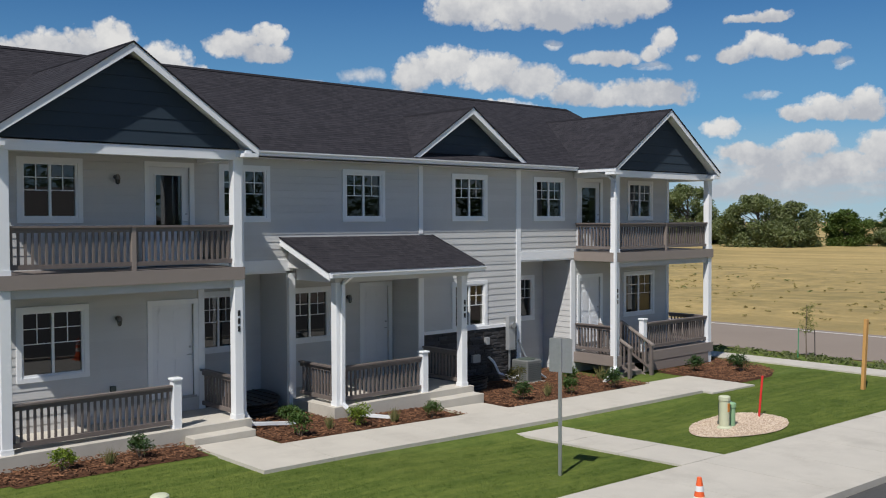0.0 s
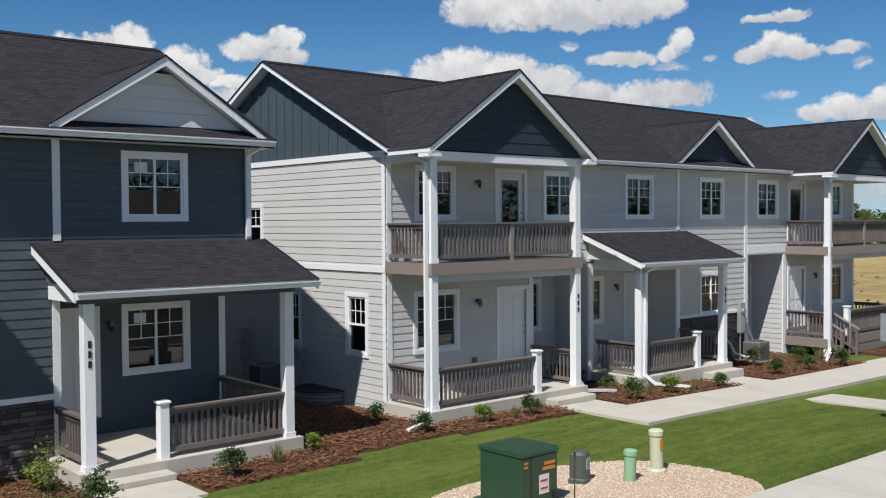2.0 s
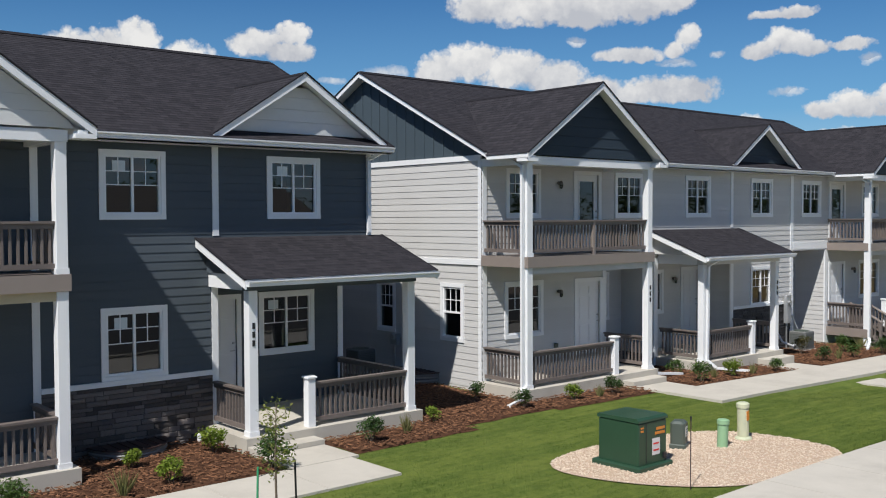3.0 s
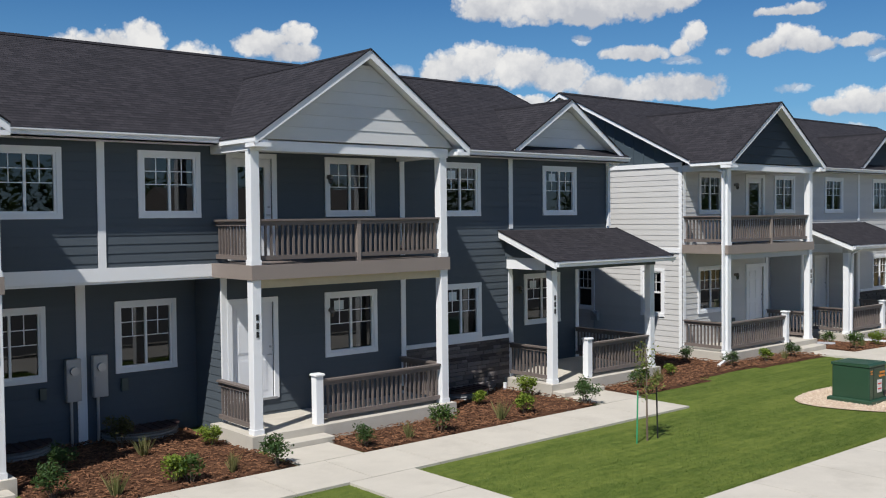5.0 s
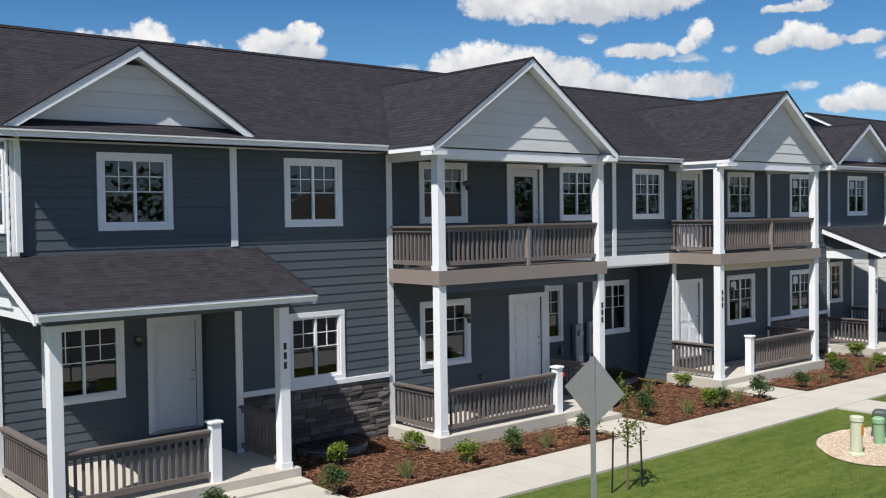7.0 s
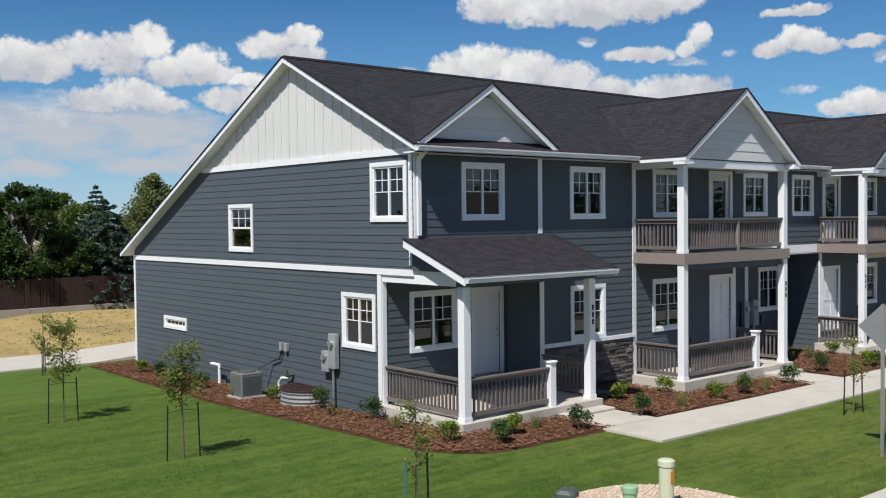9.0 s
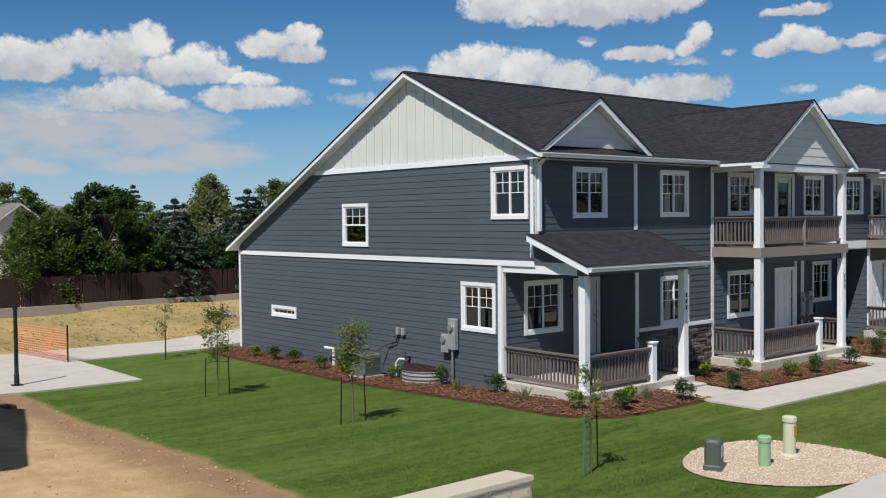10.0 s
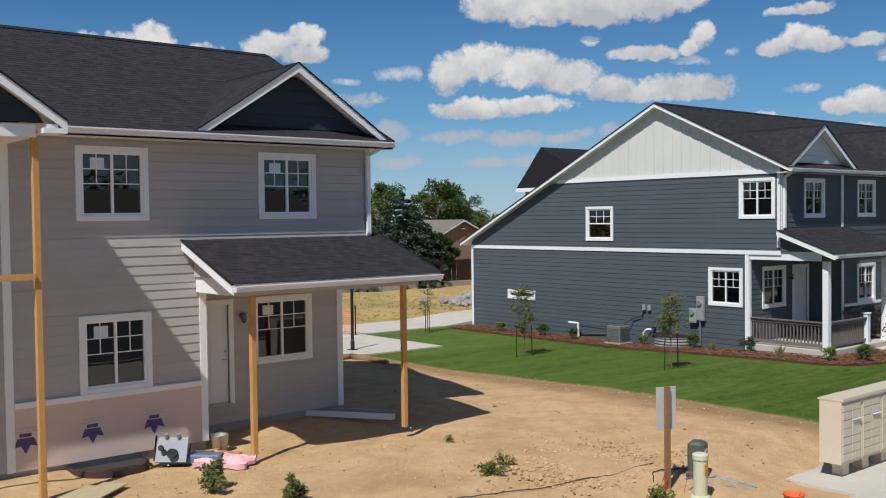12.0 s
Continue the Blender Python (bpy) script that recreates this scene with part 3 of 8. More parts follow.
def railing(parent, a, b, z0, h=0.9, mid_posts=()):
    """A stained timber railing from a to b (x, y), on z0: rails and balusters."""
    a, b = Vector((*a, 0)), Vector((*b, 0))
    d = (b - a)
    n = d.length
    d.normalize()
    s = Vector((-d.y, d.x, 0))

    def beam(p, q, w, za, zb):
        return MB().prism([p - s * w + Vector((0, 0, za)), q - s * w + Vector((0, 0, za)), q + s * w + Vector((0, 0, za)), p + s * w + Vector((0, 0, za))], (0, 0, zb - za))

    root = part("railing", beam(a, b, 0.07, z0 + h - 0.04, z0 + h), M_TAUPE, parent, "taupe stained timber railing with square balusters")
    part("upper_rail", beam(a, b, 0.02, z0 + h - 0.13, z0 + h - 0.04), M_TAUPE, root)
    part("lower_rail", beam(a, b, 0.025, z0 + 0.09, z0 + 0.18), M_TAUPE, root)
    key = round(h, 2)
    if key not in BALUSTER:
        BALUSTER[key] = MB().box(-0.021, -0.021, 0.10, 0.021, 0.021, h - 0.10).mesh("baluster", M_TAUPE)
    k = max(2, round(n / 0.128))
    ang = math.atan2(d.y, d.x)
    for i in range(k):
        p = a + d * (n * (i + 0.5) / k) + s * 0.04
        o = part("baluster", BALUSTER[key], None, root)
        o.location, o.rotation_euler = (p.x, p.y, z0), (0, 0, ang)
    for q in mid_posts:
        p = a + d * (n * q)
        m = MB().prism([p - d * 0.045 - s * 0.045 + Vector((0, 0, z0)), p + d * 0.045 - s * 0.045 + Vector((0, 0, z0)), p + d * 0.045 + s * 0.045 + Vector((0, 0, z0)), p - d * 0.045 + s * 0.045 + Vector((0, 0, z0))], (0, 0, h - 0.04))
        part("rail_post", m, M_TAUPE_LIGHT, root)
    return root


def newel(parent, x, y, z0, h=1.0):
    ob = part("newel_post", bevelled(x - 0.09, y - 0.09, z0, x + 0.09, y + 0.09, z0 + h, 0.006), M_WHITE, parent)
    part("cap", bevelled(x - 0.12, y - 0.12, z0 + h, x + 0.12, y + 0.12, z0 + h + 0.04, 0.012), M_WHITE, ob)


def courses(mb, o, along, down, n_along, length, step=0.14, lift=0.005, n_end=None):
    """Shingle courses of a roof slope: o at the top, along the ridge, down the slope; each laps the next."""
    o, along, down = Vector(o), Vector(along).normalized(), Vector(down).normalized()
    up = along.cross(down)
    if up.z < 0:
        up = -up
    k = int(math.ceil(length / step))
    for i in range(k):
        s0, s1 = i * step, min(length, (i + 1) * step)
        a, b = o + down * s0 + up * 0.002, o + down * s1 + up * lift
        na, nb = [n_along + ((n_along if n_end is None else n_end) - n_along) * q / length for q in (s0, s1)]
        ea, eb = along * na, along * nb
        v = s0 - length
        mb.face([a, a + ea, b + eb, b], [(0, v), (na, v), (nb, v + step), (0, v + step)])
        mb.face([b, b + eb, b + eb - up * lift, b - up * lift], [(0, v), (nb, v), (nb, v + 0.01), (0, v + 0.01)])


def slope_slab(mb, o, along, down, n_along, length, th=0.12):
    o, along, down = Vector(o), Vector(along).normalized(), Vector(down).normalized()
    up = along.cross(down)
    if up.z < 0:
        up = -up
    mb.prism([o, o + along * n_along, o + along * n_along + down * length, o + down * length], -up * th)


def gutter(parent, a, b):
    """A white K-style gutter between two points, open at the top, with fascia behind it."""
    a, b = Vector(a), Vector(b)
    d = (b - a).normalized()
    out = Vector((d.y, -d.x, 0))
    prof = [(0.0, 0.0), (0.0, -0.11), (0.075, -0.11), (0.085, -0.05), (0.115, -0.02), (0.115, 0.0), (0.105, 0.0), (0.105, -0.015), (0.075, -0.045), (0.068, -0.1), (0.01, -0.1), (0.01, 0.0)]
    mb = MB().prism([a + out * p + Vector((0, 0, z)) for p, z in prof], b - a)
    return part("gutter", mb, M_WHITE, parent)


def downspout(parent, pts, w=0.045):
    """A white square downpipe along the points."""
    mb = MB()
    for a, b in zip(pts, pts[1:]):
        a, b = Vector(a), Vector(b)
        q = (b - a).to_track_quat("Z", "Y")
        c = [q @ Vector((sx * w, sy * w * 0.75, 0)) for sx, sy in ((-1, -1), (1, -1), (1, 1), (-1, 1))]
        e = (b - a).normalized() * w * 0.6
        mb.prism([a + p - e for p in c], b - a + 2 * e)
    return part("downspout", mb, M_WHITE, parent)


def gable(parent, xc, half, y_face, y_end, z_eave, z_top, mat, wall_y, beam=True, hood=False):
    """A cross gable: two shingled slopes, white rake boards, a clad gable wall."""
    z_top, z_eave = z_top + 0.06, z_eave + 0.03
    rise = z_top - z_eave
    sl = math.hypot(half, rise)
    core, sh = MB(), MB()
    # the slopes end in the valleys with the main roof
    yt, ye = [EAVE_Y + (z - 6.2) / PITCH + 0.12 for z in (z_top, z_eave)]
    for s in (-1, 1):
        core.prism([(xc, y_face, z_top - 0.11), (xc + s * half, y_face, z_eave - 0.11), (xc + s * half, ye, z_eave - 0.11), (xc, yt, z_top - 0.11)], (0, 0, 0.098))
        courses(sh, (xc, y_face - 0.02, z_top), (0, 1, 0), (s * half, 0, -rise), yt - y_face + 0.02, sl + 0.02, n_end=ye - y_face + 0.02)
    root = part("gable_roof", core, M_WHITE, parent, "charcoal shingled cross gable with white rakes")
    part("shingle", sh, M_ROOF, root, fix=False, kind="stuff")
    for s in (-1, 1):
        a = Vector((xc, y_face, z_top - 0.015))
        b = Vector((xc + s * (half), y_face, z_eave - 0.015))
        part("rake_board", MB().prism([a, b, b - Vector((0, 0, 0.15)), a - Vector((0, 0, 0.175))], (0, -0.035, 0)), M_WHITE, root)
        part("shingle_edge", MB().prism([a + Vector((0, 0, 0.032)), b + Vector((0, 0, 0.032)), b + Vector((0, 0, 0.004)), a + Vector((0, 0, 0.004))], (0, -0.06, 0)), M_ROOF, root)
        if not hood:
            x1 = xc + s * half
            part("eave_return", MB().box(x1 - s * 0.36, y_face - 0.03, z_eave - 0.2, x1, y_face + 0.35, z_eave - 0.12), M_WHITE, root)
            part("eave_block", MB().box(x1 - s * 0.30, y_face + 0.005, z_eave - 0.21, x1 - s * 0.14, wall_y, z_eave - 0.06), M_WHITE, root)
    part("ridge_cap", MB().prism([(xc - 0.10, y_face - 0.02, z_top - 0.05), (xc, y_face - 0.02, z_top + 0.014), (xc + 0.10, y_face - 0.02, z_top - 0.05), (xc, y_face - 0.02, z_top - 0.01)], (0, yt - y_face, 0)), M_ROOF, root)
    zb = z_eave - 0.02 if not hood else z_eave + 0.12
    hw = half - 0.26
    f = rise / half
    wall(parent, "gable_wall", wall_y, "front", xc - hw, xc + hw, zb, z_top - 0.3, [], mat, lo=lambda z: xc - (z_top - 0.14 - z) / f, hi=lambda z: xc + (z_top - 0.14 - z) / f, thick=0.1, board=0.26)
    return root


def balcony_porch(b, x0, x1, gx0, gx1, wall_spec, zs, steps_side, gable_mat, deck=None, slab=True, posts=True, numbers=3, raw=False, side_rails=(True, True), beam=None):
    """Two-storey porch under a gable: slab or deck below, balcony above. zs: slab, deck underside, deck top."""
    z_slab, zd0, zd1 = zs
    pm = M_LUMBER if raw else None
    yf = -1.55
    xc, half = (gx0 + gx1) / 2, (gx1 - gx0) / 2
    gable(b, xc, half, -1.97, 3.1, 6.08, 7.97, gable_mat, -1.69)
    part("gable_beam", MB().box(x0, -1.68, 5.86, x1, -1.44, 6.06), M_WHITE, b)
    for x in (x0, x1):
        s = 1 if x == x0 else -1
        part("side_beam", MB().box(x, -1.44, 5.86, x + s * 0.2, -0.03, 6.06), M_WHITE, b)
    part("porch_ceiling", MB().box(x0 + 0.2, -1.44, 5.95, x1 - 0.2, -0.03, 6.0), M_WHITE, b)
    if raw:
        # still only posts and a temporary brace
        for x in (x0 + 0.2, x1 + 0.01):
            column(b, x, yf, z_slab - 0.4, 5.86, mat=pm)
        part("brace", MB().box(x0 - 0.5, yf - 0.10, 3.62, x1 - 0.05, yf - 0.06, 3.72), M_LUMBER, b, "raw timber brace nailed to the posts")
        return
    # balcony
    dk = part("balcony_deck", MB().box(x0 - 0.02, -1.70, zd0, x1 + 0.02, -1.655, zd1), M_TAUPE_LIGHT, b, "balcony with a taupe painted fascia")
    part("side_fascia", MB().box(x0 - 0.02, -1.655, zd0, x0 + 0.025, -0.03, zd1), M_TAUPE_LIGHT, dk)
    part("side_fascia", MB().box(x1 - 0.025, -1.655, zd0, x1 + 0.02, -0.03, zd1), M_TAUPE_LIGHT, dk)
    k = int((x1 - x0 - 0.05) / 0.145)
    w = (x1 - x0 - 0.05) / k
    plank = MB().box(-w / 2 + 0.003, -1.64, -0.03, w / 2 - 0.003, -0.03, 0.0).mesh("deck_plank", M_TAUPE)
    for i in range(k):
        o = part("deck_plank", plank, None, dk)
        o.location = (x0 + 0.025 + w * (i + 0.5), 0, zd1 - 0.005)
    part("deck_soffit", MB().box(x0 + 0.025, -1.655, zd0 + 0.02, x1 - 0.025, -0.03, zd0 + 0.06), M_TAUPE_LIGHT, dk)
    part("lower_beam", MB().box(x0 + 0.06, -1.60, zd0 - 0.17, x1 - 0.06, -1.46, zd0 - 0.004), beam or wall_spec or M_WHITE, b)
    for x in (x0 + 0.11, x1 - 0.11):
        column(b, x, yf, zd1, 5.86, mat=pm)
        column(b, x, yf, z_slab if slab else z_slab - 0.8, zd0, mat=pm, number=numbers if (x > xc) == (steps_side == "right") else 0)
    railing(b, (x0 + 0.21, yf), (x1 - 0.21, yf), zd1, mid_posts=(0.52,))
    railing(b, (x0 + 0.11, -0.03), (x0 + 0.11, yf + 0.1), zd1)
    railing(b, (x1 - 0.11, -0.03), (x1 - 0.11, yf + 0.1), zd1)
    if slab:
        sx0, sx1 = (x1 - 1.45, x1 - 0.12) if steps_side == "right" else (x0 + 0.12, x0 + 1.45)
        po = part("porch_slab", MB().box(x0 - 0.1, -1.76, z_slab - 0.75, x1 + 0.12, 0.0, z_slab), M_CONC, b, "cast concrete porch slab with steps")
        part("step", bevelled(sx0, -2.15, z_slab - 0.75, sx1 + 0.1, -1.752, z_slab - 0.15, 0.01), M_CONC, po)
        nx = sx0 - 0.09 if steps_side == "right" else sx1 + 0.09
        newel(b, nx, yf, z_slab)
        if steps_side == "right":
            railing(b, (x0 + 0.21, yf), (nx - 0.09, yf), z_slab)
        else:
            railing(b, (nx + 0.09, yf), (x1 - 0.21, yf), z_slab)
        if side_rails[0]:
            railing(b, (x0 + 0.11, -0.03), (x0 + 0.11, yf + 0.1), z_slab)
        if side_rails[1]:
            railing(b, (x1 - 0.11, -0.03), (x1 - 0.11, yf + 0.1), z_slab)


def portico(b, x0, x1, wall_y, zs, rx0, rx1, steps_side, infill, open_side="", numbers=3, raw=False, slab=True):
    """One-storey porch under a shed roof that leans on the front wall."""
    z_slab, z_beam = zs
    pm = M_LUMBER if raw else None
    z_low, z_high, y_low = 3.40, 4.16, -2.05
    sl = math.hypot(-y_low, z_high - z_low)
    core, sh = MB(), MB()
    dn = (0, y_low, z_low - z_high)
    slope_slab(core, (rx0, -0.024, z_high - 0.02), (1, 0, 0), dn, rx1 - rx0, sl - 0.03, 0.09)
    courses(sh, (rx0 - 0.02, -0.024, z_high), (1, 0, 0), dn, rx1 - rx0 + 0.04, sl)
    root = part("porch_roof", core, M_WHITE, b, "charcoal shingled shed roof over the entry porch")
    part("shingle", sh, M_ROOF, root, fix=False, kind="stuff")
    for x in (rx0, rx1):
        s = -1 if x == rx0 else 1
        part("rake_board", MB().prism([(x, -0.03, z_high - 0.02), (x, y_low, z_low - 0.02), (x, y_low, z_low - 0.19), (x, -0.03, z_high - 0.19)], (s * 0.035, 0, 0)), M_WHITE, root)
        part("shingle_edge", MB().prism([(x, -0.03, z_high + 0.012), (x, y_low, z_low + 0.012), (x, y_low, z_low - 0.016), (x, -0.03, z_high - 0.016)], (s * 0.055, 0, 0)), M_ROOF, root)
        xx = x - s * 0.24
        part("side_infill", MB().prism([(xx, -0.03, z_high - 0.16), (xx, -1.45, z_low + 0.08), (xx, -1.45, z_beam + 0.30), (xx, -0.03, z_beam + 0.30)], (s * 0.03, 0, 0)), infill, root)
    gutter(root, (rx0, y_low, z_low - 0.03), (rx1 + 0.02, y_low, z_low - 0.03))
    part("front_beam", MB().box(x0 - 0.02, -1.66, z_beam, x1 + 0.02, -1.45, z_beam + 0.22), infill, root)
    for x in (x0, x1 - 0.2):
        part("side_beam", MB().box(x, -1.45, z_beam, x + 0.2, wall_y if wall_y > 0.1 and ((x == x0) == (open_side == "left")) else -0.03, z_beam + 0.31), M_WHITE, root)
    part("porch_ceiling", MB().box(x0 + 0.2, -1.45, z_beam + 0.12, x1 - 0.2, wall_y - 0.03, z_beam + 0.16), M_WHITE, root)
    for x in (x0 + 0.37, x1 - 0.30) if raw else (x0 + 0.11, x1 - 0.11):
        column(b, x, -1.55, z_slab, z_beam, mat=pm, number=numbers if (x > (x0 + x1) / 2) == (steps_side == "right") else 0)
    if slab:
        sx0, sx1 = (x1 - 1.42, x1 + 0.1) if steps_side == "right" else (x0 - 0.1, x0 + 1.42)
        po = part("porch_slab", MB().box(x0 - 0.12, -1.75, z_slab - 0.75, x1 + 0.12, wall_y, z_slab), M_CONC, b, "cast concrete porch slab with a step")
        part("step", bevelled(sx0, -2.15, z_slab - 0.75, sx1, -1.752, z_slab - 0.15, 0.01), M_CONC, po)
        nx = x1 - 1.45 if steps_side == "right" else x0 + 1.45
        newel(b, nx, -1.55, z_slab)
        if steps_side == "right":
            railing(b, (x0 + 0.21, -1.55), (nx - 0.09, -1.55), z_slab)
        else:
            railing(b, (nx + 0.09, -1.55), (x1 - 0.21, -1.55), z_slab)
        ya = [wall_y - 0.03 if open_side == "left" else -0.03, wall_y - 0.03 if open_side == "right" else -0.03]
        railing(b, (x0 + 0.11, ya[0]), (x0 + 0.11, -1.45), z_slab)
        railing(b, (x1 - 0.11, ya[1]), (x1 - 0.11, -1.45), z_slab)


STONES = []


def stone_veneer(parent, x0, x1, z0, z1, y=-0.0, raw=False, mat=None):
    """Ledge stone under a white sill; raw: still bare foam board."""
    if raw:
        ob = part("foam_board", MB().box(x0, y - 0.03, z0, x1, y + 0.01, z1), M_FOAM, parent, "pale pink foam board with dark print")
        for k in range(3):
            xm = x0 + (x1 - x0) * (0.05 + 0.335 * k)
            for j in range(3):
                w = (0.20, 0.16, 0.22)[j]
                part("print_bar", MB().box(xm - w, y - 0.034, z1 - 0.345 - 0.035 * j, xm + w, y - 0.031, z1 - 0.335 - 0.035 * j), M_METAL, ob)
            part("print_bar", MB().box(xm - 0.1, y - 0.034, z1 - 0.50, xm + 0.1, y - 0.031, z1 - 0.44), M_PURPLE, ob)
            zz = z1 - 0.52
            part("printed_mark", MB().prism([(xm - 0.20, y - 0.031, zz - 0.16), (xm - 0.14, y - 0.031, zz), (xm + 0.14, y - 0.031, zz), (xm + 0.20, y - 0.031, zz - 0.16), (xm + 0.08, y - 0.031, zz - 0.13), (xm, y - 0.031, zz - 0.28), (xm - 0.08, y - 0.031, zz - 0.13)], (0, -0.003, 0)), M_PURPLE, ob)
        return
    ob = part("stone_veneer", MB().box(x0, y - 0.02, z0, x1, y + 0.01, z1), M_GROUT, parent, "dark grey and brown stacked ledge stone")
    rng = random.Random(int(x0 * 10))
    if not STONES:
        for k in range(8):
            m = MB()
            c = [(-0.5, -0.5), (0.5, -0.5), (0.5, 0.5), (-0.5, 0.5)]
            back = [(px, 0.0, pz) for px, pz in c]
            mid = [(px * rng.uniform(0.96, 1), -rng.uniform(0.6, 1), pz * rng.uniform(0.86, 0.97)) for px, pz in c]
            m.prism_pts(back, mid)
            m.v.append((rng.uniform(-0.2, 0.2), -rng.uniform(1.0, 1.3), rng.uniform(-0.2, 0.2)))
            m.f = [q for i, q in enumerate(m.f) if i != 1]
            m.f += [(4 + i, 4 + (i + 1) % 4, 8) for i in range(4)]
            STONES.append(m.mesh("stone", M_STONE))
    z = z0 + 0.02
    while z < z1 - 0.04:
        h = min(rng.uniform(0.07, 0.125), z1 - 0.01 - z)
        x = x0
        while x < x1 - 0.03:
            w = rng.uniform(0.18, 0.62)
            if x1 - x - w < 0.15:
                w = x1 - x
            o = part("stone", rng.choice(STONES), None, ob)
            if mat:
                o.material_slots[0].link = "OBJECT"
                o.material_slots[0].material = mat
            o.location, o.scale = (x + w / 2, y - 0.012, z + h / 2), (w - 0.008, rng.uniform(0.02, 0.05), h - 0.006)
            x += w
        z += h


def interior(b, L, h0, wall_y=0.0):
    """Plain rooms behind the windows: floors, ceiling and partitions, their colours darkened for dim light."""
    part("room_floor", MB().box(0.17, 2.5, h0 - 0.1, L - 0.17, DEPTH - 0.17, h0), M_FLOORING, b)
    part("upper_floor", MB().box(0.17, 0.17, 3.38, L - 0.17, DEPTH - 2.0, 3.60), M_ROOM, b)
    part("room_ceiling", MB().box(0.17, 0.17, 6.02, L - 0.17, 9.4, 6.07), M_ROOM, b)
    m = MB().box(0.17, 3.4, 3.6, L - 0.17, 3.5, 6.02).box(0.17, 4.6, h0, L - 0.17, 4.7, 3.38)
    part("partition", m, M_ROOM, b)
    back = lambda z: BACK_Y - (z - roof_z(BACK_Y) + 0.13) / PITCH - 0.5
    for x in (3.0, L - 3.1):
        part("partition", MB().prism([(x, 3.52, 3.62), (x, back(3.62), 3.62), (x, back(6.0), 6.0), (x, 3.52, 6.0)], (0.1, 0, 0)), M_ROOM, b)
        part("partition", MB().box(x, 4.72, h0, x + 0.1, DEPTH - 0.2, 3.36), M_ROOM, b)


def main_roof(b, L, gaps, holes=()):
    """The long roof: two shingled slopes, fascia, rakes, ridge; gaps: where porch gables break the front gutter."""
    core, sh = MB(), MB()
    x0, n = -OVER, L + 2 * OVER
    for yb in (EAVE_Y, BACK_Y):
        d = (0, yb - RIDGE_Y, roof_z(yb) - RIDGE_Z)
        ln = math.hypot(d[1], d[2])
        slope_slab(core, (x0, RIDGE_Y, RIDGE_Z - 0.012), (1, 0, 0), d, n, ln, 0.11)
        courses(sh, (x0 - 0.015, RIDGE_Y, RIDGE_Z), (1, 0, 0), d, n + 0.03, ln + 0.02)
    root = part("main_roof", core, M_WHITE, b, "long charcoal asphalt shingle roof with white eaves")
    part("shingle", sh, M_ROOF, root, fix=False, kind="stuff")
    part("ridge_cap", MB().prism([(x0, RIDGE_Y - 0.15, RIDGE_Z - 0.05), (x0, RIDGE_Y, RIDGE_Z + 0.035), (x0, RIDGE_Y + 0.15, RIDGE_Z - 0.05)], (n, 0, 0)), M_ROOF, root)
    for x, s in ((-OVER, -1), (L + OVER, 1)):
        for yb in (EAVE_Y, BACK_Y):
            za = roof_z(yb)
            part("rake_board", MB().prism([(x, RIDGE_Y, RIDGE_Z - 0.02), (x, yb, za - 0.02), (x, yb, za - 0.135), (x, RIDGE_Y, RIDGE_Z - 0.15)], (s * 0.035, 0, 0)), M_WHITE, root)
            part("shingle_edge", MB().prism([(x, RIDGE_Y, RIDGE_Z + 0.014), (x, yb, za + 0.014), (x, yb, za - 0.016), (x, RIDGE_Y, RIDGE_Z - 0.016)], (s * 0.06, 0, 0)), M_ROOF, root)
    ze = roof_z(EAVE_Y)
    edges = [-OVER] + [q for g in gaps for q in g] + [L + OVER]
    for a, c in zip(edges[::2], edges[1::2]):
        if c - a > 0.05:
            gutter(root, (a, EAVE_Y, ze - 0.03), (c, EAVE_Y, ze - 0.03))
            part("soffit", MB().box(a, EAVE_Y, ze - 0.17, c, -0.03, ze - 0.14), M_WHITE, root)
            part("fascia", MB().box(a, EAVE_Y - 0.0, ze - 0.17, c, EAVE_Y + 0.03, ze - 0.02), M_WHITE, root)
    return root


def side_wall(b, x, facing, mats, low_from, holes_low, holes_up, z0=0.0, belly=(3.34, 3.56)):
    """End wall of a row: lapped siding, belly band, board and batten gable."""
    low, up, bat = mats
    hb = lambda z: BACK_Y - (z - roof_z(BACK_Y) + 0.13) / PITCH
    fr = lambda z: RIDGE_Y - (RIDGE_Z - 0.13 - z) / PITCH
    wall(b, "side_wall_lower", x, facing, low_from, DEPTH, z0, belly[0], holes_low, low)
    wall(b, "side_wall_upper", x, facing, 0.0, DEPTH, belly[0], 6.05, holes_up, up, hi=lambda z: min(DEPTH, hb(z)))
    wall(b, "side_gable", x, facing, 0.0, DEPTH, 6.05, RIDGE_Z - 0.2, [], bat, lo=lambda z: max(0, fr(z)), hi=hb, boards=False)
    trim(b, x, facing, low_from if low_from < 0.5 else -0.03, min(DEPTH, hb(belly[1])), belly[0] - 0.02, belly[0] + 0.12, "belly_band", 0.045)
    trim(b, x, facing, 0, hb(6.2), 6.03, 6.17, "gable_band", 0.045)
    P = sides(x, facing)
    y = 0.3
    while y < hb(6.2) - 0.1:
        zt = min(roof_z(y) - 0.13, RIDGE_Z - 0.2)
        if zt > 6.25:
            part("batten", pbox(MB(), P, y - 0.025, 0, 6.17, y + 0.025, 0.022, zt), bat, b)
        y += 0.405
    trim(b, x, facing, DEPTH - 0.12, DEPTH, z0, belly[0], "corner_board")
    trim(b, x, facing, 0.0, 0.12, belly[1] if low_from > 0.5 else z0, 6.03, "corner_board")
    if low_from > 0.5:
        trim(b, x, facing, low_from - 0.02, low_from + 0.12, z0, belly[0] - 0.02, "corner_board")


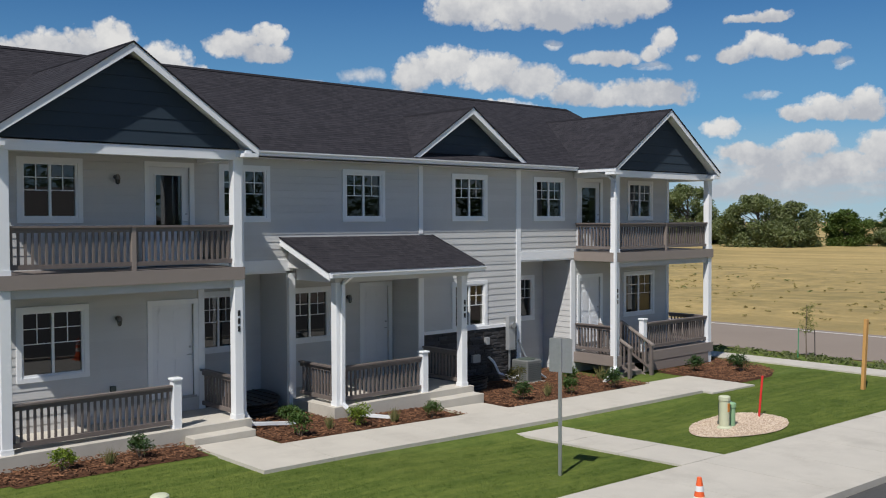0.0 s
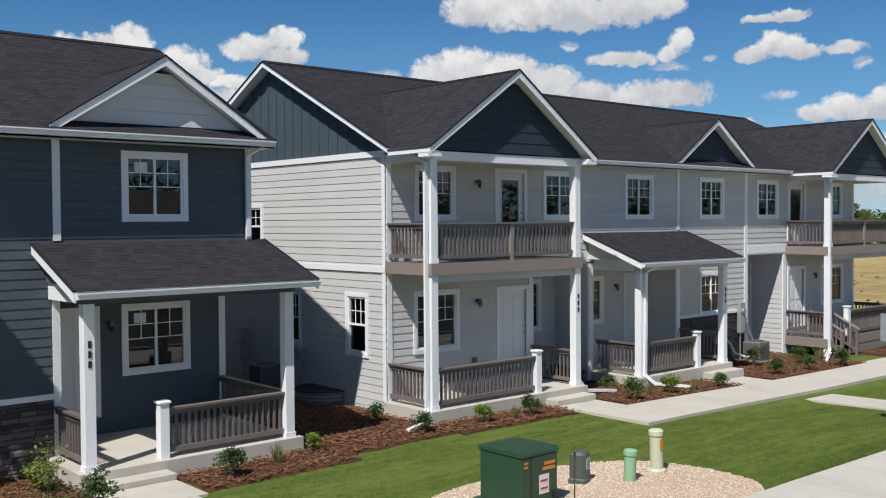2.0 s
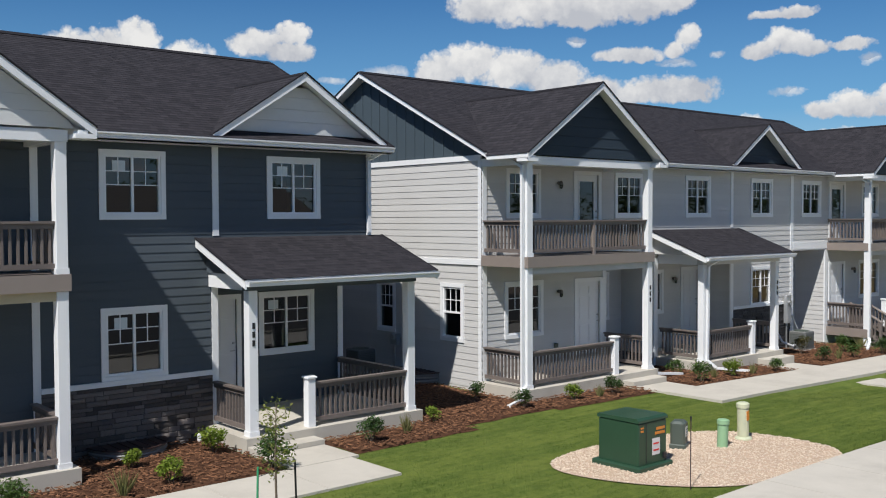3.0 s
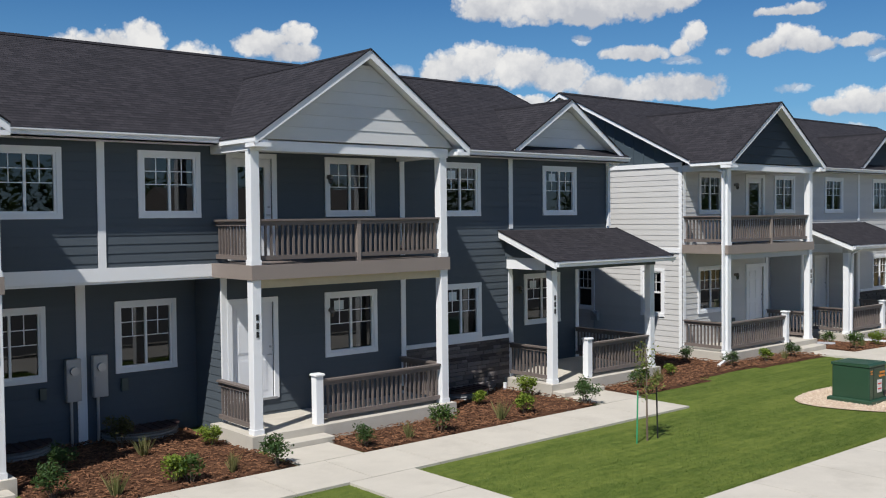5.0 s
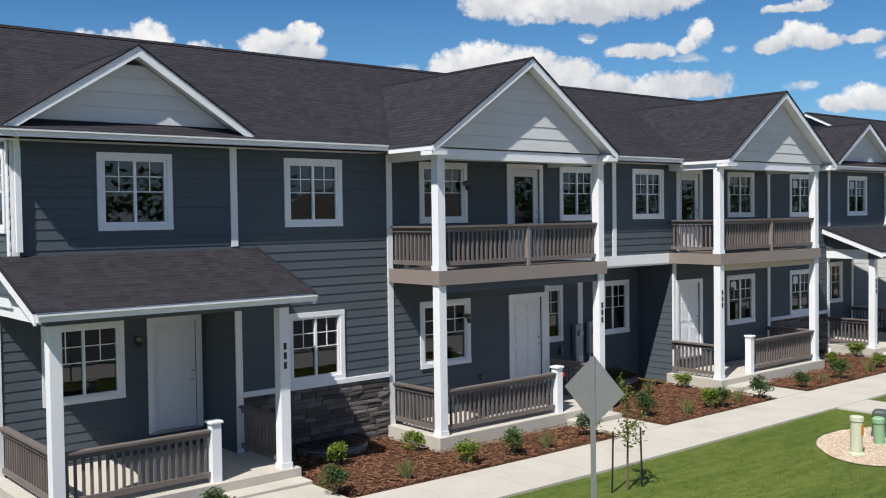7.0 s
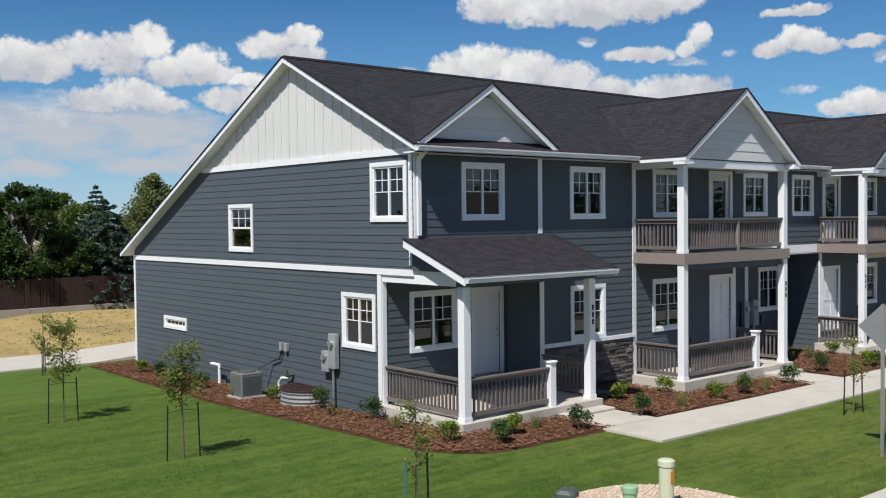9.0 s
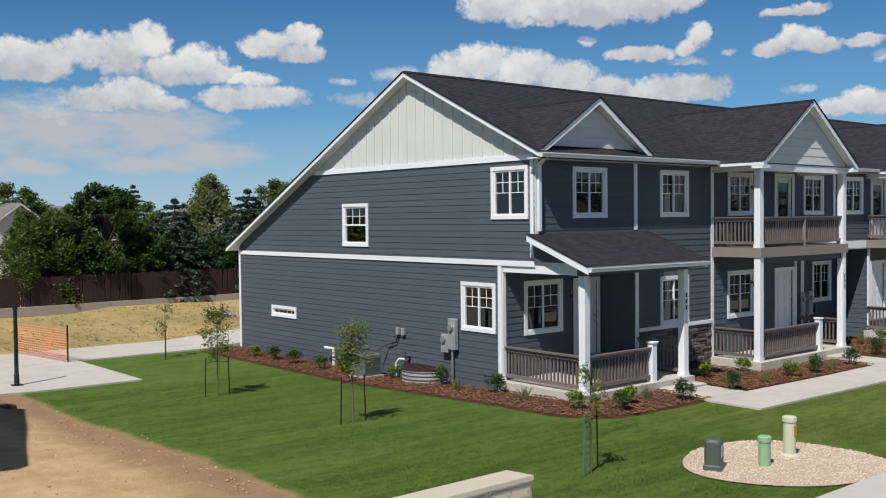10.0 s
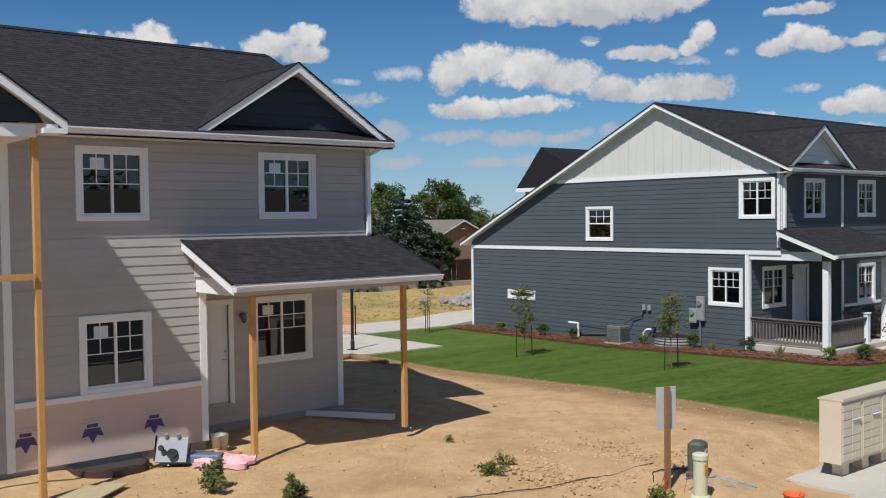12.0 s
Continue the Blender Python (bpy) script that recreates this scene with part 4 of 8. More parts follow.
def ridge(y, z):
    """Sets the ridge of the row that is built next."""
    global RIDGE_Y, RIDGE_Z, PITCH, BACK_Y, DEPTH
    RIDGE_Y, RIDGE_Z = y, z
    PITCH = (z - 6.2) / (y - EAVE_Y)


def front_wall(b, name, y, x0, x1, z0, z1, mat, wins=(), doors=()):
    """A front wall with its windows (x0, x1, z0, z1, sticker) and doors (x0, x1, z0, z1, lite)."""
    holes = [window(b, y, "front", *w[:4], sticker=bool(w[4:] and w[4])) for w in wins]
    holes += [door(b, y, "front", *d[:4], lite=d[4]) for d in doors]
    return wall(b, name, y, "front", x0, x1, z0, z1, holes, mat)


def four_row(name, label, origin, siding_mat, gable_mat, panel_mat, halves, raw=False):
    """A row of four homes, the right half a mirror of the left."""
    ridge(4.9, 8.79)
    L = 29.87
    b = tagged(empty(name, origin), label, "house", "townhouse rows")
    z0 = -0.35 if not raw else 0.24
    zs = (0.29, 3.33, 3.62)
    gaps = []
    for half in halves:
        rt = half == "right"

        def X(a, c):
            return (L - c, L - a) if rt else (a, c)

        side = "left" if rt else "right"
        st = raw or rt
        up = [(1.41, 2.77, 4.54, 5.89, st), (5.08, 6.43, 4.54, 5.89, st), (8.45, 9.83, 4.56, 5.90, False), (12.87, 14.20, 4.56, 5.90, False)]
        front_wall(b, "front_wall_upper", 0.0, *X(0, L / 2), 3.35, 6.05, siding_mat, [(*X(*w[:2]), *w[2:]) for w in up], [(*X(11.08, 12.28), 3.66, 5.92, True)])
        lw = [(5.08, 6.43, 1.42, 2.84, st), (8.42, 9.88, 1.38, 2.85, st)]
        front_wall(b, "front_wall_lower", 0.0, *X(3.96, 12.42), z0, 3.35, siding_mat, [(*X(*w[:2]), *w[2:]) for w in lw], [(*X(11.10, 12.32), 0.64, 2.84, False)])
        front_wall(b, "recess_wall", 1.21, *X(12.42, L / 2), z0, 3.35, siding_mat, [(*X(12.89, 14.24), 1.36, 2.85, False)])
        front_wall(b, "porch_wall", 1.21, *X(0.0, 3.96), z0, 3.35, siding_mat, [(*X(0.80, 2.30), 1.41, 2.87, st)], [(*X(2.75, 3.86), 0.64, 2.86, False)])
        x = L - 3.96 if rt else 3.96
        wall(b, "return_wall", x, "right" if rt else "left", 0.0, 1.21, z0, 3.35, [], siding_mat)
        x = L - 12.42 if rt else 12.42
        wall(b, "return_wall", x, "left" if rt else "right", 0.0, 1.21, z0, 3.35, [], siding_mat)
        part("recess_ceiling", MB().box(X(12.42, 0)[0] if not rt else L / 2, 0.0, 3.30, L / 2 if not rt else L - 12.42, 1.21, 3.345), M_WHITE, b)
        # trims
        for a, c, za, zb in (*(() if raw else ((3.92, 4.06, 4.2, 6.03),)), (7.56, 7.70, z0, 6.03), (14.86, L / 2, 3.59, 6.03), (0.0, 0.12, 3.9, 6.03), (3.96, 4.10, z0, 3.3), (12.32, 12.45, z0, 3.30)):
            trim(b, 0.0, "front", *X(a, c), za, zb)
        trim(b, 1.21, "front", *X(14.84, L / 2), z0, 3.3)
        trim(b, 0.0, "front", *X(12.36, L / 2), 3.35, 3.61, "belly_band", 0.04)
        trim(b, 1.21, "front", *X(0.0, 0.12), z0, 3.3, "corner_board")
        trim(b, 0.0, "front", *X(4.10, 7.56), 1.33, 1.43, "stone_sill", 0.075)
        stone_veneer(b, *X(4.10, 7.56), z0, 1.33, -0.0, raw)
        # porches
        gx = X(7.22, 12.72)
        gaps.append(gx)
        balcony_porch(b, *X(7.60, 12.64), *gx, siding_mat, zs, side, gable_mat, raw=raw, slab=not raw, numbers=0 if raw else 3, beam=M_BARE if rt and not raw else None)
        px = X(0.0, 4.17)
        rx = X(-0.28, 4.42)
        portico(b, *px, 1.21, (0.29 if not raw else 0.2, 3.15), *rx, side, siding_mat if not raw else M_GREIGE, "left" if not rt else "right", raw=raw, slab=not raw, numbers=0 if raw else 3)
        c = sum(X(-0.14, 4.2)) / 2
        gable(b, c, 2.2, -0.40, 3.0, 6.24, 7.64, gable_mat, -0.12, hood=True)
        for u in X(10.5, 10.5)[:1]:
            wall_light(b, 0.0, u + (0.75 if rt else -0.75), 2.45)
            wall_light(b, 0.0, u + (0.75 if rt else -0.75), 5.45)
        wall_light(b, 1.21, X(2.55, 2.55)[0], 2.5)
        xs = L + OVER if rt else -OVER
        s = 1 if rt else -1
        xd = (L - 0.1) if rt else 0.1
        downspout(b, [(xs - s * 0.25, EAVE_Y - 0.05, 6.1), (xd, -0.09, 5.9), (xd, -0.09, 4.25)])
    gaps.sort()
    full = len(halves) == 2
    main_roof(b, L, gaps)
    if "left" in halves:
        holes_lo = [window(b, 0.0, "left", 1.42, 2.80, 1.50, 2.84), window(b, 0.0, "left", 11.36, 13.0, 1.18, 1.58, "slit")]
        holes_up = [window(b, 0.0, "left", 0.19, 1.56, 4.53, 5.90), window(b, 0.0, "left", 7.11, 8.50, 3.72, 5.06, "hung")]
    else:
        holes_lo, holes_up = [], []
    side_wall(b, 0.0, "left", (siding_mat, siding_mat, panel_mat), 1.21, holes_lo, holes_up, z0)
    side_wall(b, L, "right", (siding_mat, siding_mat, panel_mat), 1.21, [], [], z0)
    part("back_wall", MB().box(0, DEPTH - 0.16, z0, L, DEPTH, 3.6), siding_mat, b)
    if not full:
        part("front_wall_rest", MB().box(0, 0, z0, L / 2, 0.16, 6.05), siding_mat, b)
    interior(b, L, 0.62)
    part("foundation", MB().box(0.02, 1.23, -0.8, L - 0.02, DEPTH - 0.02, z0).box(4.0, 0.02, -0.8, 12.22, 1.23, z0).box(L - 12.22, 0.02, -0.8, L - 4.0, 1.23, z0), M_CONC_DARK, b)
    return b


def three_row(origin):
    """The light grey row of three homes, with a timber deck at its far end."""
    ridge(4.9, 8.82)
    L = 22.9
    b = tagged(empty("townhouse_row", origin), "two-storey light grey townhouse row with navy gables and charcoal roof", "house", "townhouse rows")
    mat, z0 = M_GREY, -0.6
    up = [(0.85, 2.17), (5.32, 6.68), (8.81, 10.18), (12.57, 13.96), (15.93, 17.34), (20.55, 21.95)]
    front_wall(b, "front_wall_upper", 0.0, 0, L, 3.35, 6.05, mat, [(*w, 4.53, 5.86) for w in up], [(3.52, 4.70, 3.60, 5.86, True), (17.95, 19.22, 3.60, 5.87, True)])
    front_wall(b, "front_wall_lower", 0.0, 0, 4.90, z0, 3.35, mat, [(0.79, 2.26, 1.33, 2.85)], [(3.55, 4.76, 0.62, 2.82, False)])
    front_wall(b, "recess_wall", 1.21, 4.90, 7.22, z0, 3.35, mat, [(5.4, 6.52, 1.36, 2.85)])
    front_wall(b, "porch_wall", 1.21, 7.3, 11.44, z0, 3.35, mat, [(7.95, 9.30, 1.37, 2.82)], [(10.26, 11.38, 0.62, 2.86, False)])
    front_wall(b, "front_wall_lower", 0.0, 11.44, 15.28, z0, 3.35, mat, [(12.57, 13.95, 1.43, 2.83)])
    front_wall(b, "recess_wall", 1.21, 15.28, 17.72, z0, 3.35, mat, [(15.95, 17.27, 1.36, 2.8)])
    front_wall(b, "front_wall_lower", 0.0, 17.72, L, z0, 3.35, mat, [(20.35, 22.05, 1.32, 2.82)], [(17.96, 19.22, 0.62, 2.82, False)])
    for x, f in ((4.90, "right"), (7.22, "left"), (11.44, "left"), (15.28, "right"), (17.72, "left")):
        wall(b, "return_wall", x, f, 0.0, 1.21, z0, 3.35, [], mat)
    wall(b, "return_wall", 7.3, "right", 0.0, 1.21, z0, 3.35, [], mat)
    part("recess_ceiling", MB().box(4.9, 0, 3.30, 7.22, 1.21, 3.345), M_WHITE, b)
    part("recess_ceiling", MB().box(15.28, 0, 3.30, 17.72, 1.21, 3.345), M_WHITE, b)
    for a, c, za, zb in ((0, 0.14, z0, 6.03), (4.77, 4.92, z0, 3.3), (7.19, 7.37, z0, 3.3), (11.34, 11.52, z0, 3.3), (11.36, 11.50, 4.2, 6.03), (15.17, 15.36, z0, 6.03), (17.66, 17.86, z0, 3.3), (L - 0.14, L, z0, 6.03)):
        trim(b, 0.0, "front", a, c, za, zb)
    for a, c in ((4.92, 7.3), (15.36, 17.8)):
        trim(b, 0.0, "front", a, c, 3.35, 3.62, "belly_band", 0.04)
    trim(b, 0.0, "front", 11.52, 15.17, 1.43, 1.52, "stone_sill", 0.075)
    stone_veneer(b, 11.52, 15.17, -0.4, 1.43, mat=M_STONE_BLACK)
    balcony_porch(b, -0.04, 4.97, -0.36, 5.17, M_GREY, (0.31, 3.31, 3.58), "right", M_NAVY)
    balcony_porch(b, 17.80, 23.06, 17.34, 22.99, M_GREY, (0.40, 3.28, 3.56), "left", M_NAVY, slab=False)
    portico(b, 7.40, 11.62, 1.21, (0.24, 3.12), 6.97, 11.80, "right", mat)
    gable(b, 13.02, 2.15, -0.40, 3.0, 6.24, 7.64, M_NAVY, -0.12, hood=True)
    timber_deck(b, 17.80, 23.06, 0.40)
    for u, z in ((2.88, 2.5), (2.88, 5.5), (19.8, 2.5)):
        wall_light(b, 0.0, u, z)
    wall_light(b, 1.21, 9.85, 2.5)
    main_roof(b, L, [(-0.36, 5.17), (17.34, 23.2)])
    holes = [window(b, 0.0, "left", 3.60, 4.47, 1.28, 2.76, "hung"), window(b, 0.0, "left", 0.68, 1.62, 1.25, 2.80, "hung")]
    up = [window(b, 0.0, "left", 5.47, 6.68, 3.80, 5.02, "hung")]
    side_wall(b, 0.0, "left", (mat, mat, M_TEAL), 0.0, holes, up, z0, (3.34, 3.56))
    side_wall(b, L, "right", (mat, mat, M_TEAL), 0.0, [], [], z0, (3.34, 3.56))
    part("back_wall", MB().box(0, DEPTH - 0.16, z0, L, DEPTH, 3.6), mat, b)
    interior(b, L, 0.62)
    # rain pipes
    downspout(b, [(-0.2, -0.6, 6.05), (-0.08, -1.2, 5.95), (-0.10, -1.55, 5.8), (-0.10, -1.55, 0.35), (-0.3, -1.75, 0.12), (-1.0, -2.0, 0.08)])
    downspout(b, [(5.1, -0.45, 6.05), (5.05, -1.45, 5.9), (5.05, -1.5, 0.45), (5.2, -1.6, 0.15), (6.2, -1.75, 0.05)])
    downspout(b, [(7.56, -2.08, 3.3), (7.56, -1.72, 3.1), (7.56, -1.69, 0.3), (7.66, -1.95, 0.08), (8.35, -2.6, 0.0)])
    downspout(b, [(17.6, -0.6, 6.05), (17.74, -1.4, 5.9), (17.74, -1.70, 5.7), (17.74, -1.70, 0.1), (17.6, -1.8, -0.05), (16.6, -2.2, -0.15)])
    return b


def timber_deck(b, x0, x1, zt):
    """Raised porch deck at the far end of the grey row, with a short stair cut into its front."""
    sx0, sx1, yt = x0 + 0.30, x0 + 1.40, -0.86
    dk = part("porch_deck", MB().box(sx1 + 0.03, -1.70, zt - 0.30, x1 + 0.02, -1.655, zt), M_TAUPE_LIGHT, b, "raised taupe timber porch deck with a stair")
    part("skirt_board", MB().box(sx1 + 0.03, -1.685, zt - 0.62, x1 - 0.25, -1.65, zt - 0.305), M_TAUPE_LIGHT, dk)
    part("front_fascia", MB().box(x0 - 0.02, -1.70, zt - 0.31, sx0 - 0.03, -1.655, zt), M_TAUPE_LIGHT, dk)
    part("side_fascia", MB().box(x0 - 0.02, -1.655, zt - 0.31, x0 + 0.025, -0.03, zt), M_TAUPE_LIGHT, dk)
    part("side_fascia", MB().box(x1 - 0.025, -1.655, zt - 0.31, x1 + 0.02, -0.03, zt), M_TAUPE_LIGHT, dk)
    k = int((x1 - x0) / 0.145)
    w = (x1 - x0 - 0.05) / k
    plank = MB().box(-w / 2 + 0.003, -1.64, -0.03, w / 2 - 0.003, -0.03, 0.0).mesh("deck_plank", M_TAUPE)
    short = MB().box(-w / 2 + 0.003, yt + 0.02, -0.03, w / 2 - 0.003, -0.03, 0.0).mesh("deck_plank", M_TAUPE)
    for i in range(k):
        x = x0 + 0.025 + w * (i + 0.5)
        o = part("deck_plank", short if sx0 - 0.05 < x < sx1 + 0.05 else plank, None, dk)
        o.location = (x, 0, zt - 0.005)
    side = [(yt, zt - 0.2), (yt, zt - 0.45), (yt - 0.795, zt - 0.92), (yt - 1.045, zt - 0.92), (yt - 1.045, zt - 0.75)]
    st = part("deck_stair", MB().prism([(sx0, *q) for q in side], (0.04, 0, 0)), M_TAUPE_LIGHT, b, "short timber stair with railings")
    part("stringer", MB().prism([(sx1 - 0.04, *q) for q in side], (0.04, 0, 0)), M_TAUPE_LIGHT, st)
    for i in range(4):
        z = zt - 0.18 * (i + 1)
        part("tread", MB().box(sx0 + 0.04, yt - 0.26 * (i + 1), z - 0.04, sx1 - 0.04, yt - 0.26 * i + 0.02, z), M_TAUPE_LIGHT, st)
        part("riser", MB().box(sx0 + 0.04, yt + 0.005 - 0.26 * i, z - 0.0, sx1 - 0.04, yt + 0.02 - 0.26 * i, z + 0.14), M_TAUPE, st)
    part("riser", MB().box(sx0 + 0.04, yt + 0.005 - 1.04, zt - 1.0, sx1 - 0.04, yt + 0.02 - 1.04, zt - 0.76), M_TAUPE, st)
    for x in (sx0 - 0.03, sx1 - 0.03):
        part("stair_post", MB().box(x, yt - 1.145, zt - 1.0, x + 0.09, yt - 1.055, zt + 0.25), M_TAUPE, st)
        part("stair_post", MB().box(x, yt - 0.02, zt - 0.1, x + 0.09, yt + 0.07, zt + 0.90), M_TAUPE, st)
        part("stair_rail", MB().prism([(x - 0.02, yt + 0.065, zt + 0.94), (x - 0.02, yt - 1.175, zt + 0.28), (x - 0.02, yt - 1.175, zt + 0.23), (x - 0.02, yt + 0.065, zt + 0.89)], (0.13, 0, 0)), M_TAUPE_LIGHT, st)
        part("stair_rail", MB().prism([(x + 0.02, yt, zt + 0.16), (x + 0.02, yt - 1.055, zt - 0.42), (x + 0.02, yt - 1.055, zt - 0.50), (x + 0.02, yt, zt + 0.08)], (0.05, 0, 0)), M_TAUPE, st)
        for i in range(7):
            y = yt - 0.115 - 0.13 * i
            zz = zt + 0.94 + (y - yt - 0.065) * 0.53
            part("baluster", MB().box(x + 0.025, y - 0.02, zz - 0.80, x + 0.065, y + 0.02, zz - 0.03), M_TAUPE, st)
    newel(b, sx1 + 0.2, -1.50, zt, 1.0)
    railing(b, (sx1 + 0.29, -1.55), (x1 - 0.21, -1.55), zt)
    railing(b, (x0 + 0.11, -0.03), (x0 + 0.11, -1.45), zt)
    railing(b, (x1 - 0.11, -0.03), (x1 - 0.11, -1.45), zt)


def build_rows():
    four_row("townhouse_row", "two-storey dark blue townhouse row with pale gables and charcoal roof", (0, 0, 0), M_BLUE, M_PALE, M_CREAM, ("left", "right"))
    three_row((33.45, 0.0, 0.0))
    four_row("townhouse_row", "unfinished warm grey townhouse row on bare earth, raw posts", (-46.52, 0.0, 0.16), M_GREIGE, M_NAVY, M_NAVY, ("right",), raw=True)


build_rows()

# ---- ground ----
GX = [-400, -60, -25, -16, -9, -3, 0, 4, 8, 28, 34, 39, 45, 51, 56, 62, 120, 700]
GZ = [0.4, 0.35, 0.28, 0.20, 0.14, 0.10, 0.09, 0.05, 0.0, 0.0, 0.03, -0.03, -0.17, -0.25, -0.32, -0.42, -0.45, -0.3]



def ground_z(x, y):
    z = float(np.interp(x, GX, GZ))
    if -14 < x < 2 and y > -1:
        z -= 0.24 * min(1, max(0, (y + 1) / 7)) * min(1, (x + 14) / 3) * min(1, max(0, (2 - x) / 2))
    if 39 < x < 51 and -9.4 < y < -4.9:
        z -= 0.10 * min(1, (x - 39) / 3, (51 - x) / 3) * min(1, (y + 9.4) / 3.9)
    if x < -7.5 and -12.3 < y < -6.8:
        z -= 0.28 * min(1, (-6.8 - y) / 1.6) * min(1, (-7.5 - x) / 3) * min(1, (12.3 + y) / 2.84)
    return z


def zone_mask(N, pos, x0, x1, y0, y1, soft=0.15, wob=0.5):
    """1 inside a rectangle of the plan, with a ragged edge."""
    xyz = N.n("ShaderNodeSeparateXYZ", Vector=pos)
    w = N.math("MULTIPLY", N.math("SUBTRACT", N.noise(0.9, 4.0, 0.6, pos), 0.5), wob)
    x = N.math("ADD", xyz.outputs[0], w)
    y = N.math("ADD", xyz.outputs[1], w)
    m = N.ramp(x, x0 - soft, x0 + soft)
    m = N.math("MULTIPLY", m, N.ramp(x, x1 + soft, x1 - soft))
    m = N.math("MULTIPLY", m, N.ramp(y, y0 - soft, y0 + soft))
    return N.math("MULTIPLY", m, N.ramp(y, y1 + soft, y1 - soft))


def mow_streaks(N, pos):
    """Long light and dark streaks that the mower left in the turf, broken up by finer mottling."""
    way = N.n("ShaderNodeMapping", Vector=pos, Rotation=(0, 0, radians(-14)), Scale=(0.22, 1.5, 1.0)).outputs[0]
    a = N.noise(1.0, 4.0, 0.6, way, 0.6)
    b = N.noise(4.2, 3.0, 0.6, way, 0.4)
    c = N.noise(5.5, 5.0, 0.7, pos)
    return N.ramp(N.math("ADD", N.math("MULTIPLY", a, 0.36), N.math("ADD", N.math("MULTIPLY", b, 0.30), N.math("MULTIPLY", c, 0.34))), 0.44, 0.58)


def ground_material():
    m = bpy.data.materials.new("ground")
    m.use_nodes = True
    N = Nodes(m.node_tree)
    pos = N.n("ShaderNodeTexCoord").outputs["Object"]
    fine, mid, big = N.noise(38.0, 4.0, 0.7, pos), N.noise(2.2, 5.0, 0.62, pos), N.noise(0.22, 5.0, 0.6, pos)
    # turf, mown in bands
    stripe = mow_streaks(N, pos)
    g = N.mix(N.ramp(mid, 0.3, 0.72), (0.056, 0.094, 0.014), (0.100, 0.145, 0.027))
    g = N.mix(N.math("MULTIPLY", N.ramp(fine, 0.35, 0.75), 0.55), g, (0.145, 0.182, 0.045))
    g = N.mix(N.math("MULTIPLY", stripe, 0.65), g, (0.168, 0.202, 0.044))
    g = N.mix(N.math("MULTIPLY", N.ramp(big, 0.55, 0.75), 0.3), g, (0.14, 0.15, 0.045))
    side = N.ramp(N.n("ShaderNodeSeparateXYZ", Vector=pos).outputs[0], 3.0, -1.5)
    g = N.mix(side, g, N.mix(1.0, g, (0.76, 0.90, 0.80), "MULTIPLY"))
    # dry field and straw
    d = N.mix(N.ramp(mid, 0.25, 0.75), (0.38, 0.27, 0.105), (0.53, 0.40, 0.18))
    rows = N.noise(1.0, 5.0, 0.65, N.n("ShaderNodeMapping", Vector=pos, Rotation=(0, 0, radians(20)), Scale=(0.35, 0.05, 1.0)).outputs[0])
    d = N.mix(N.math("MULTIPLY", N.ramp(rows, 0.45, 0.62), 0.55), d, (0.24, 0.19, 0.085))
    near = zone_mask(N, pos, 71, 128, -200, 300, 8.0, 6.0)
    d = N.mix(N.math("MULTIPLY", near, N.math("MULTIPLY", N.ramp(N.noise(0.5, 6.0, 0.7, pos), 0.45, 0.6), 0.6)), d, (0.19, 0.16, 0.075))
    d = N.mix(N.math("MULTIPLY", N.ramp(N.noise(0.06, 6.0, 0.65, pos), 0.48, 0.66), 0.55), d, (0.20, 0.17, 0.07))
    d = N.mix(N.math("MULTIPLY", N.ramp(fine, 0.4, 0.8), 0.45), d, (0.26, 0.18, 0.08))
    # bare earth
    e = N.mix(N.ramp(mid, 0.25, 0.8), (0.46, 0.295, 0.15), (0.63, 0.445, 0.25))
    e = N.mix(N.math("MULTIPLY", N.ramp(N.noise(0.6, 6.0, 0.65, pos), 0.5, 0.72), 0.6), e, (0.34, 0.205, 0.10))
    e = N.mix(N.math("MULTIPLY", N.ramp(fine, 0.45, 0.8), 0.35), e, (0.38, 0.26, 0.14))
    lawn = zone_mask(N, pos, -9.4, 61.2, -9.7, 16.0, 0.12, 0.5)
    earth = zone_mask(N, pos, -60, -9.3, -12.0, 12.5, 0.3, 0.6)
    col = N.mix(earth, d, e)
    rim = zone_mask(N, pos, -10.6, 62.5, -9.6, 13.0, 0.5, 1.2)
    col = N.mix(N.math("MULTIPLY", N.math("MULTIPLY", rim, earth), 0.65), col, (0.19, 0.11, 0.055))
    col = N.mix(lawn, col, g)
    p = N.n("ShaderNodeBsdfPrincipled", Base__Color=col, Roughness=0.95)
    p.inputs["Specular IOR Level"].default_value = 0.15
    h = N.math("ADD", N.math("MULTIPLY", fine, 0.6), N.math("MULTIPLY", mid, 0.8))
    bu = N.n("ShaderNodeBump", Strength=0.8, Distance=0.05, Height=h)
    N.t.links.new(bu.outputs[0], p.inputs["Normal"])
    N.n("ShaderNodeOutputMaterial", Surface=p.outputs[0])
    return m


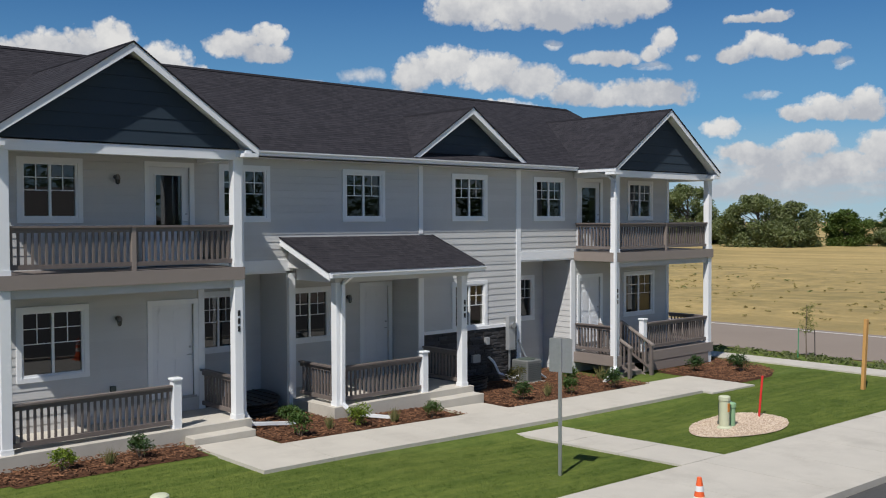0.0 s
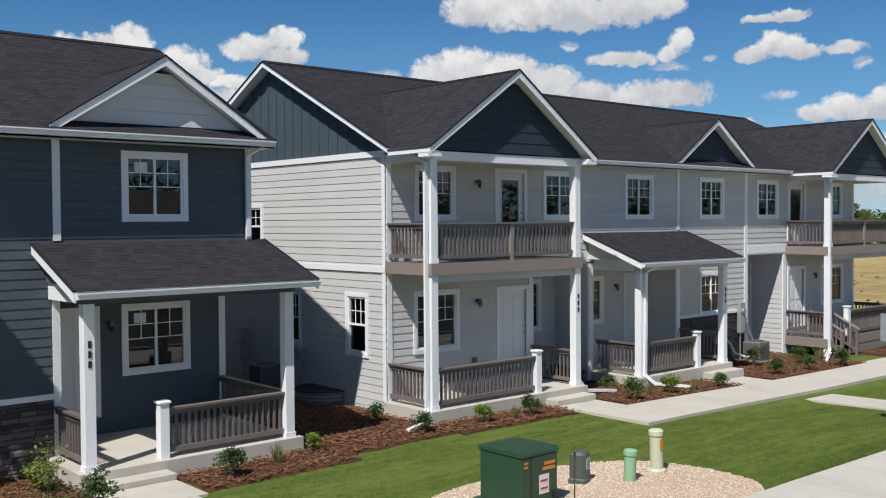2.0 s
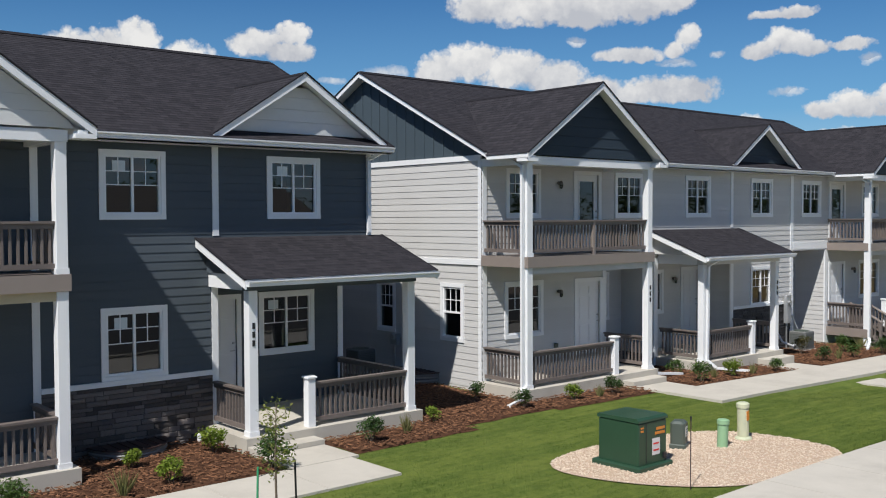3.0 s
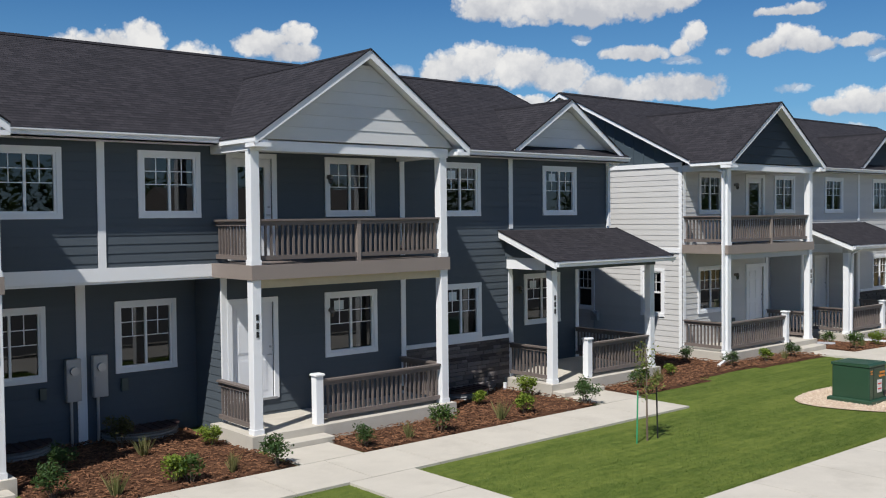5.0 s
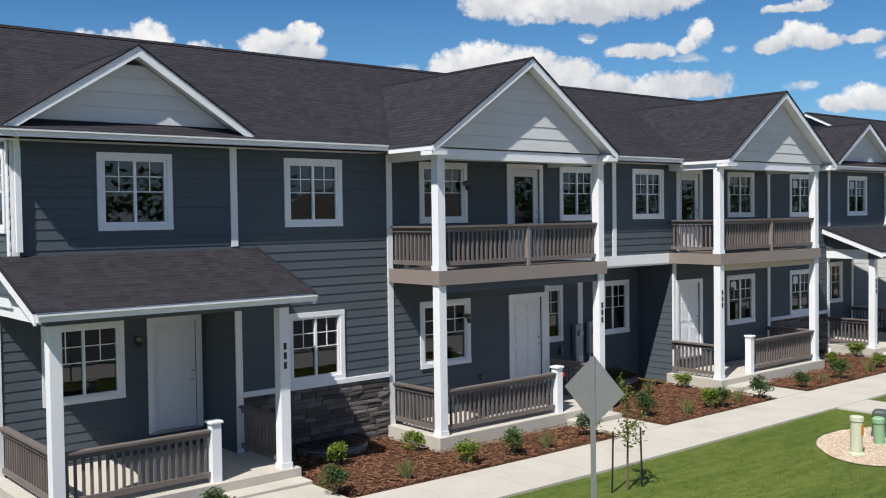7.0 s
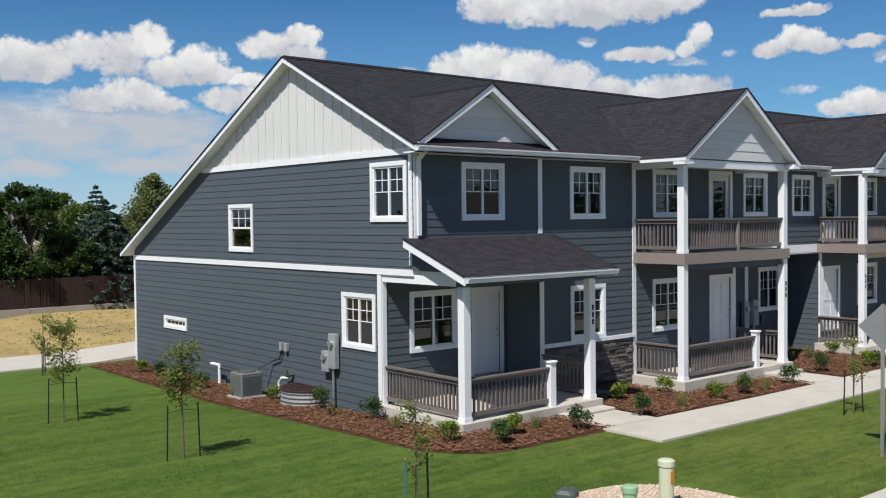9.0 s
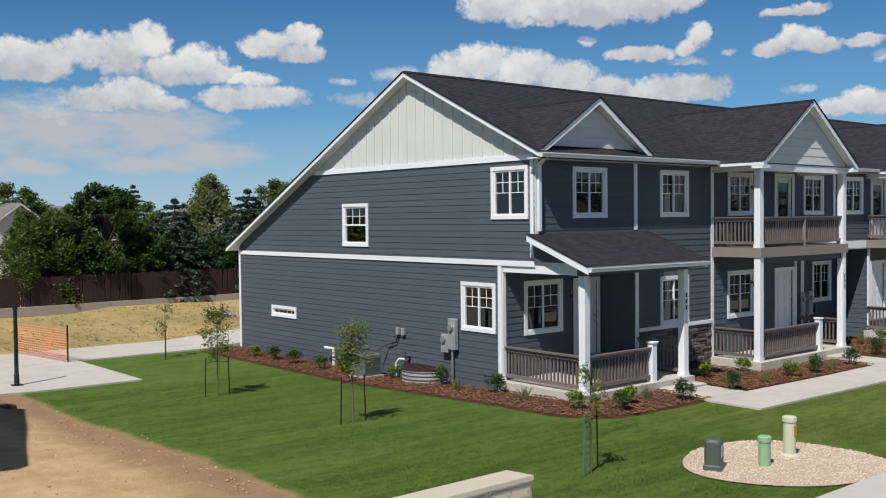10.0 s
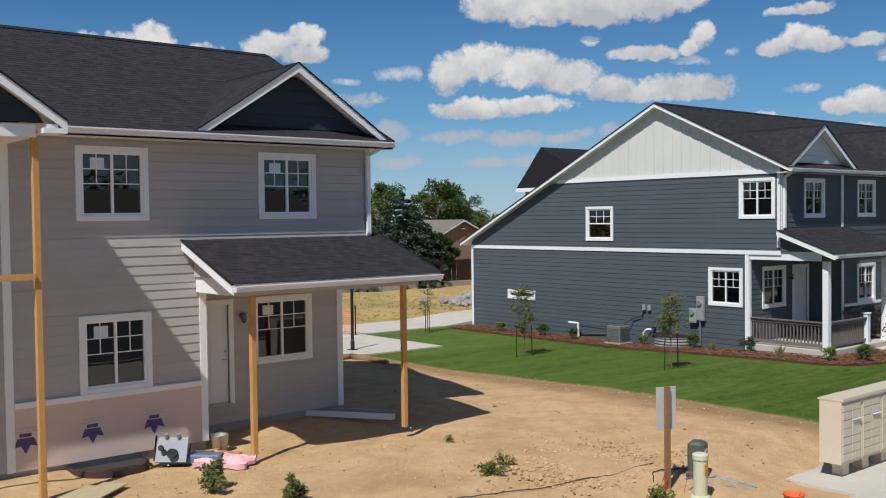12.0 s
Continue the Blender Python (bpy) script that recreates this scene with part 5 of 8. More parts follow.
def make_ground():
    xs = np.unique(np.concatenate([np.linspace(-900, -60, 18), np.arange(-60, 75, 0.5), np.linspace(75, 140, 40), np.linspace(140, 1500, 40)]))
    ys = np.unique(np.concatenate([np.linspace(-400, -30, 15), np.arange(-30, 42, 0.6), np.linspace(42, 140, 40), np.linspace(140, 1400, 40)]))
    mb = MB()
    nx = len(xs)
    for y in ys:
        for x in xs:
            z = ground_z(x, y)
            if x < -9.6 and -9.3 < y < 12:
                z += min(1, y + 9.3) * 0.10 * noise.noise((x * 0.35, y * 0.35, 0)) + min(1, y + 9.3) * 0.05 * noise.noise((x * 1.3, y * 1.3, 4))
            if y > 19.5 and x < 58:
                z += 0.05 * min(1, (y - 19.5) / 14) + 0.07 * noise.noise((x * 0.3, y * 0.3, 9)) * min(1, (y - 19.5) / 3)
            if x > 73:
                z += 0.35 * noise.noise((x * 0.06, y * 0.06, 2)) * min(1, (x - 73) / 10)
            mb.v.append((x, y, z - 0.01))
    for j in range(len(ys) - 1):
        for i in range(nx - 1):
            a = j * nx + i
            mb.f.append((a, a + 1, a + 1 + nx, a + nx))
    ob = part("ground", mb, ground_material(), fix=False, smooth=True)
    tagged(ob, "mown green lawn, bare earth and dry golden field", "ground", kind="structure")


make_ground()

# ---- paving, beds, planting ----
M_ASPHALT = material("asphalt", (0.075, 0.073, 0.072), 0.9, spec=0.3, var=0.2, scale=0.8, fine=60, bump=0.4)
M_ROAD_FAR = material("worn_asphalt", (0.245, 0.20, 0.165), 0.9, spec=0.3, var=0.12, scale=0.3, fine=20, bump=0.3)
M_LINE = material("road_paint", (0.70, 0.69, 0.66), 0.7, var=0.12, bump=0.1)
M_MULCH = material("bark_mulch", (0.088, 0.042, 0.024), 0.95, spec=0.15, var=0.5, scale=9, fine=55, bump=1.0, bump_scale=40)
M_PEBBLE_BED = material("gravel_bed", (0.52, 0.39, 0.29), 0.95, spec=0.2, var=0.3, scale=5, fine=50, bump=1.0, bump_scale=30)


def island_material(name, c1, c2, rough=0.8, spec=0.3, thin=0.0):
    """Colour that differs from piece to piece of one joined mesh."""
    m = bpy.data.materials.new(name)
    m.use_nodes = True
    N = Nodes(m.node_tree)
    r = N.n("ShaderNodeNewGeometry").outputs["Random Per Island"]
    col = N.mix(r, c1, c2)
    p = N.n("ShaderNodeBsdfPrincipled", Base__Color=col, Roughness=rough)
    p.inputs["Specular IOR Level"].default_value = spec
    out = p.outputs[0]
    if thin:
        t = N.n("ShaderNodeBsdfTranslucent", Color=N.mix(0.5, col, (0.16, 0.24, 0.03)))
        out = N.n("ShaderNodeMixShader", Fac=thin, i1=p.outputs[0], i2=t.outputs[0]).outputs[0]
    N.n("ShaderNodeOutputMaterial", Surface=out)
    return m


M_CHIP = island_material("bark_chip", (0.045, 0.022, 0.013), (0.23, 0.112, 0.060), 0.9, 0.2)
M_PEBBLE = island_material("river_pebbles", (0.76, 0.65, 0.52), (0.55, 0.42, 0.31))
M_LEAF_DARK = island_material("dark_green_leaves", (0.020, 0.048, 0.014), (0.055, 0.105, 0.028), 0.6, 0.3, 0.25)
M_LEAF_MID = island_material("green_leaves", (0.035, 0.075, 0.016), (0.085, 0.145, 0.035), 0.6, 0.3, 0.3)
M_LEAF_LIME = island_material("yellow_green_leaves", (0.10, 0.16, 0.016), (0.21, 0.27, 0.035), 0.6, 0.3, 0.3)
M_LEAF_BLUE = island_material("blue_green_needles", (0.030, 0.055, 0.045), (0.075, 0.115, 0.100), 0.7, 0.2, 0.15)
M_LEAF_SAP = island_material("sapling_leaves", (0.110, 0.150, 0.030), (0.24, 0.25, 0.070), 0.6, 0.3, 0.45)
M_LEAF_TUFT = island_material("tuft_blades", (0.13, 0.15, 0.05), (0.30, 0.26, 0.12), 0.8, 0.2, 0.3)
M_LEAF_DUN = island_material("half_dry_leaves", (0.055, 0.060, 0.022), (0.13, 0.105, 0.045), 0.7, 0.2, 0.3)
M_LEAF_DRY = island_material("dry_grass_blades", (0.30, 0.25, 0.10), (0.48, 0.38, 0.18), 0.8, 0.2, 0.3)


def blade_material():
    m = bpy.data.materials.new("grass_blades")
    m.use_nodes = True
    N = Nodes(m.node_tree)
    pos = N.n("ShaderNodeTexCoord").outputs["Object"]
    r = N.n("ShaderNodeNewGeometry").outputs["Random Per Island"]
    dark = N.mix(r, (0.042, 0.074, 0.009), (0.064, 0.102, 0.016))
    lite = N.mix(r, (0.140, 0.185, 0.030), (0.190, 0.228, 0.048))
    col = N.mix(mow_streaks(N, pos), dark, lite)
    side = N.ramp(N.n("ShaderNodeSeparateXYZ", Vector=pos).outputs[0], 3.0, -1.5)
    col = N.mix(side, col, N.mix(1.0, col, (0.76, 0.90, 0.80), "MULTIPLY"))
    p = N.n("ShaderNodeBsdfPrincipled", Base__Color=col, Roughness=0.7)
    p.inputs["Specular IOR Level"].default_value = 0.2
    t = N.n("ShaderNodeBsdfTranslucent", Color=N.mix(0.5, col, (0.16, 0.24, 0.03)))
    mx = N.n("ShaderNodeMixShader", Fac=0.3, i1=p.outputs[0], i2=t.outputs[0])
    N.n("ShaderNodeOutputMaterial", Surface=mx.outputs[0])
    return m


M_BLADE = blade_material()
M_BARK = material("grey_brown_bark", (0.14, 0.105, 0.075), 0.9, var=0.3, scale=8, fine=40, bump=0.8)


def paving(name, label, x0, y0, x1, y1, step=1.55, along="x", lift=0.035, mat=None, depth=0.14, cross=1):
    """A run of cast slabs, each a piece with open joints, that follows the ground."""
    ob = tagged(empty(name), label, "pavement", kind="structure")
    n = max(1, round(((x1 - x0) if along == "x" else (y1 - y0)) / step))
    g = 0.006
    for i in range(n):
        for j in range(cross):
            if along == "x":
                a, c, d, e = x0 + (x1 - x0) * i / n + g, x0 + (x1 - x0) * (i + 1) / n - g, y0 + (y1 - y0) * j / cross + g, y0 + (y1 - y0) * (j + 1) / cross - g
            else:
                a, c, d, e = x0 + (x1 - x0) * j / cross + g, x0 + (x1 - x0) * (j + 1) / cross - g, y0 + (y1 - y0) * i / n + g, y0 + (y1 - y0) * (i + 1) / n - g
            z = [ground_z(p, q) + lift for p, q in ((a, d), (c, d), (c, e), (a, e))]
            z[3] = z[0] + z[2] - z[1]
            top = [(a, d, z[0]), (c, d, z[1]), (c, e, z[2]), (a, e, z[3])]
            part("paving_slab", MB().prism_pts([(p[0], p[1], p[2] - depth) for p in top], top), mat or M_CONC, ob)
    return ob


def strip(name, label, pts, mat, lift, category="road"):
    """A flat sheet laid on the ground over a rectangle, cut fine enough to follow it."""
    x0, y0, x1, y1 = pts
    nx, ny = max(1, int(abs(x1 - x0) / 3)), max(1, int(abs(y1 - y0) / 3))
    mb = MB()
    for j in range(ny + 1):
        for i in range(nx + 1):
            x, y = x0 + (x1 - x0) * i / nx, y0 + (y1 - y0) * j / ny
            mb.v.append((x, y, ground_z(x, y) + lift))
    for j in range(ny):
        for i in range(nx):
            a = j * (nx + 1) + i
            mb.f.append((a, a + 1, a + nx + 2, a + nx + 1))
    return tagged(part(name, mb, mat, fix=False), label, category, kind="structure")


def make_paving():
    w = "pale broom-finished concrete walk"
    paving("pavement", w, 2.4, -4.9, 26.9, -3.35)
    for a, c in ((2.75, 4.25), (11.25, 12.65), (17.25, 18.62), (25.62, 27.1)):
        paving("pavement", w, a, -3.344, c, -2.16, along="y")
    paving("pavement", w, 17.2, -9.45, 18.62, -4.906, along="y")
    paving("pavement", w, 36.9, -4.89, 51.0, -3.2, lift=0.06, depth=0.34)
    for a, c in ((36.95, 38.4), (43.65, 45.1)):
        paving("pavement", w, a, -3.194, c, -2.16, along="y")
    paving("pavement", w, 51.01, -5.2, 53.2, -2.9, along="y")
    paving("pavement", w, 43.25, -9.45, 44.7, -4.906, along="y")
    paving("pavement", "wide pale concrete street pavement", -30, -12.3, 60, -9.456, step=1.8, cross=1)
    paving("pavement", "pale concrete rear lane", -34, 15.65, 58, 19.0, step=3.0)
    paving("pavement", "pale concrete apron beside the rear lane", -34, 10.35, -5.95, 15.644, step=3.0, cross=2)
    paving("pavement", "pale concrete pavement beside the road", 58.0, -9.4, 59.3, 45, along="y", step=1.8)
    strip("road", "dark asphalt street with a concrete kerb", (-60, -60, 61.2, -12.5), M_ASPHALT, 0.012)
    ob = tagged(empty("kerb"), "concrete street kerb", "kerb", kind="structure")
    for i in range(30):
        a, c = -30 + 3 * i + 0.005, -27 + 3 * i - 0.005
        za, zc = ground_z(a, -12), ground_z(c, -12)
        part("kerb_stone", MB().prism_pts([(a, -12.48, za - 0.1), (c, -12.48, zc - 0.1), (c, -12.31, zc - 0.1), (a, -12.31, za - 0.1)], [(a, -12.48, za + 0.13), (c, -12.48, zc + 0.13), (c, -12.31, zc + 0.13), (a, -12.31, za + 0.13)]), M_CONC, ob)
    strip("road", "worn grey-brown asphalt road", (61.2, -300, 69.2, 400), M_ROAD_FAR, 0.02)
    strip("road_line", "white painted edge line", (62.0, -300, 62.16, 400), M_LINE, 0.026, "road marking")
    strip("road_line", "white painted edge line", (68.4, -300, 68.56, 400), M_LINE, 0.026, "road marking")


make_paving()

BEDS = [
    (4.35, -3.30, 7.48, -0.05), (12.78, -3.30, 17.2, 1.15), (22.42, -3.30, 25.55, -0.05), (-1.75, -3.45, 2.7, -1.72), (-1.75, -1.72, -0.12, 15.2),
    (7.48, -3.30, 11.2, -1.78), (18.7, -3.30, 22.42, -1.78), (27.2, -3.15, 30.4, -1.78), (30.1, -1.78, 33.3, 15.5), (30.4, -2.7, 33.2, -1.78),
    (33.2, -2.95, 36.9, -1.78), (38.5, -3.15, 43.6, 1.15), (45.2, -3.15, 51.0, 1.15), (53.25, -4.6, 57.4, -1.72), (56.6, -1.72, 57.5, 9.0),
]
# beds with one rounded corner: the bed's own corner, its direction inwards and the radius
ROUNDED = {3: (-1.75, -3.45, 1, 1, 1.7), 13: (57.4, -4.6, -1, 1, 2.8)}


def rounded(k, x, y):
    """Draws the points near a bed's rounded corner in onto the arc."""
    if k in ROUNDED:
        cx, cy, sx, sy, r = ROUNDED[k]
        dx, dy = (cx + sx * r - x) * sx, (cy + sy * r - y) * sy
        if dx > 0 and dy > 0:
            f = max(dx, dy) / math.hypot(dx, dy)
            return cx + sx * (r - dx * f), cy + sy * (r - dy * f)
    return x, y


def in_building(x, y):
    """True on porch slabs and inside the rows, where nothing is planted."""
    for x0, fronts in ((0.0, ((-0.15, 4.3, -1.76), (3.9, 12.5, 0.0), (7.5, 12.76, -1.76), (17.1, 22.4, -1.76), (17.4, 26, 0.0), (25.6, 30.0, -1.76))), (33.45, ((-0.15, 5.1, -1.76), (7.3, 11.75, -1.76), (11.4, 15.3, 0.0), (17.7, 23.1, -0.02)))):
        for a, c, y0 in fronts:
            if x0 + a - 0.03 < x < x0 + c + 0.03 and y > y0 - 0.03:
                return True
    return (0 < x < 29.87 or 33.45 < x < 56.35) and y > 1.19


def make_beds():
    rng = random.Random(5)
    chips = MB()
    bed = MB()
    for n_bed, (x0, y0, x1, y1) in enumerate(BEDS):
        nx, ny = max(2, int((x1 - x0) / 0.22)), max(2, int((y1 - y0) / 0.22))
        k = len(bed.v)
        for j in range(ny + 1):
            for i in range(nx + 1):
                x, y = rounded(n_bed, x0 + (x1 - x0) * i / nx, y0 + (y1 - y0) * j / ny)
                e = min(1, 3 * min(i, nx - i, j, ny - j) / 4)
                wob = 0.06 if i in (0, nx) or j in (0, ny) else 0.0
                bed.v.append((x + wob * noise.noise((x * 2, y * 2, 1)), y + wob * noise.noise((x * 2, y * 2, 7)), ground_z(x, y) + 0.0 + e * (0.045 + 0.03 * noise.noise((x * 1.7, y * 1.7, 3)))))
        for j in range(ny):
            for i in range(nx):
                a = k + j * (nx + 1) + i
                bed.f.append((a, a + 1, a + nx + 2, a + nx + 1))
        far = y1 if x1 < 0 else min(y1, 3.5)
        for _ in range(int((x1 - x0) * (far - y0) * 210)):
            x, y = rounded(n_bed, rng.uniform(x0, x1), rng.uniform(y0, far))
            if in_building(x, y):
                continue
            a, t = rng.uniform(0, 6.28), rng.uniform(-0.4, 0.4)
            ln, w = rng.uniform(0.015, 0.06), rng.uniform(0.006, 0.018)
            q = Euler((t, rng.uniform(-0.3, 0.3), a)).to_matrix()
            c = Vector((x, y, ground_z(x, y) + 0.055 + rng.uniform(0, 0.02)))
            k = len(chips.v)
            chips.v += [tuple(c + q @ Vector(p)) for p in ((-ln, -w, 0), (ln, -w, 0), (ln, w, 0), (-ln, w, 0), (-ln * 0.8, 0, 0.012), (ln * 0.8, 0, 0.012))]
            chips.f += [(k, k + 1, k + 5, k + 4), (k + 1, k + 2, k + 5), (k + 2, k + 3, k + 4, k + 5), (k + 3, k, k + 4)]
    ob = tagged(part("mulch_bed", bed, M_MULCH, fix=False, smooth=True), "reddish-brown bark mulch in planting beds", "mulch", kind="stuff")
    tagged(part("bark_chip", chips, M_CHIP, fix=False), "loose reddish bark chips on the planting beds", "mulch", kind="stuff")


make_beds()


def pebble_bed(outline):
    """A gravel bed in the lawn; outline: its corners, rounded off."""
    rng = random.Random(int(outline[0][0] * 7))
    pts = [Vector((*p, 0)) for p in outline]
    for _ in range(3):
        pts = [q for a, b in zip(pts, pts[1:] + pts[:1]) for q in (a * 0.75 + b * 0.25, a * 0.25 + b * 0.75)]
    c = sum(pts, Vector()) / len(pts)
    mb = MB()
    mb.v = [(c.x, c.y, ground_z(c.x, c.y) + 0.04)] + [(p.x, p.y, ground_z(p.x, p.y) + 0.012) for p in pts]
    n = len(pts)
    mb.f = [(0, 1 + i, 1 + (i + 1) % n) for i in range(n)]
    tagged(part("gravel_bed", mb, M_PEBBLE_BED, fix=False, smooth=True), "buff river gravel bed set in the lawn", "gravel", kind="stuff")
    st = MB()
    octa = [(1, 0, 0), (0, 1, 0), (-1, 0, 0), (0, -1, 0), (0, 0, 0.8), (0, 0, -0.5)]
    faces = [(0, 1, 4), (1, 2, 4), (2, 3, 4), (3, 0, 4), (1, 0, 5), (2, 1, 5), (3, 2, 5), (0, 3, 5)]
    area = sum((a - c).cross(b - c).length / 2 for a, b in zip(pts, pts[1:] + pts[:1]))
    for _ in range(int(area * 620)):
        i = rng.randrange(n)
        u, v = math.sqrt(rng.random()), rng.random()
        p = c + (pts[i] * (1 - v) + pts[(i + 1) % n] * v - c) * u
        s = rng.uniform(0.013, 0.030)
        a = rng.uniform(0, 6.28)
        ca, sa, e = math.cos(a) * s, math.sin(a) * s, rng.uniform(0.55, 1)
        z = ground_z(p.x, p.y) + 0.012 + 0.028 * (1 - u) + s * 0.3
        k = len(st.v)
        st.v += [(p.x + q[0] * ca - q[1] * sa * e, p.y + q[0] * sa + q[1] * ca * e, z + q[2] * s * 0.7) for q in octa]
        st.f += [tuple(k + i for i in f) for f in faces]
    tagged(part("pebble", st, M_PEBBLE, fix=False, smooth=True), "loose buff and pinkish river pebbles", "gravel", kind="stuff")


for corners in ([(28.9, -6.2), (30.8, -5.7), (33.5, -6.2), (34.6, -7.6), (34.3, -9.7), (31.0, -9.7), (29.4, -8.3)], [(12.3, -7.5), (14.0, -5.9), (16.4, -6.5), (15.9, -8.2), (13.2, -8.7)], [(-3.9, -7.3), (-2.2, -6.1), (-0.3, -6.5), (0.2, -8.2), (-0.4, -9.7), (-2.9, -9.3)], [(45.6, -8.1), (47.2, -6.9), (49.4, -6.9), (49.6, -8.3), (47.6, -9.1)]):
    pebble_bed(corners)


def grass_blades():
    """Short turf blades over the lawn that the camera passes."""
    rng = np.random.default_rng(3)
    n = 420000
    x = rng.uniform(-9.2, 57.5, n)
    y = -9.4 + rng.random(n) ** 1.25 * 6.6
    m = n // 6
    x[:m], y[:m] = rng.uniform(-9.2, -1.1, m), rng.uniform(-9.4, 9.0, m)
    keep = np.ones(n, bool)

    def cut(a, b, c, d):
        keep[(x > a) & (x < c) & (y > b) & (y < d)] = False

    for q in BEDS:
        cut(*q)
    for q in ((2.4, -4.9, 26.9, -3.3), (2.7, -3.4, 4.3, -2), (17.2, -9.5, 18.62, -3), (36.9, -4.9, 51, -3.2), (36.9, -3.3, 38.4, -2), (43.25, -9.5, 44.7, -3), (51, -5.2, 53.2, -2.8), (25.6, -3.4, 27.1, -2)):
        cut(*q)
    for cx, cy, rx, ry in ((31.9, -7.7, 2.6, 1.9), (14.4, -7.35, 1.75, 1.15), (-1.45, -7.8, 1.85, 1.45), (47.8, -7.85, 1.75, 0.95)):
        keep[((x - cx) / rx) ** 2 + ((y - cy) / ry) ** 2 < 1] = False
    x, y = x[keep], y[keep]
    n = len(x)
    z = np.interp(x, GX, GZ) - 0.012
    side = (x > -14) & (x < 2) & (y > -1)
    z = z - np.where(side, 0.24 * np.clip((y + 1) / 7, 0, 1) * np.clip((x + 14) / 3, 0, 1) * np.clip((2 - x) / 2, 0, 1), 0)
    dip = (x > 39) & (x < 51) & (y > -9.4) & (y < -4.9)
    z = z - np.where(dip, 0.10 * np.clip(np.minimum(x - 39, 51 - x) / 3, 0, 1) * np.clip((y + 9.4) / 3.9, 0, 1), 0)
    h = rng.uniform(0.014, 0.034, n)
    a = rng.uniform(-0.9, 0.9, n)
    w = rng.uniform(0.004, 0.009, n)
    lx, ly = rng.normal(0, 0.018, n), rng.normal(0, 0.018, n)
    v = np.empty((n, 3, 3))
    v[:, 0] = np.stack([x - w * np.cos(a), y - w * np.sin(a), z], 1)
    v[:, 1] = np.stack([x + w * np.cos(a), y + w * np.sin(a), z], 1)
    v[:, 2] = np.stack([x + lx, y + ly, z + h], 1)
    me = bpy.data.meshes.new("grass")
    me.vertices.add(3 * n)
    me.vertices.foreach_set("co", v.ravel())
    me.loops.add(3 * n)
    me.loops.foreach_set("vertex_index", np.arange(3 * n, dtype=np.int32))
    me.polygons.add(n)
    me.polygons.foreach_set("loop_start", np.arange(0, 3 * n, 3, dtype=np.int32))
    me.update()
    me.validate()
    me.polygons.foreach_set("use_smooth", np.ones(n, bool))
    lean = np.stack([lx * 6, ly * 6 - 0.15, np.ones(n)], 1)
    me.normals_split_custom_set_from_vertices(np.repeat(lean / np.linalg.norm(lean, axis=1, keepdims=True), 3, axis=0))
    me.materials.append(M_BLADE)
    tagged(new("grass", me), "short mown green turf", "grass", kind="stuff")


grass_blades()


def leaves(mb, rng, centre, radius, n, size, squash=1.0, droop=0.0, shell=0.5):
    """Scatters small leaf faces through a ball of foliage."""
    c = Vector(centre)
    for _ in range(n):
        d = Vector((rng.gauss(0, 1), rng.gauss(0, 1), rng.gauss(0, 1))).normalized()
        p = c + Vector((d.x, d.y, d.z * squash)) * radius * (shell + (1 - shell) * rng.random())
        s = size * rng.uniform(0.6, 1.25)
        q = Euler((rng.uniform(-0.9, 0.9) + droop, rng.uniform(-0.9, 0.9), rng.uniform(0, 6.28))).to_matrix()
        k = len(mb.v)
        mb.v += [tuple(p + q @ Vector(o)) for o in ((-s, 0, 0), (0, -s * 0.45, 0.1 * s), (s, 0, 0), (0, s * 0.45, 0.1 * s))]
        mb.f.append((k, k + 1, k + 2, k + 3))


def shrub(kind, seed):
    """One bush: several stems and a ragged crown of small leaves. Stands at the origin."""
    rng = random.Random(seed)
    r, h, mat, label = {"lime": (0.27, 0.42, M_LEAF_LIME, "small yellow-green rounded shrub in the mulch"), "dark": (0.33, 0.55, M_LEAF_DARK, "dark green leafy shrub in the mulch"), "mid": (0.30, 0.50, M_LEAF_MID, "bushy green shrub in the mulch"), "dry": (0.34, 0.75, M_LEAF_DUN, "thin half-dry brownish shrub by the wall")}[kind]
    root = tagged(empty("shrub"), label, "shrub", "shrubs in the beds")
    st, lv = MB(), MB()
    for i in range(7):
        a, t = rng.uniform(0, 6.28), rng.uniform(0.2, 0.75)
        e = Vector((math.cos(a) * r * t, math.sin(a) * r * t, h * rng.uniform(0.55, 0.95)))
        st.rod((e.x * 0.1, e.y * 0.1, -0.06), e, 0.009, 5, 0.004)
        leaves(lv, rng, e * 0.92, r * rng.uniform(0.38, 0.6), 90, 0.034, 0.8, shell=0.35)
    leaves(lv, rng, (0, 0, h * 0.5), r * 0.8, 160, 0.036, 0.75)
    part("stem", st, M_BARK, root)
    part("foliage", lv, mat, root, fix=False)
    return root


def tuft(seed):
    rng = random.Random(seed)
    mb = MB()
    for _ in range(110):
        a, t = rng.uniform(0, 6.28), abs(rng.gauss(0, 0.28))
        l = rng.uniform(0.2, 0.48)
        b = Vector((math.cos(a) * 0.05 * rng.random(), math.sin(a) * 0.05 * rng.random(), -0.03))
        tip = b + Vector((math.cos(a) * math.sin(t), math.sin(a) * math.sin(t), math.cos(t))) * l
        w = Vector((-math.sin(a), math.cos(a), 0)) * 0.006
        k = len(mb.v)
        mb.v += [tuple(b - w), tuple(b + w), tuple((b + tip) / 2 + Vector((0, 0, 0.03)) + w * 0.8), tuple(tip), tuple((b + tip) / 2 + Vector((0, 0, 0.03)) - w * 0.8)]
        mb.f.append((k, k + 1, k + 2, k + 3, k + 4))
    return tagged(part("ornamental_grass", mb, M_LEAF_TUFT, fix=False), "thin tuft of straw-green ornamental grass", "grass", "grass tufts in the beds")


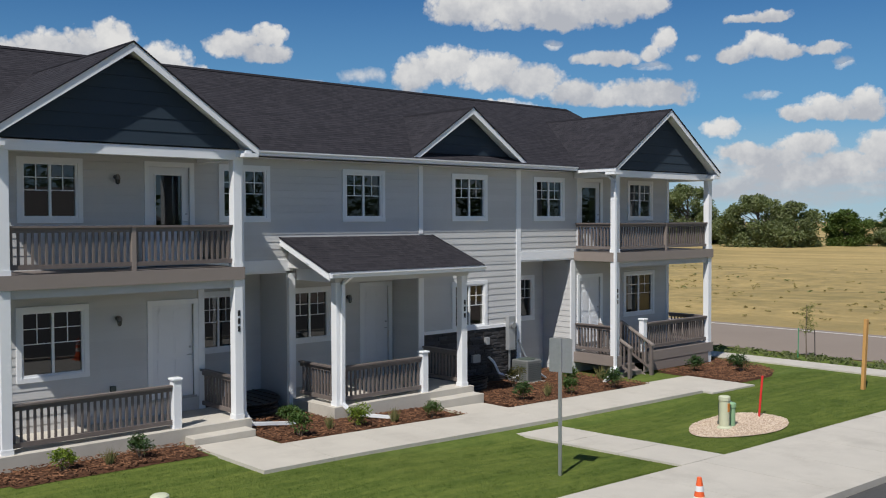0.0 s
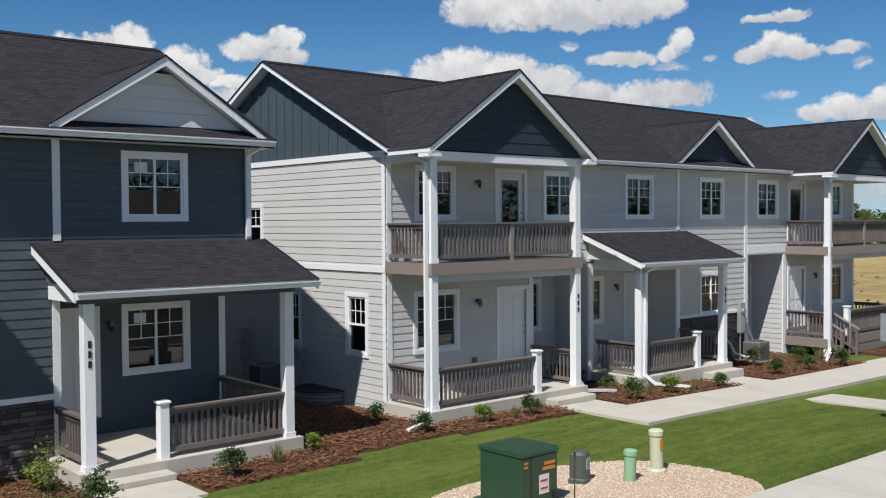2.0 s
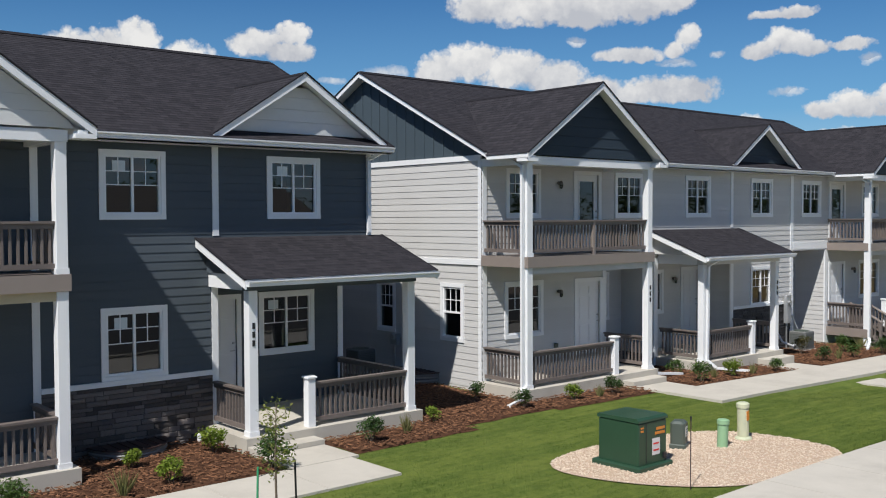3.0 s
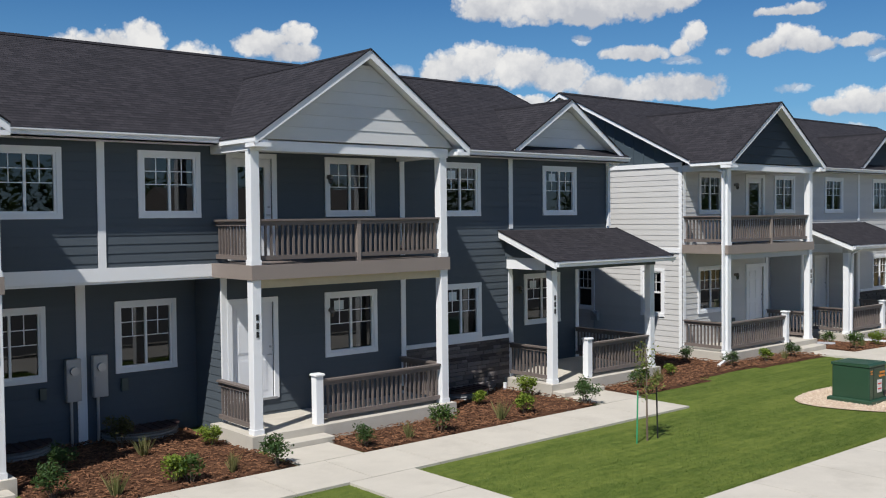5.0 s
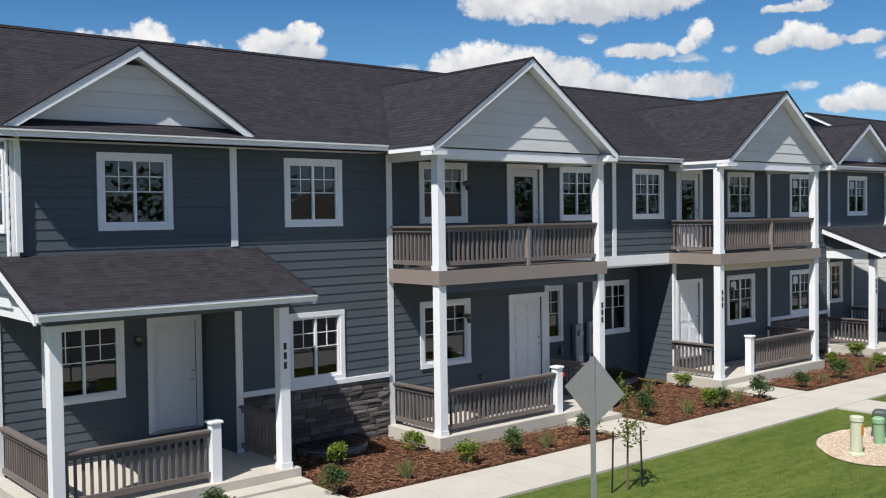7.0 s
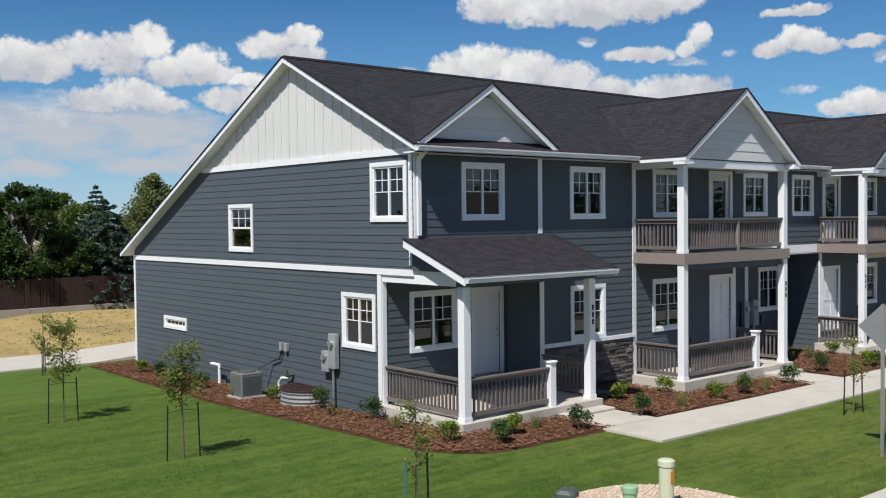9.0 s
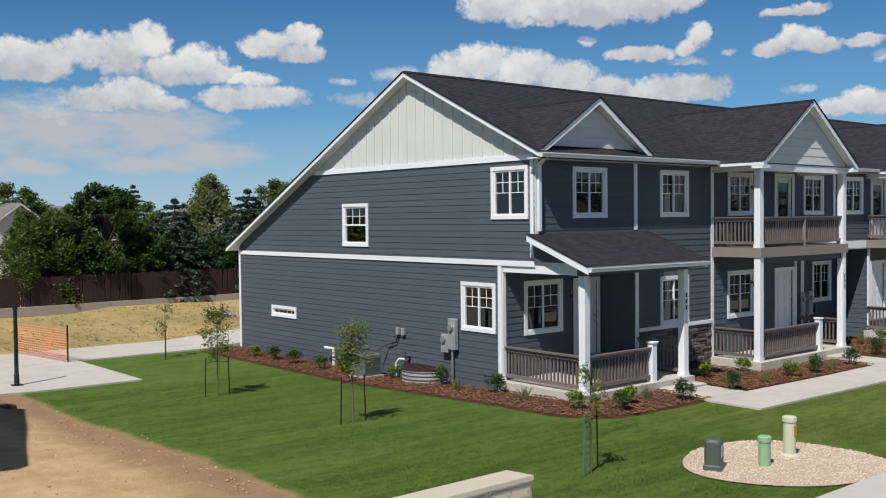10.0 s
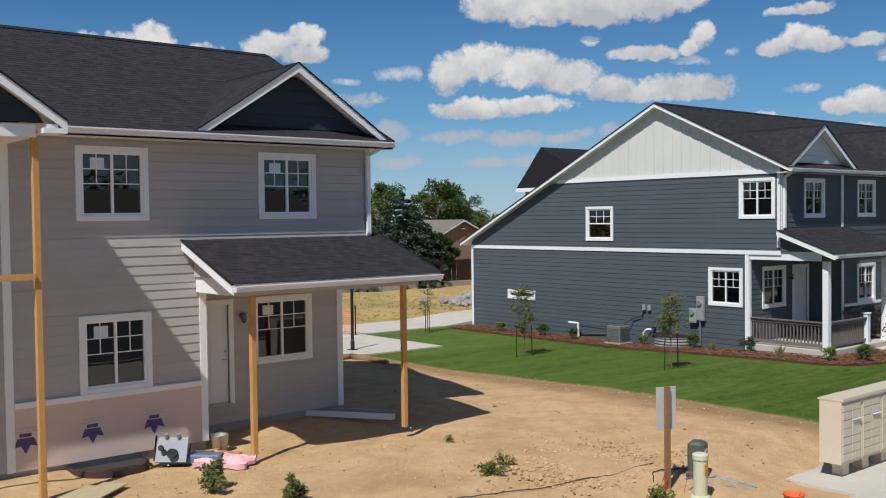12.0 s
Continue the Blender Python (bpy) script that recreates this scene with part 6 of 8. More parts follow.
def plant(protos, spots, scale=(0.85, 1.15)):
    rng = random.Random(11)
    for i, (x, y) in enumerate(spots):
        o = protos[i % len(protos)]
        m = Matrix.Translation((x, y, ground_z(x, y) + 0.03)) @ Matrix.Rotation(rng.uniform(0, 6.28), 4, "Z") @ Matrix.Scale(rng.uniform(*scale), 4)
        if i < len(protos):
            o.matrix_basis = m
        else:
            copy_thing(o, m)


plant([shrub("lime", 1), shrub("lime", 2), shrub("lime", 6)], [(5.29, -1.39), (7.02, -1.47), (7.23, -2.87), (-0.89, -2.2), (0.49, -2.5), (16.7, -0.85), (14.98, -2.92), (23.4, -1.38), (25.08, -1.35), (23.5, -2.85), (30.08, -2.06), (-0.5, 5.3), (-1.1, 12.3), (34.2, -2.5), (40.65, -2.75)])
plant([shrub("dark", 3), shrub("dark", 5), shrub("dark", 7)], [(4.16, -2.95), (10.6, -2.85), (-0.5, 0.93), (2.0, -3.1), (13.1, -2.5), (13.78, -0.85), (16.9, -3.1), (18.92, -3.05), (25.3, -3.1), (27.85, -2.65), (32.45, -0.78), (32.63, -2.26), (35.7, -2.5), (46.06, -2.62), (49.42, -3.0), (54.0, -2.6), (55.2, -3.6), (-1.0, 11.2)])
plant([shrub("mid", 4), shrub("mid", 8)], [(8.35, -2.93), (-0.2, -2.95), (-0.5, 3.14), (15.2, -3.05), (20.84, -3.0), (39.6, -1.6), (39.06, -2.85), (42.66, -2.95), (48.82, -1.96), (-1.0, 10.0), (-1.0, 8.3), (56.0, -2.8), (47.75, -2.85)])
plant([shrub("dry", 9)], [(15.3, 0.2), (47.3, -1.2)])
plant([tuft(1), tuft(2)], [(-0.9, -0.5), (1.25, -2.5), (5.69, -3.0), (9.26, -3.0), (15.37, -0.76), (16.06, -2.95), (13.91, -3.0), (20.0, -3.0), (22.6, -3.0), (28.97, -2.44), (35.02, -2.6), (39.99, -2.6), (41.6, -2.85), (47.05, -2.67), (50.5, -1.74), (42.6, -1.3), (-1.0, 6.4), (-0.9, 2.0)])


def sapling(seed, h=2.3, stake=None, full=True):
    """A young staked tree with a thin trunk; full: how dense its crown is."""
    rng = random.Random(seed)
    root = tagged(empty("sapling"), "young thin tree tied between two stakes" if full else "sparse young tree with few leaves between two stakes", "tree", "young street trees")
    tr, lv = MB(), MB()
    tr.rod((0, 0, -0.08), (0.02, 0.01, h * 0.5), 0.022, 7, 0.016).rod((0.02, 0.01, h * 0.5), (0, 0, h * 0.95), 0.016, 6, 0.005)
    for i in range(26 if full else 17):
        z = h * rng.uniform(0.36, 0.90)
        a = rng.uniform(0, 6.28)
        l = rng.uniform(0.16, 0.50) * (1.25 - z / h * 0.75) * (1.0 if full else 0.75)
        e = Vector((math.cos(a) * l, math.sin(a) * l, z + l * 0.8))
        tr.rod((0.01, 0, z), e, 0.007, 4, 0.002)
        leaves(lv, rng, e, 0.19 if full else 0.14, 40 if full else 16, 0.044 if full else 0.038, 1.2, 0.5, 0.2)
        leaves(lv, rng, (e + Vector((0, 0, z))) / 2, 0.13, 22 if full else 9, 0.038, 1.1, 0.5, 0.2)
    part("trunk", tr, M_BARK, root)
    part("crown", lv, M_LEAF_SAP, root, fix=False)
    for s in (-1, 1):
        st = part("stake", MB().rod((s * 0.32, 0.1 * s, -0.2), (s * 0.29, 0.1 * s, 1.0), 0.016, 6), (stake if s > 0 else None) or M_BLACK, root)
        part("tie", MB().rod((s * 0.29, 0.1 * s, 0.86), (0, 0, 0.9), 0.006, 4), M_BLACK, st)
    return root


M_STAKE_GREEN = material("green_stake_paint", (0.04, 0.30, 0.14), 0.5, var=0.15, bump=0.1)
M_STAKE_BLUE = material("blue_green_stake_paint", (0.05, 0.16, 0.18), 0.5, var=0.15, bump=0.1)
plant([sapling(1, 2.3), sapling(2, 2.4)], [(-5.3, 0.45), (-5.5, 6.5)], (0.97, 1.05))
plant([sapling(3, 1.95, M_STAKE_GREEN, False), sapling(4, 1.85, None, False), sapling(5, 1.9, M_STAKE_BLUE, False)], [(23.5, -6.3), (8.2, -5.9), (-4.75, -6.0), (60.3, -3.1), (-3.4, 14.4)], (0.97, 1.05))

# ---- utilities and street things ----
M_GREEN_BOX = material("dark_green_enamel", (0.022, 0.062, 0.034), 0.4, var=0.12, scale=2, bump=0.06)
M_MINT = material("mint_plastic", (0.25, 0.42, 0.24), 0.5, var=0.06, bump=0.05)
M_BEIGE = material("pale_green_beige_plastic", (0.52, 0.54, 0.38), 0.5, var=0.06, bump=0.05)
M_PED = material("grey_green_plastic", (0.075, 0.095, 0.08), 0.5, var=0.1, bump=0.06)
M_LABEL = material("white_label", (0.68, 0.68, 0.68), 0.6, var=0.05, bump=0.0)
M_ORANGE = material("orange_plastic", (0.78, 0.12, 0.03), 0.5, var=0.08, bump=0.05)
M_ORANGE_PRINT = material("orange_print", (0.60, 0.22, 0.03), 0.5, var=0.1, bump=0.0)
M_RED = material("red_plastic", (0.60, 0.025, 0.02), 0.45, var=0.08, bump=0.05)
M_SANDMETAL = material("sand_enamel", (0.60, 0.52, 0.40), 0.45, var=0.05, scale=2, bump=0.05)
M_POSTWOOD = material("weathered_timber", (0.23, 0.12, 0.06), 0.8, var=0.25, scale=6, fine=50, bump=0.4)


def at_ground(root, x, y, up=0.0, turn=0.0):
    root.location, root.rotation_euler = (x, y, ground_z(x, y) + up), (0, 0, radians(turn))
    return root


def transformer(x, y, turn):
    root = tagged(empty("transformer_box"), "dark green pad-mounted electrical transformer box on a concrete pad", "utility box")
    part("pad", bevelled(-0.50, -0.55, -0.05, 0.50, 0.55, 0.09, 0.02), M_GREEN_BOX, root, "dark green base pad")
    part("cabinet", bevelled(-0.41, -0.46, 0.09, 0.41, 0.46, 0.86, 0.02), M_GREEN_BOX, root)
    part("hood", MB().prism([(-0.425, -0.475, 0.86), (-0.425, 0.475, 0.86), (-0.425, 0.475, 0.92), (-0.425, -0.42, 0.94), (-0.425, -0.475, 0.90)], (0.85, 0, 0)), M_GREEN_BOX, root)
    part("door_seam", MB().box(-0.20, -0.467, 0.12, -0.19, -0.459, 0.84), M_BLACK, root)
    part("lock", MB().box(0.28, -0.50, 0.15, 0.36, -0.461, 0.25), M_BLACK, root)
    part("warning_label", MB().box(-0.02, -0.467, 0.24, 0.20, -0.461, 0.54), M_LABEL, root)
    for i in range(2):
        part("label_bar", MB().box(0.01, -0.471, 0.31 + 0.12 * i, 0.17, -0.467, 0.34 + 0.12 * i), M_RED, root)
    for i in range(2):
        part("number_bar", MB().box(0.06 + 0.04 * i, -0.467, 0.60 + 0.08 * i, 0.34, -0.461, 0.65 + 0.08 * i), M_ORANGE_PRINT, root)
        part("number_bar", MB().box(-0.35, -0.467, 0.69 + 0.06 * i, -0.27, -0.461, 0.72 + 0.06 * i), M_ORANGE_PRINT, root)
    return at_ground(root, x, y, 0.02, turn)


def pedestal(x, y, turn, h=0.54):
    root = tagged(empty("utility_pedestal"), "grey-green plastic cable pedestal with a white label", "utility box", "cable pedestals")
    part("base", bevelled(-0.19, -0.16, -0.1, 0.19, 0.16, 0.10, 0.02), M_PED, root)
    part("cover", bevelled(-0.17, -0.145, 0.10, 0.17, 0.145, h, 0.045), M_PED, root)
    part("label", MB().box(-0.10, -0.152, h * 0.45, 0.10, -0.146, h * 0.8), M_LABEL, root)
    for i in range(3):
        part("label_bar", MB().box(-0.07, -0.156, h * (0.5 + 0.09 * i), 0.07, -0.1525, h * (0.53 + 0.09 * i)), M_PED, root)
    return at_ground(root, x, y, 0.02, turn)


def bollard(x, y, kind, lean=0.0):
    tall = kind == "beige"
    r, h = (0.115, 0.76) if tall else (0.105, 0.56)
    m = M_BEIGE if tall else M_MINT
    root = tagged(empty("marker_bollard"), "pale beige-green domed cable marker post" if tall else "mint green round cable marker post", "bollard", "cable marker posts")
    part("tube", MB().lathe([(r, -0.15), (r, h - 0.09)], n=20), m, root, smooth=False)
    part("cap", MB().lathe([(r + 0.016, h - 0.09), (r + 0.016, h - 0.01), (r * 0.9, h + 0.01), (r * 0.4, h + 0.02)], n=20), m, root)
    if tall:
        part("foot", MB().lathe([(r + 0.06, -0.1), (r + 0.06, 0.05), (r + 0.02, 0.08)], n=8), m, root)
        part("decal", MB().box(-0.04, -r - 0.006, h * 0.55, 0.04, -r + 0.01, h * 0.8), M_ORANGE_PRINT, root)
    at_ground(root, x, y)
    root.rotation_euler = (0, radians(lean), 0)
    return root


transformer(30.46, -7.2, 0)
pedestal(32.1, -7.05, 25)
bollard(32.75, -7.6, "mint", 3)
bollard(33.65, -7.5, "beige", -2)
bollard(13.2, -7.4, "beige", 2)
bollard(14.35, -7.3, "mint", -5)
pedestal(15.1, -6.95, 20)
pedestal(-3.05, -7.35, 25)
bollard(-2.25, -7.85, "mint", 0)
bollard(-1.25, -7.75, "beige", 0)
bollard(47.2, -7.9, "beige", 0)
bollard(47.55, -7.85, "mint", 0)
pedestal(47.75, -7.6, 20)
pedestal(-14.98, -7.36, 20, 0.62)
bollard(-15.78, -7.98, "beige", 0)


def red_marker(x, y):
    ob = tagged(part("marker_stick", MB().rod((0, 0, -0.1), (0.16, 0.0, 0.95), 0.028, 8).rod((0.16, 0, 0.95), (0.165, 0, 1.0), 0.03, 8), M_RED), "leaning red marker stick in the gravel", "marker")
    at_ground(ob, x, y)


red_marker(49.05, -7.7)


def traffic_cone(x, y):
    root = tagged(empty("traffic_cone"), "orange traffic cone with white bands on the pavement", "cone")
    part("base", bevelled(-0.18, -0.18, 0.0, 0.18, 0.18, 0.035, 0.012), M_ORANGE, root)
    part("body", MB().lathe([(0.14, 0.035), (0.035, 0.70), (0.028, 0.71)], n=20), M_ORANGE, root)
    for z0, z1 in ((0.30, 0.42), (0.50, 0.58)):
        f = lambda z: 0.14 - (z - 0.035) / 0.665 * 0.105 + 0.002
        part("band", MB().lathe([(f(z0), z0), (f(z1), z1)], n=20), M_LABEL, root)
    at_ground(root, x, y, 0.035)


traffic_cone(40.2, -11.8)


def sign(x, y, h, shape, turn, label):
    """A street sign seen from behind: galvanised post and plate."""
    root = tagged(empty("street_sign"), label, "sign")
    part("post", MB().prism([(-0.03, -0.018, -0.4), (-0.03, 0.018, -0.4), (-0.014, 0.018, -0.4), (-0.014, -0.004, -0.4), (0.014, -0.004, -0.4), (0.014, 0.018, -0.4), (0.03, 0.018, -0.4), (0.03, -0.018, -0.4)], (0, 0, h + 0.4)), M_GALV, root)
    if shape == "diamond":
        s = 0.47
        pts = [(0, 0.025, h - 2 * s + 0.06), (s, 0.025, h - s + 0.04), (0, 0.025, h + 0.02), (-s, 0.025, h - s + 0.04)]
    else:
        pts = [(-0.23, 0.025, h - 0.62), (0.23, 0.025, h - 0.62), (0.23, 0.025, h), (-0.23, 0.025, h)]
    part("plate", MB().prism(pts, (0, 0.004, 0)), M_GALV, root)
    for z in (h - 0.15, h - 0.5):
        part("bolt", MB().rod((0, -0.026, z), (0, 0.03, z), 0.012, 6), M_GALV, root)
    at_ground(root, x, y, 0, turn)


sign(4.6, -8.3, 2.85, "diamond", -85, "grey back of a diamond street sign on a steel post")
sign(41.0, -8.35, 2.5, "plate", -75, "grey back of a small rectangular sign on a steel post")


def timber_post(x, y, h, lean):
    ob = tagged(part("timber_post", bevelled(-0.075, -0.045, -0.2, 0.075, 0.045, h, 0.01), M_LUMBER), "short leaning timber post in the grass", "post")
    at_ground(ob, x, y)
    ob.rotation_euler = (0, radians(lean), 0)


timber_post(55.1, -7.5, 2.0, 5)


def mailbox_cluster(x0, x1, y0, y1):
    """A row of sand-coloured parcel and letter locker units on legs over a concrete pad."""
    g = ground_z((x0 + x1) / 2, y0)
    tagged(part("mailbox_pad", MB().box(x0 - 0.7, y0 - 0.9, g - 0.1, x1 + 0.7, y1 + 0.3, g + 0.05), M_CONC), "concrete pad under the mailboxes", "pavement", kind="structure")
    n = 5
    for i in range(n):
        a, c = x0 + (x1 - x0) * i / n, x0 + (x1 - x0) * (i + 1) / n
        root = tagged(empty("mailbox_unit", (0, 0, g + 0.05)), "sand-coloured metal mailbox locker unit on a pedestal", "mailbox", "mailbox units in a row")
        part("body", MB().box(a + 0.006, y0, 0.25, c - 0.006, y1, 1.39), M_SANDMETAL, root)
        part("roof", MB().prism([(a - 0.002, y0 - 0.04, 1.39), (a - 0.002, y1 + 0.03, 1.39), (a - 0.002, y1 + 0.03, 1.42), (a - 0.002, y0 - 0.04, 1.45)], (c - a + 0.004, 0, 0)), M_SANDMETAL, root)
        part("pedestal", MB().box((a + c) / 2 - 0.12, (y0 + y1) / 2 - 0.1, 0.0, (a + c) / 2 + 0.12, (y0 + y1) / 2 + 0.1, 0.25), M_SANDMETAL, root)
        w = (c - a - 0.08) / 2
        for u in range(2):
            for r in range(7):
                if u == 1 and r in (3, 4):
                    continue
                xa, za = a + 0.04 + u * w, 0.30 + 0.15 * r
                d = part("locker_door", MB().box(xa + 0.008, y0 - 0.014, za, xa + w - 0.008, y0 + 0.001, za + 0.137), M_SANDMETAL, root)
                part("lock", MB().rod((xa + w - 0.05, y0 - 0.022, za + 0.065), (xa + w - 0.05, y0 - 0.012, za + 0.065), 0.011, 6), M_GALV, d)
        xa = a + 0.04 + w
        d = part("parcel_door", MB().box(xa + 0.008, y0 - 0.014, 0.30 + 0.45, xa + w - 0.008, y0 + 0.001, 0.30 + 0.737), M_SANDMETAL, root)
        part("hood_lip", MB().box(xa + 0.02, y0 - 0.05, 0.30 + 0.72, xa + w - 0.02, y0 - 0.012, 0.30 + 0.737), M_LABEL, d)


mailbox_cluster(-12.73, -9.05, -8.8, -8.38)


M_BOARD = material("weathered_white_board", (0.44, 0.45, 0.47), 0.6, var=0.1, bump=0.05)


def lot_board(x, y):
    root = tagged(empty("lot_board"), "white notice board back on a brown timber stake", "sign")
    part("stake", MB().box(-0.045, -0.03, -0.3, 0.045, 0.03, 1.73), M_POSTWOOD, root)
    part("board", MB().box(-0.19, 0.032, 1.0, 0.19, 0.05, 1.72), M_BOARD, root)
    at_ground(root, x, y, 0, -18)


lot_board(-15.95, -7.45)


M_ACGREY = material("grey_green_enamel", (0.15, 0.155, 0.15), 0.5, var=0.08, bump=0.05)


def ac_unit(x, y, z, turn=0):
    root = tagged(empty("air_conditioner"), "grey outdoor air conditioning condenser on a pad", "air conditioner", "condenser units")
    part("pad", MB().box(-0.45, -0.45, -0.1, 0.45, 0.45, 0.06), M_CONC_DARK, root)
    part("casing", bevelled(-0.37, -0.37, 0.06, 0.37, 0.37, 0.80, 0.03), M_ACGREY, root)
    lou = MB().box(-0.31, -0.006, -0.006, 0.31, 0.006, 0.006).mesh("louvre", M_PED)
    for s in range(4):
        a = s * math.pi / 2
        for i in range(9):
            o = part("louvre", lou, None, root)
            o.location, o.rotation_euler = (0.374 * math.sin(a), -0.374 * math.cos(a), 0.15 + 0.065 * i), (0, 0, a)
    part("fan_guard", MB().lathe([(0.30, 0.80), (0.30, 0.825), (0.05, 0.845)], n=20), M_PED, root)
    root.location, root.rotation_euler, root.scale = (x, y, z), (0, 0, radians(turn)), (0.85, 0.85, 0.85)


ac_unit(-0.78, 6.25, ground_z(-0.78, 6.25) + 0.05)
ac_unit(32.95, 4.65, ground_z(32.95, 4.65) + 0.05)
ac_unit(48.5, -0.55, ground_z(48.5, -0.55) + 0.02)


M_DULL = material("dull_galvanised_steel", (0.24, 0.24, 0.24), 0.7, metal=0.2, var=0.15, scale=6, bump=0.1)


def window_well(x, y, turn, wide=1.5, deep=0.8, h=0.42, steel=None):
    """A corrugated steel window well with a dark grate."""
    root = tagged(empty("window_well"), "corrugated steel window well with a dark mesh cover", "window well", "window wells")
    if steel:
        tagged(root, "black plastic-lined window well with a dark cover", "window well", "window wells")
    mb = MB()
    prof = [(math.cos(t) * wide / 2, -math.sin(t) * deep) for t in [math.pi * i / 16 for i in range(17)]]
    rows = 10
    k = 0
    for j in range(rows + 1):
        s = 1 + 0.018 * (1 if j % 2 else -1)
        mb.v += [(px * s, py * s, -0.1 + (h + 0.1) * j / rows) for px, py in prof]
    n = len(prof)
    mb.f = [(j * n + i, j * n + i + 1, (j + 1) * n + i + 1, (j + 1) * n + i) for j in range(rows) for i in range(n - 1)]
    part("well_wall", mb, steel or M_DULL, root, fix=False)
    part("cover", MB().prism([(px * 1.04, py * 1.04, h) for px, py in prof], (0, 0, 0.025)), steel or M_WELL, root)
    for i in range(1, 8):
        px = -wide / 2 + wide * i / 8
        d = deep * math.sqrt(max(0, 1 - (2 * px / wide) ** 2))
        part("grate_bar", MB().box(px - 0.012, -d, h + 0.025, px + 0.012, 0, h + 0.045), M_WELL, root)
    root.location, root.rotation_euler = (x, y, ground_z(x, y)), (0, 0, radians(turn))


window_well(-0.03, 4.2, -90)
window_well(16.1, 1.18, 0, 1.6, 0.75, 0.22)
window_well(13.5, 1.18, 0, 1.5, 0.75, 0.22)
window_well(6.0, -0.05, 0, 1.5, 0.8, 0.2)
window_well(23.9, -0.05, 0, 1.5, 0.8, 0.2)
window_well(33.42, 2.45, -90, 1.5, 0.8, 0.3)
window_well(39.52, 1.15, 0, 2.1, 1.75, 0.36, M_BLACK)
window_well(46.15, -0.07, 0, 1.7, 0.85, 0.30, M_BLACK)


def meter(x, y, z, facing="front", h=0.85, conduit=0.9):
    """An electric meter cabinet with its dial and conduit."""
    root = tagged(empty("electric_meter", (x, y, z)), "grey electric meter cabinet on the wall", "meter", "meters on the walls")
    part("cabinet", bevelled(-0.15, -0.16, 0.0, 0.15, -0.02, h, 0.012), M_METAL, root)
    part("dial", MB().rod((0, -0.16, h * 0.72), (0, -0.23, h * 0.72), 0.085, 16), M_GALV, root)
    part("cover_plate", MB().box(-0.12, -0.168, 0.05, 0.12, -0.16, h * 0.5), M_METAL, root)
    part("conduit", MB().rod((-0.04, -0.08, -conduit), (-0.04, -0.08, 0.0), 0.032, 10), M_GALV, root)
    if facing == "left":
        root.rotation_euler = (0, 0, radians(-90))
    return root


meter(14.72, 1.18, 0.92)
meter(15.26, 1.18, 0.95)
meter(-0.03, 3.05, 0.95, "left")
meter(-0.03, 3.36, 0.85, "left", 0.5, 0.0)
meter(48.25, -0.05, 0.75, h=1.0)
meter(33.42, 6.4, 0.62, "left", 0.9)
meter(33.42, 3.5, 0.95, "left", 0.32)


def wall_box(x, y, z, w, h, d, facing, mat, label, name="junction_box"):
    root = tagged(part(name, bevelled(-w / 2, -d, 0, w / 2, -0.0, h, 0.008), mat), label, "fitting", "small wall fittings")
    root.location = (x, y, z)
    if facing == "left":
        root.rotation_euler = (0, 0, radians(-90))


for q in ((-0.02, 5.6, 1.15), (-0.02, 5.35, 1.15)):
    wall_box(*q, 0.13, 0.2, 0.1, "left", M_METAL, "small grey junction box on the side wall")
wall_box(15.8, 1.19, 1.0, 0.14, 0.26, 0.08, "front", M_PED, "small grey box beside the window")
wall_box(14.15, 1.19, 1.02, 0.13, 0.22, 0.08, "front", M_PED, "small grey box beside the meter")
wall_box(47.3, -0.06, 0.98, 0.15, 0.2, 0.1, "front", M_METAL, "small grey junction box on the dark stone")
wall_box(46.85, -0.06, 0.5, 0.3, 0.22, 0.1, "front", M_METAL, "grey gas meter box on the dark stone", "gas_meter")
for x, y in ((10.2, -0.02), (19.6, -0.02), (36.2, -0.02)):
    wall_box(x, y, 0.95, 0.12, 0.12, 0.07, "front", M_PED, "weatherproof socket cover on the porch wall")


def pipe_run(pts, r, mat, name, label):
    mb = MB()
    for a, c in zip(pts, pts[1:]):
        mb.rod(a, c, r, 8)
    tagged(part(name, mb, mat), label, "pipe", "pipes along the walls")


pipe_run([(-0.3, 8.7, -0.35), (-0.3, 8.7, 0.44), (-0.3, 9.2, 0.44)], 0.045, M_VINYL, "vent_pipe", "white plastic vent pipe with an elbow")
pipe_run([(-0.3, 8.7, 0.34), (-0.2, 7.4, 0.30), (-0.3, 6.75, 0.28)], 0.022, M_BLACK, "refrigerant_line", "black insulated line along the side wall")
pipe_run([(-0.08, 5.6, 1.15), (-0.08, 5.7, 0.9), (-0.1, 6.1, 0.8), (-0.4, 6.3, 0.6)], 0.018, M_BLACK, "flexible_conduit", "black flexible conduit to the condenser")
pipe_run([(-0.2, 5.55, -0.1), (-0.2, 5.55, 0.30), (-0.2, 5.4, 0.45), (-0.1, 5.25, 0.45)], 0.032, M_VINYL, "vent_pipe", "white plastic gas vent elbow")
pipe_run([(-0.06, 5.1, 0.55), (-0.25, 5.1, 0.55), (-0.25, 5.1, 0.7)], 0.05, M_PED, "gas_regulator", "grey gas regulator by the window well")
pipe_run([(48.6, -0.12, 1.0), (48.7, -0.15, 0.8), (48.9, -0.3, 0.2), (49.3, -0.6, -0.15)], 0.03, M_GALV, "flexible_conduit", "grey flexible conduit that runs into the ground")
pipe_run([(38.85, 0.1, 0.2), (38.85, 0.1, 0.52), (38.85, -0.05, 0.56)], 0.05, M_VINYL, "vent_pipe", "white plastic vent elbow over the window well")
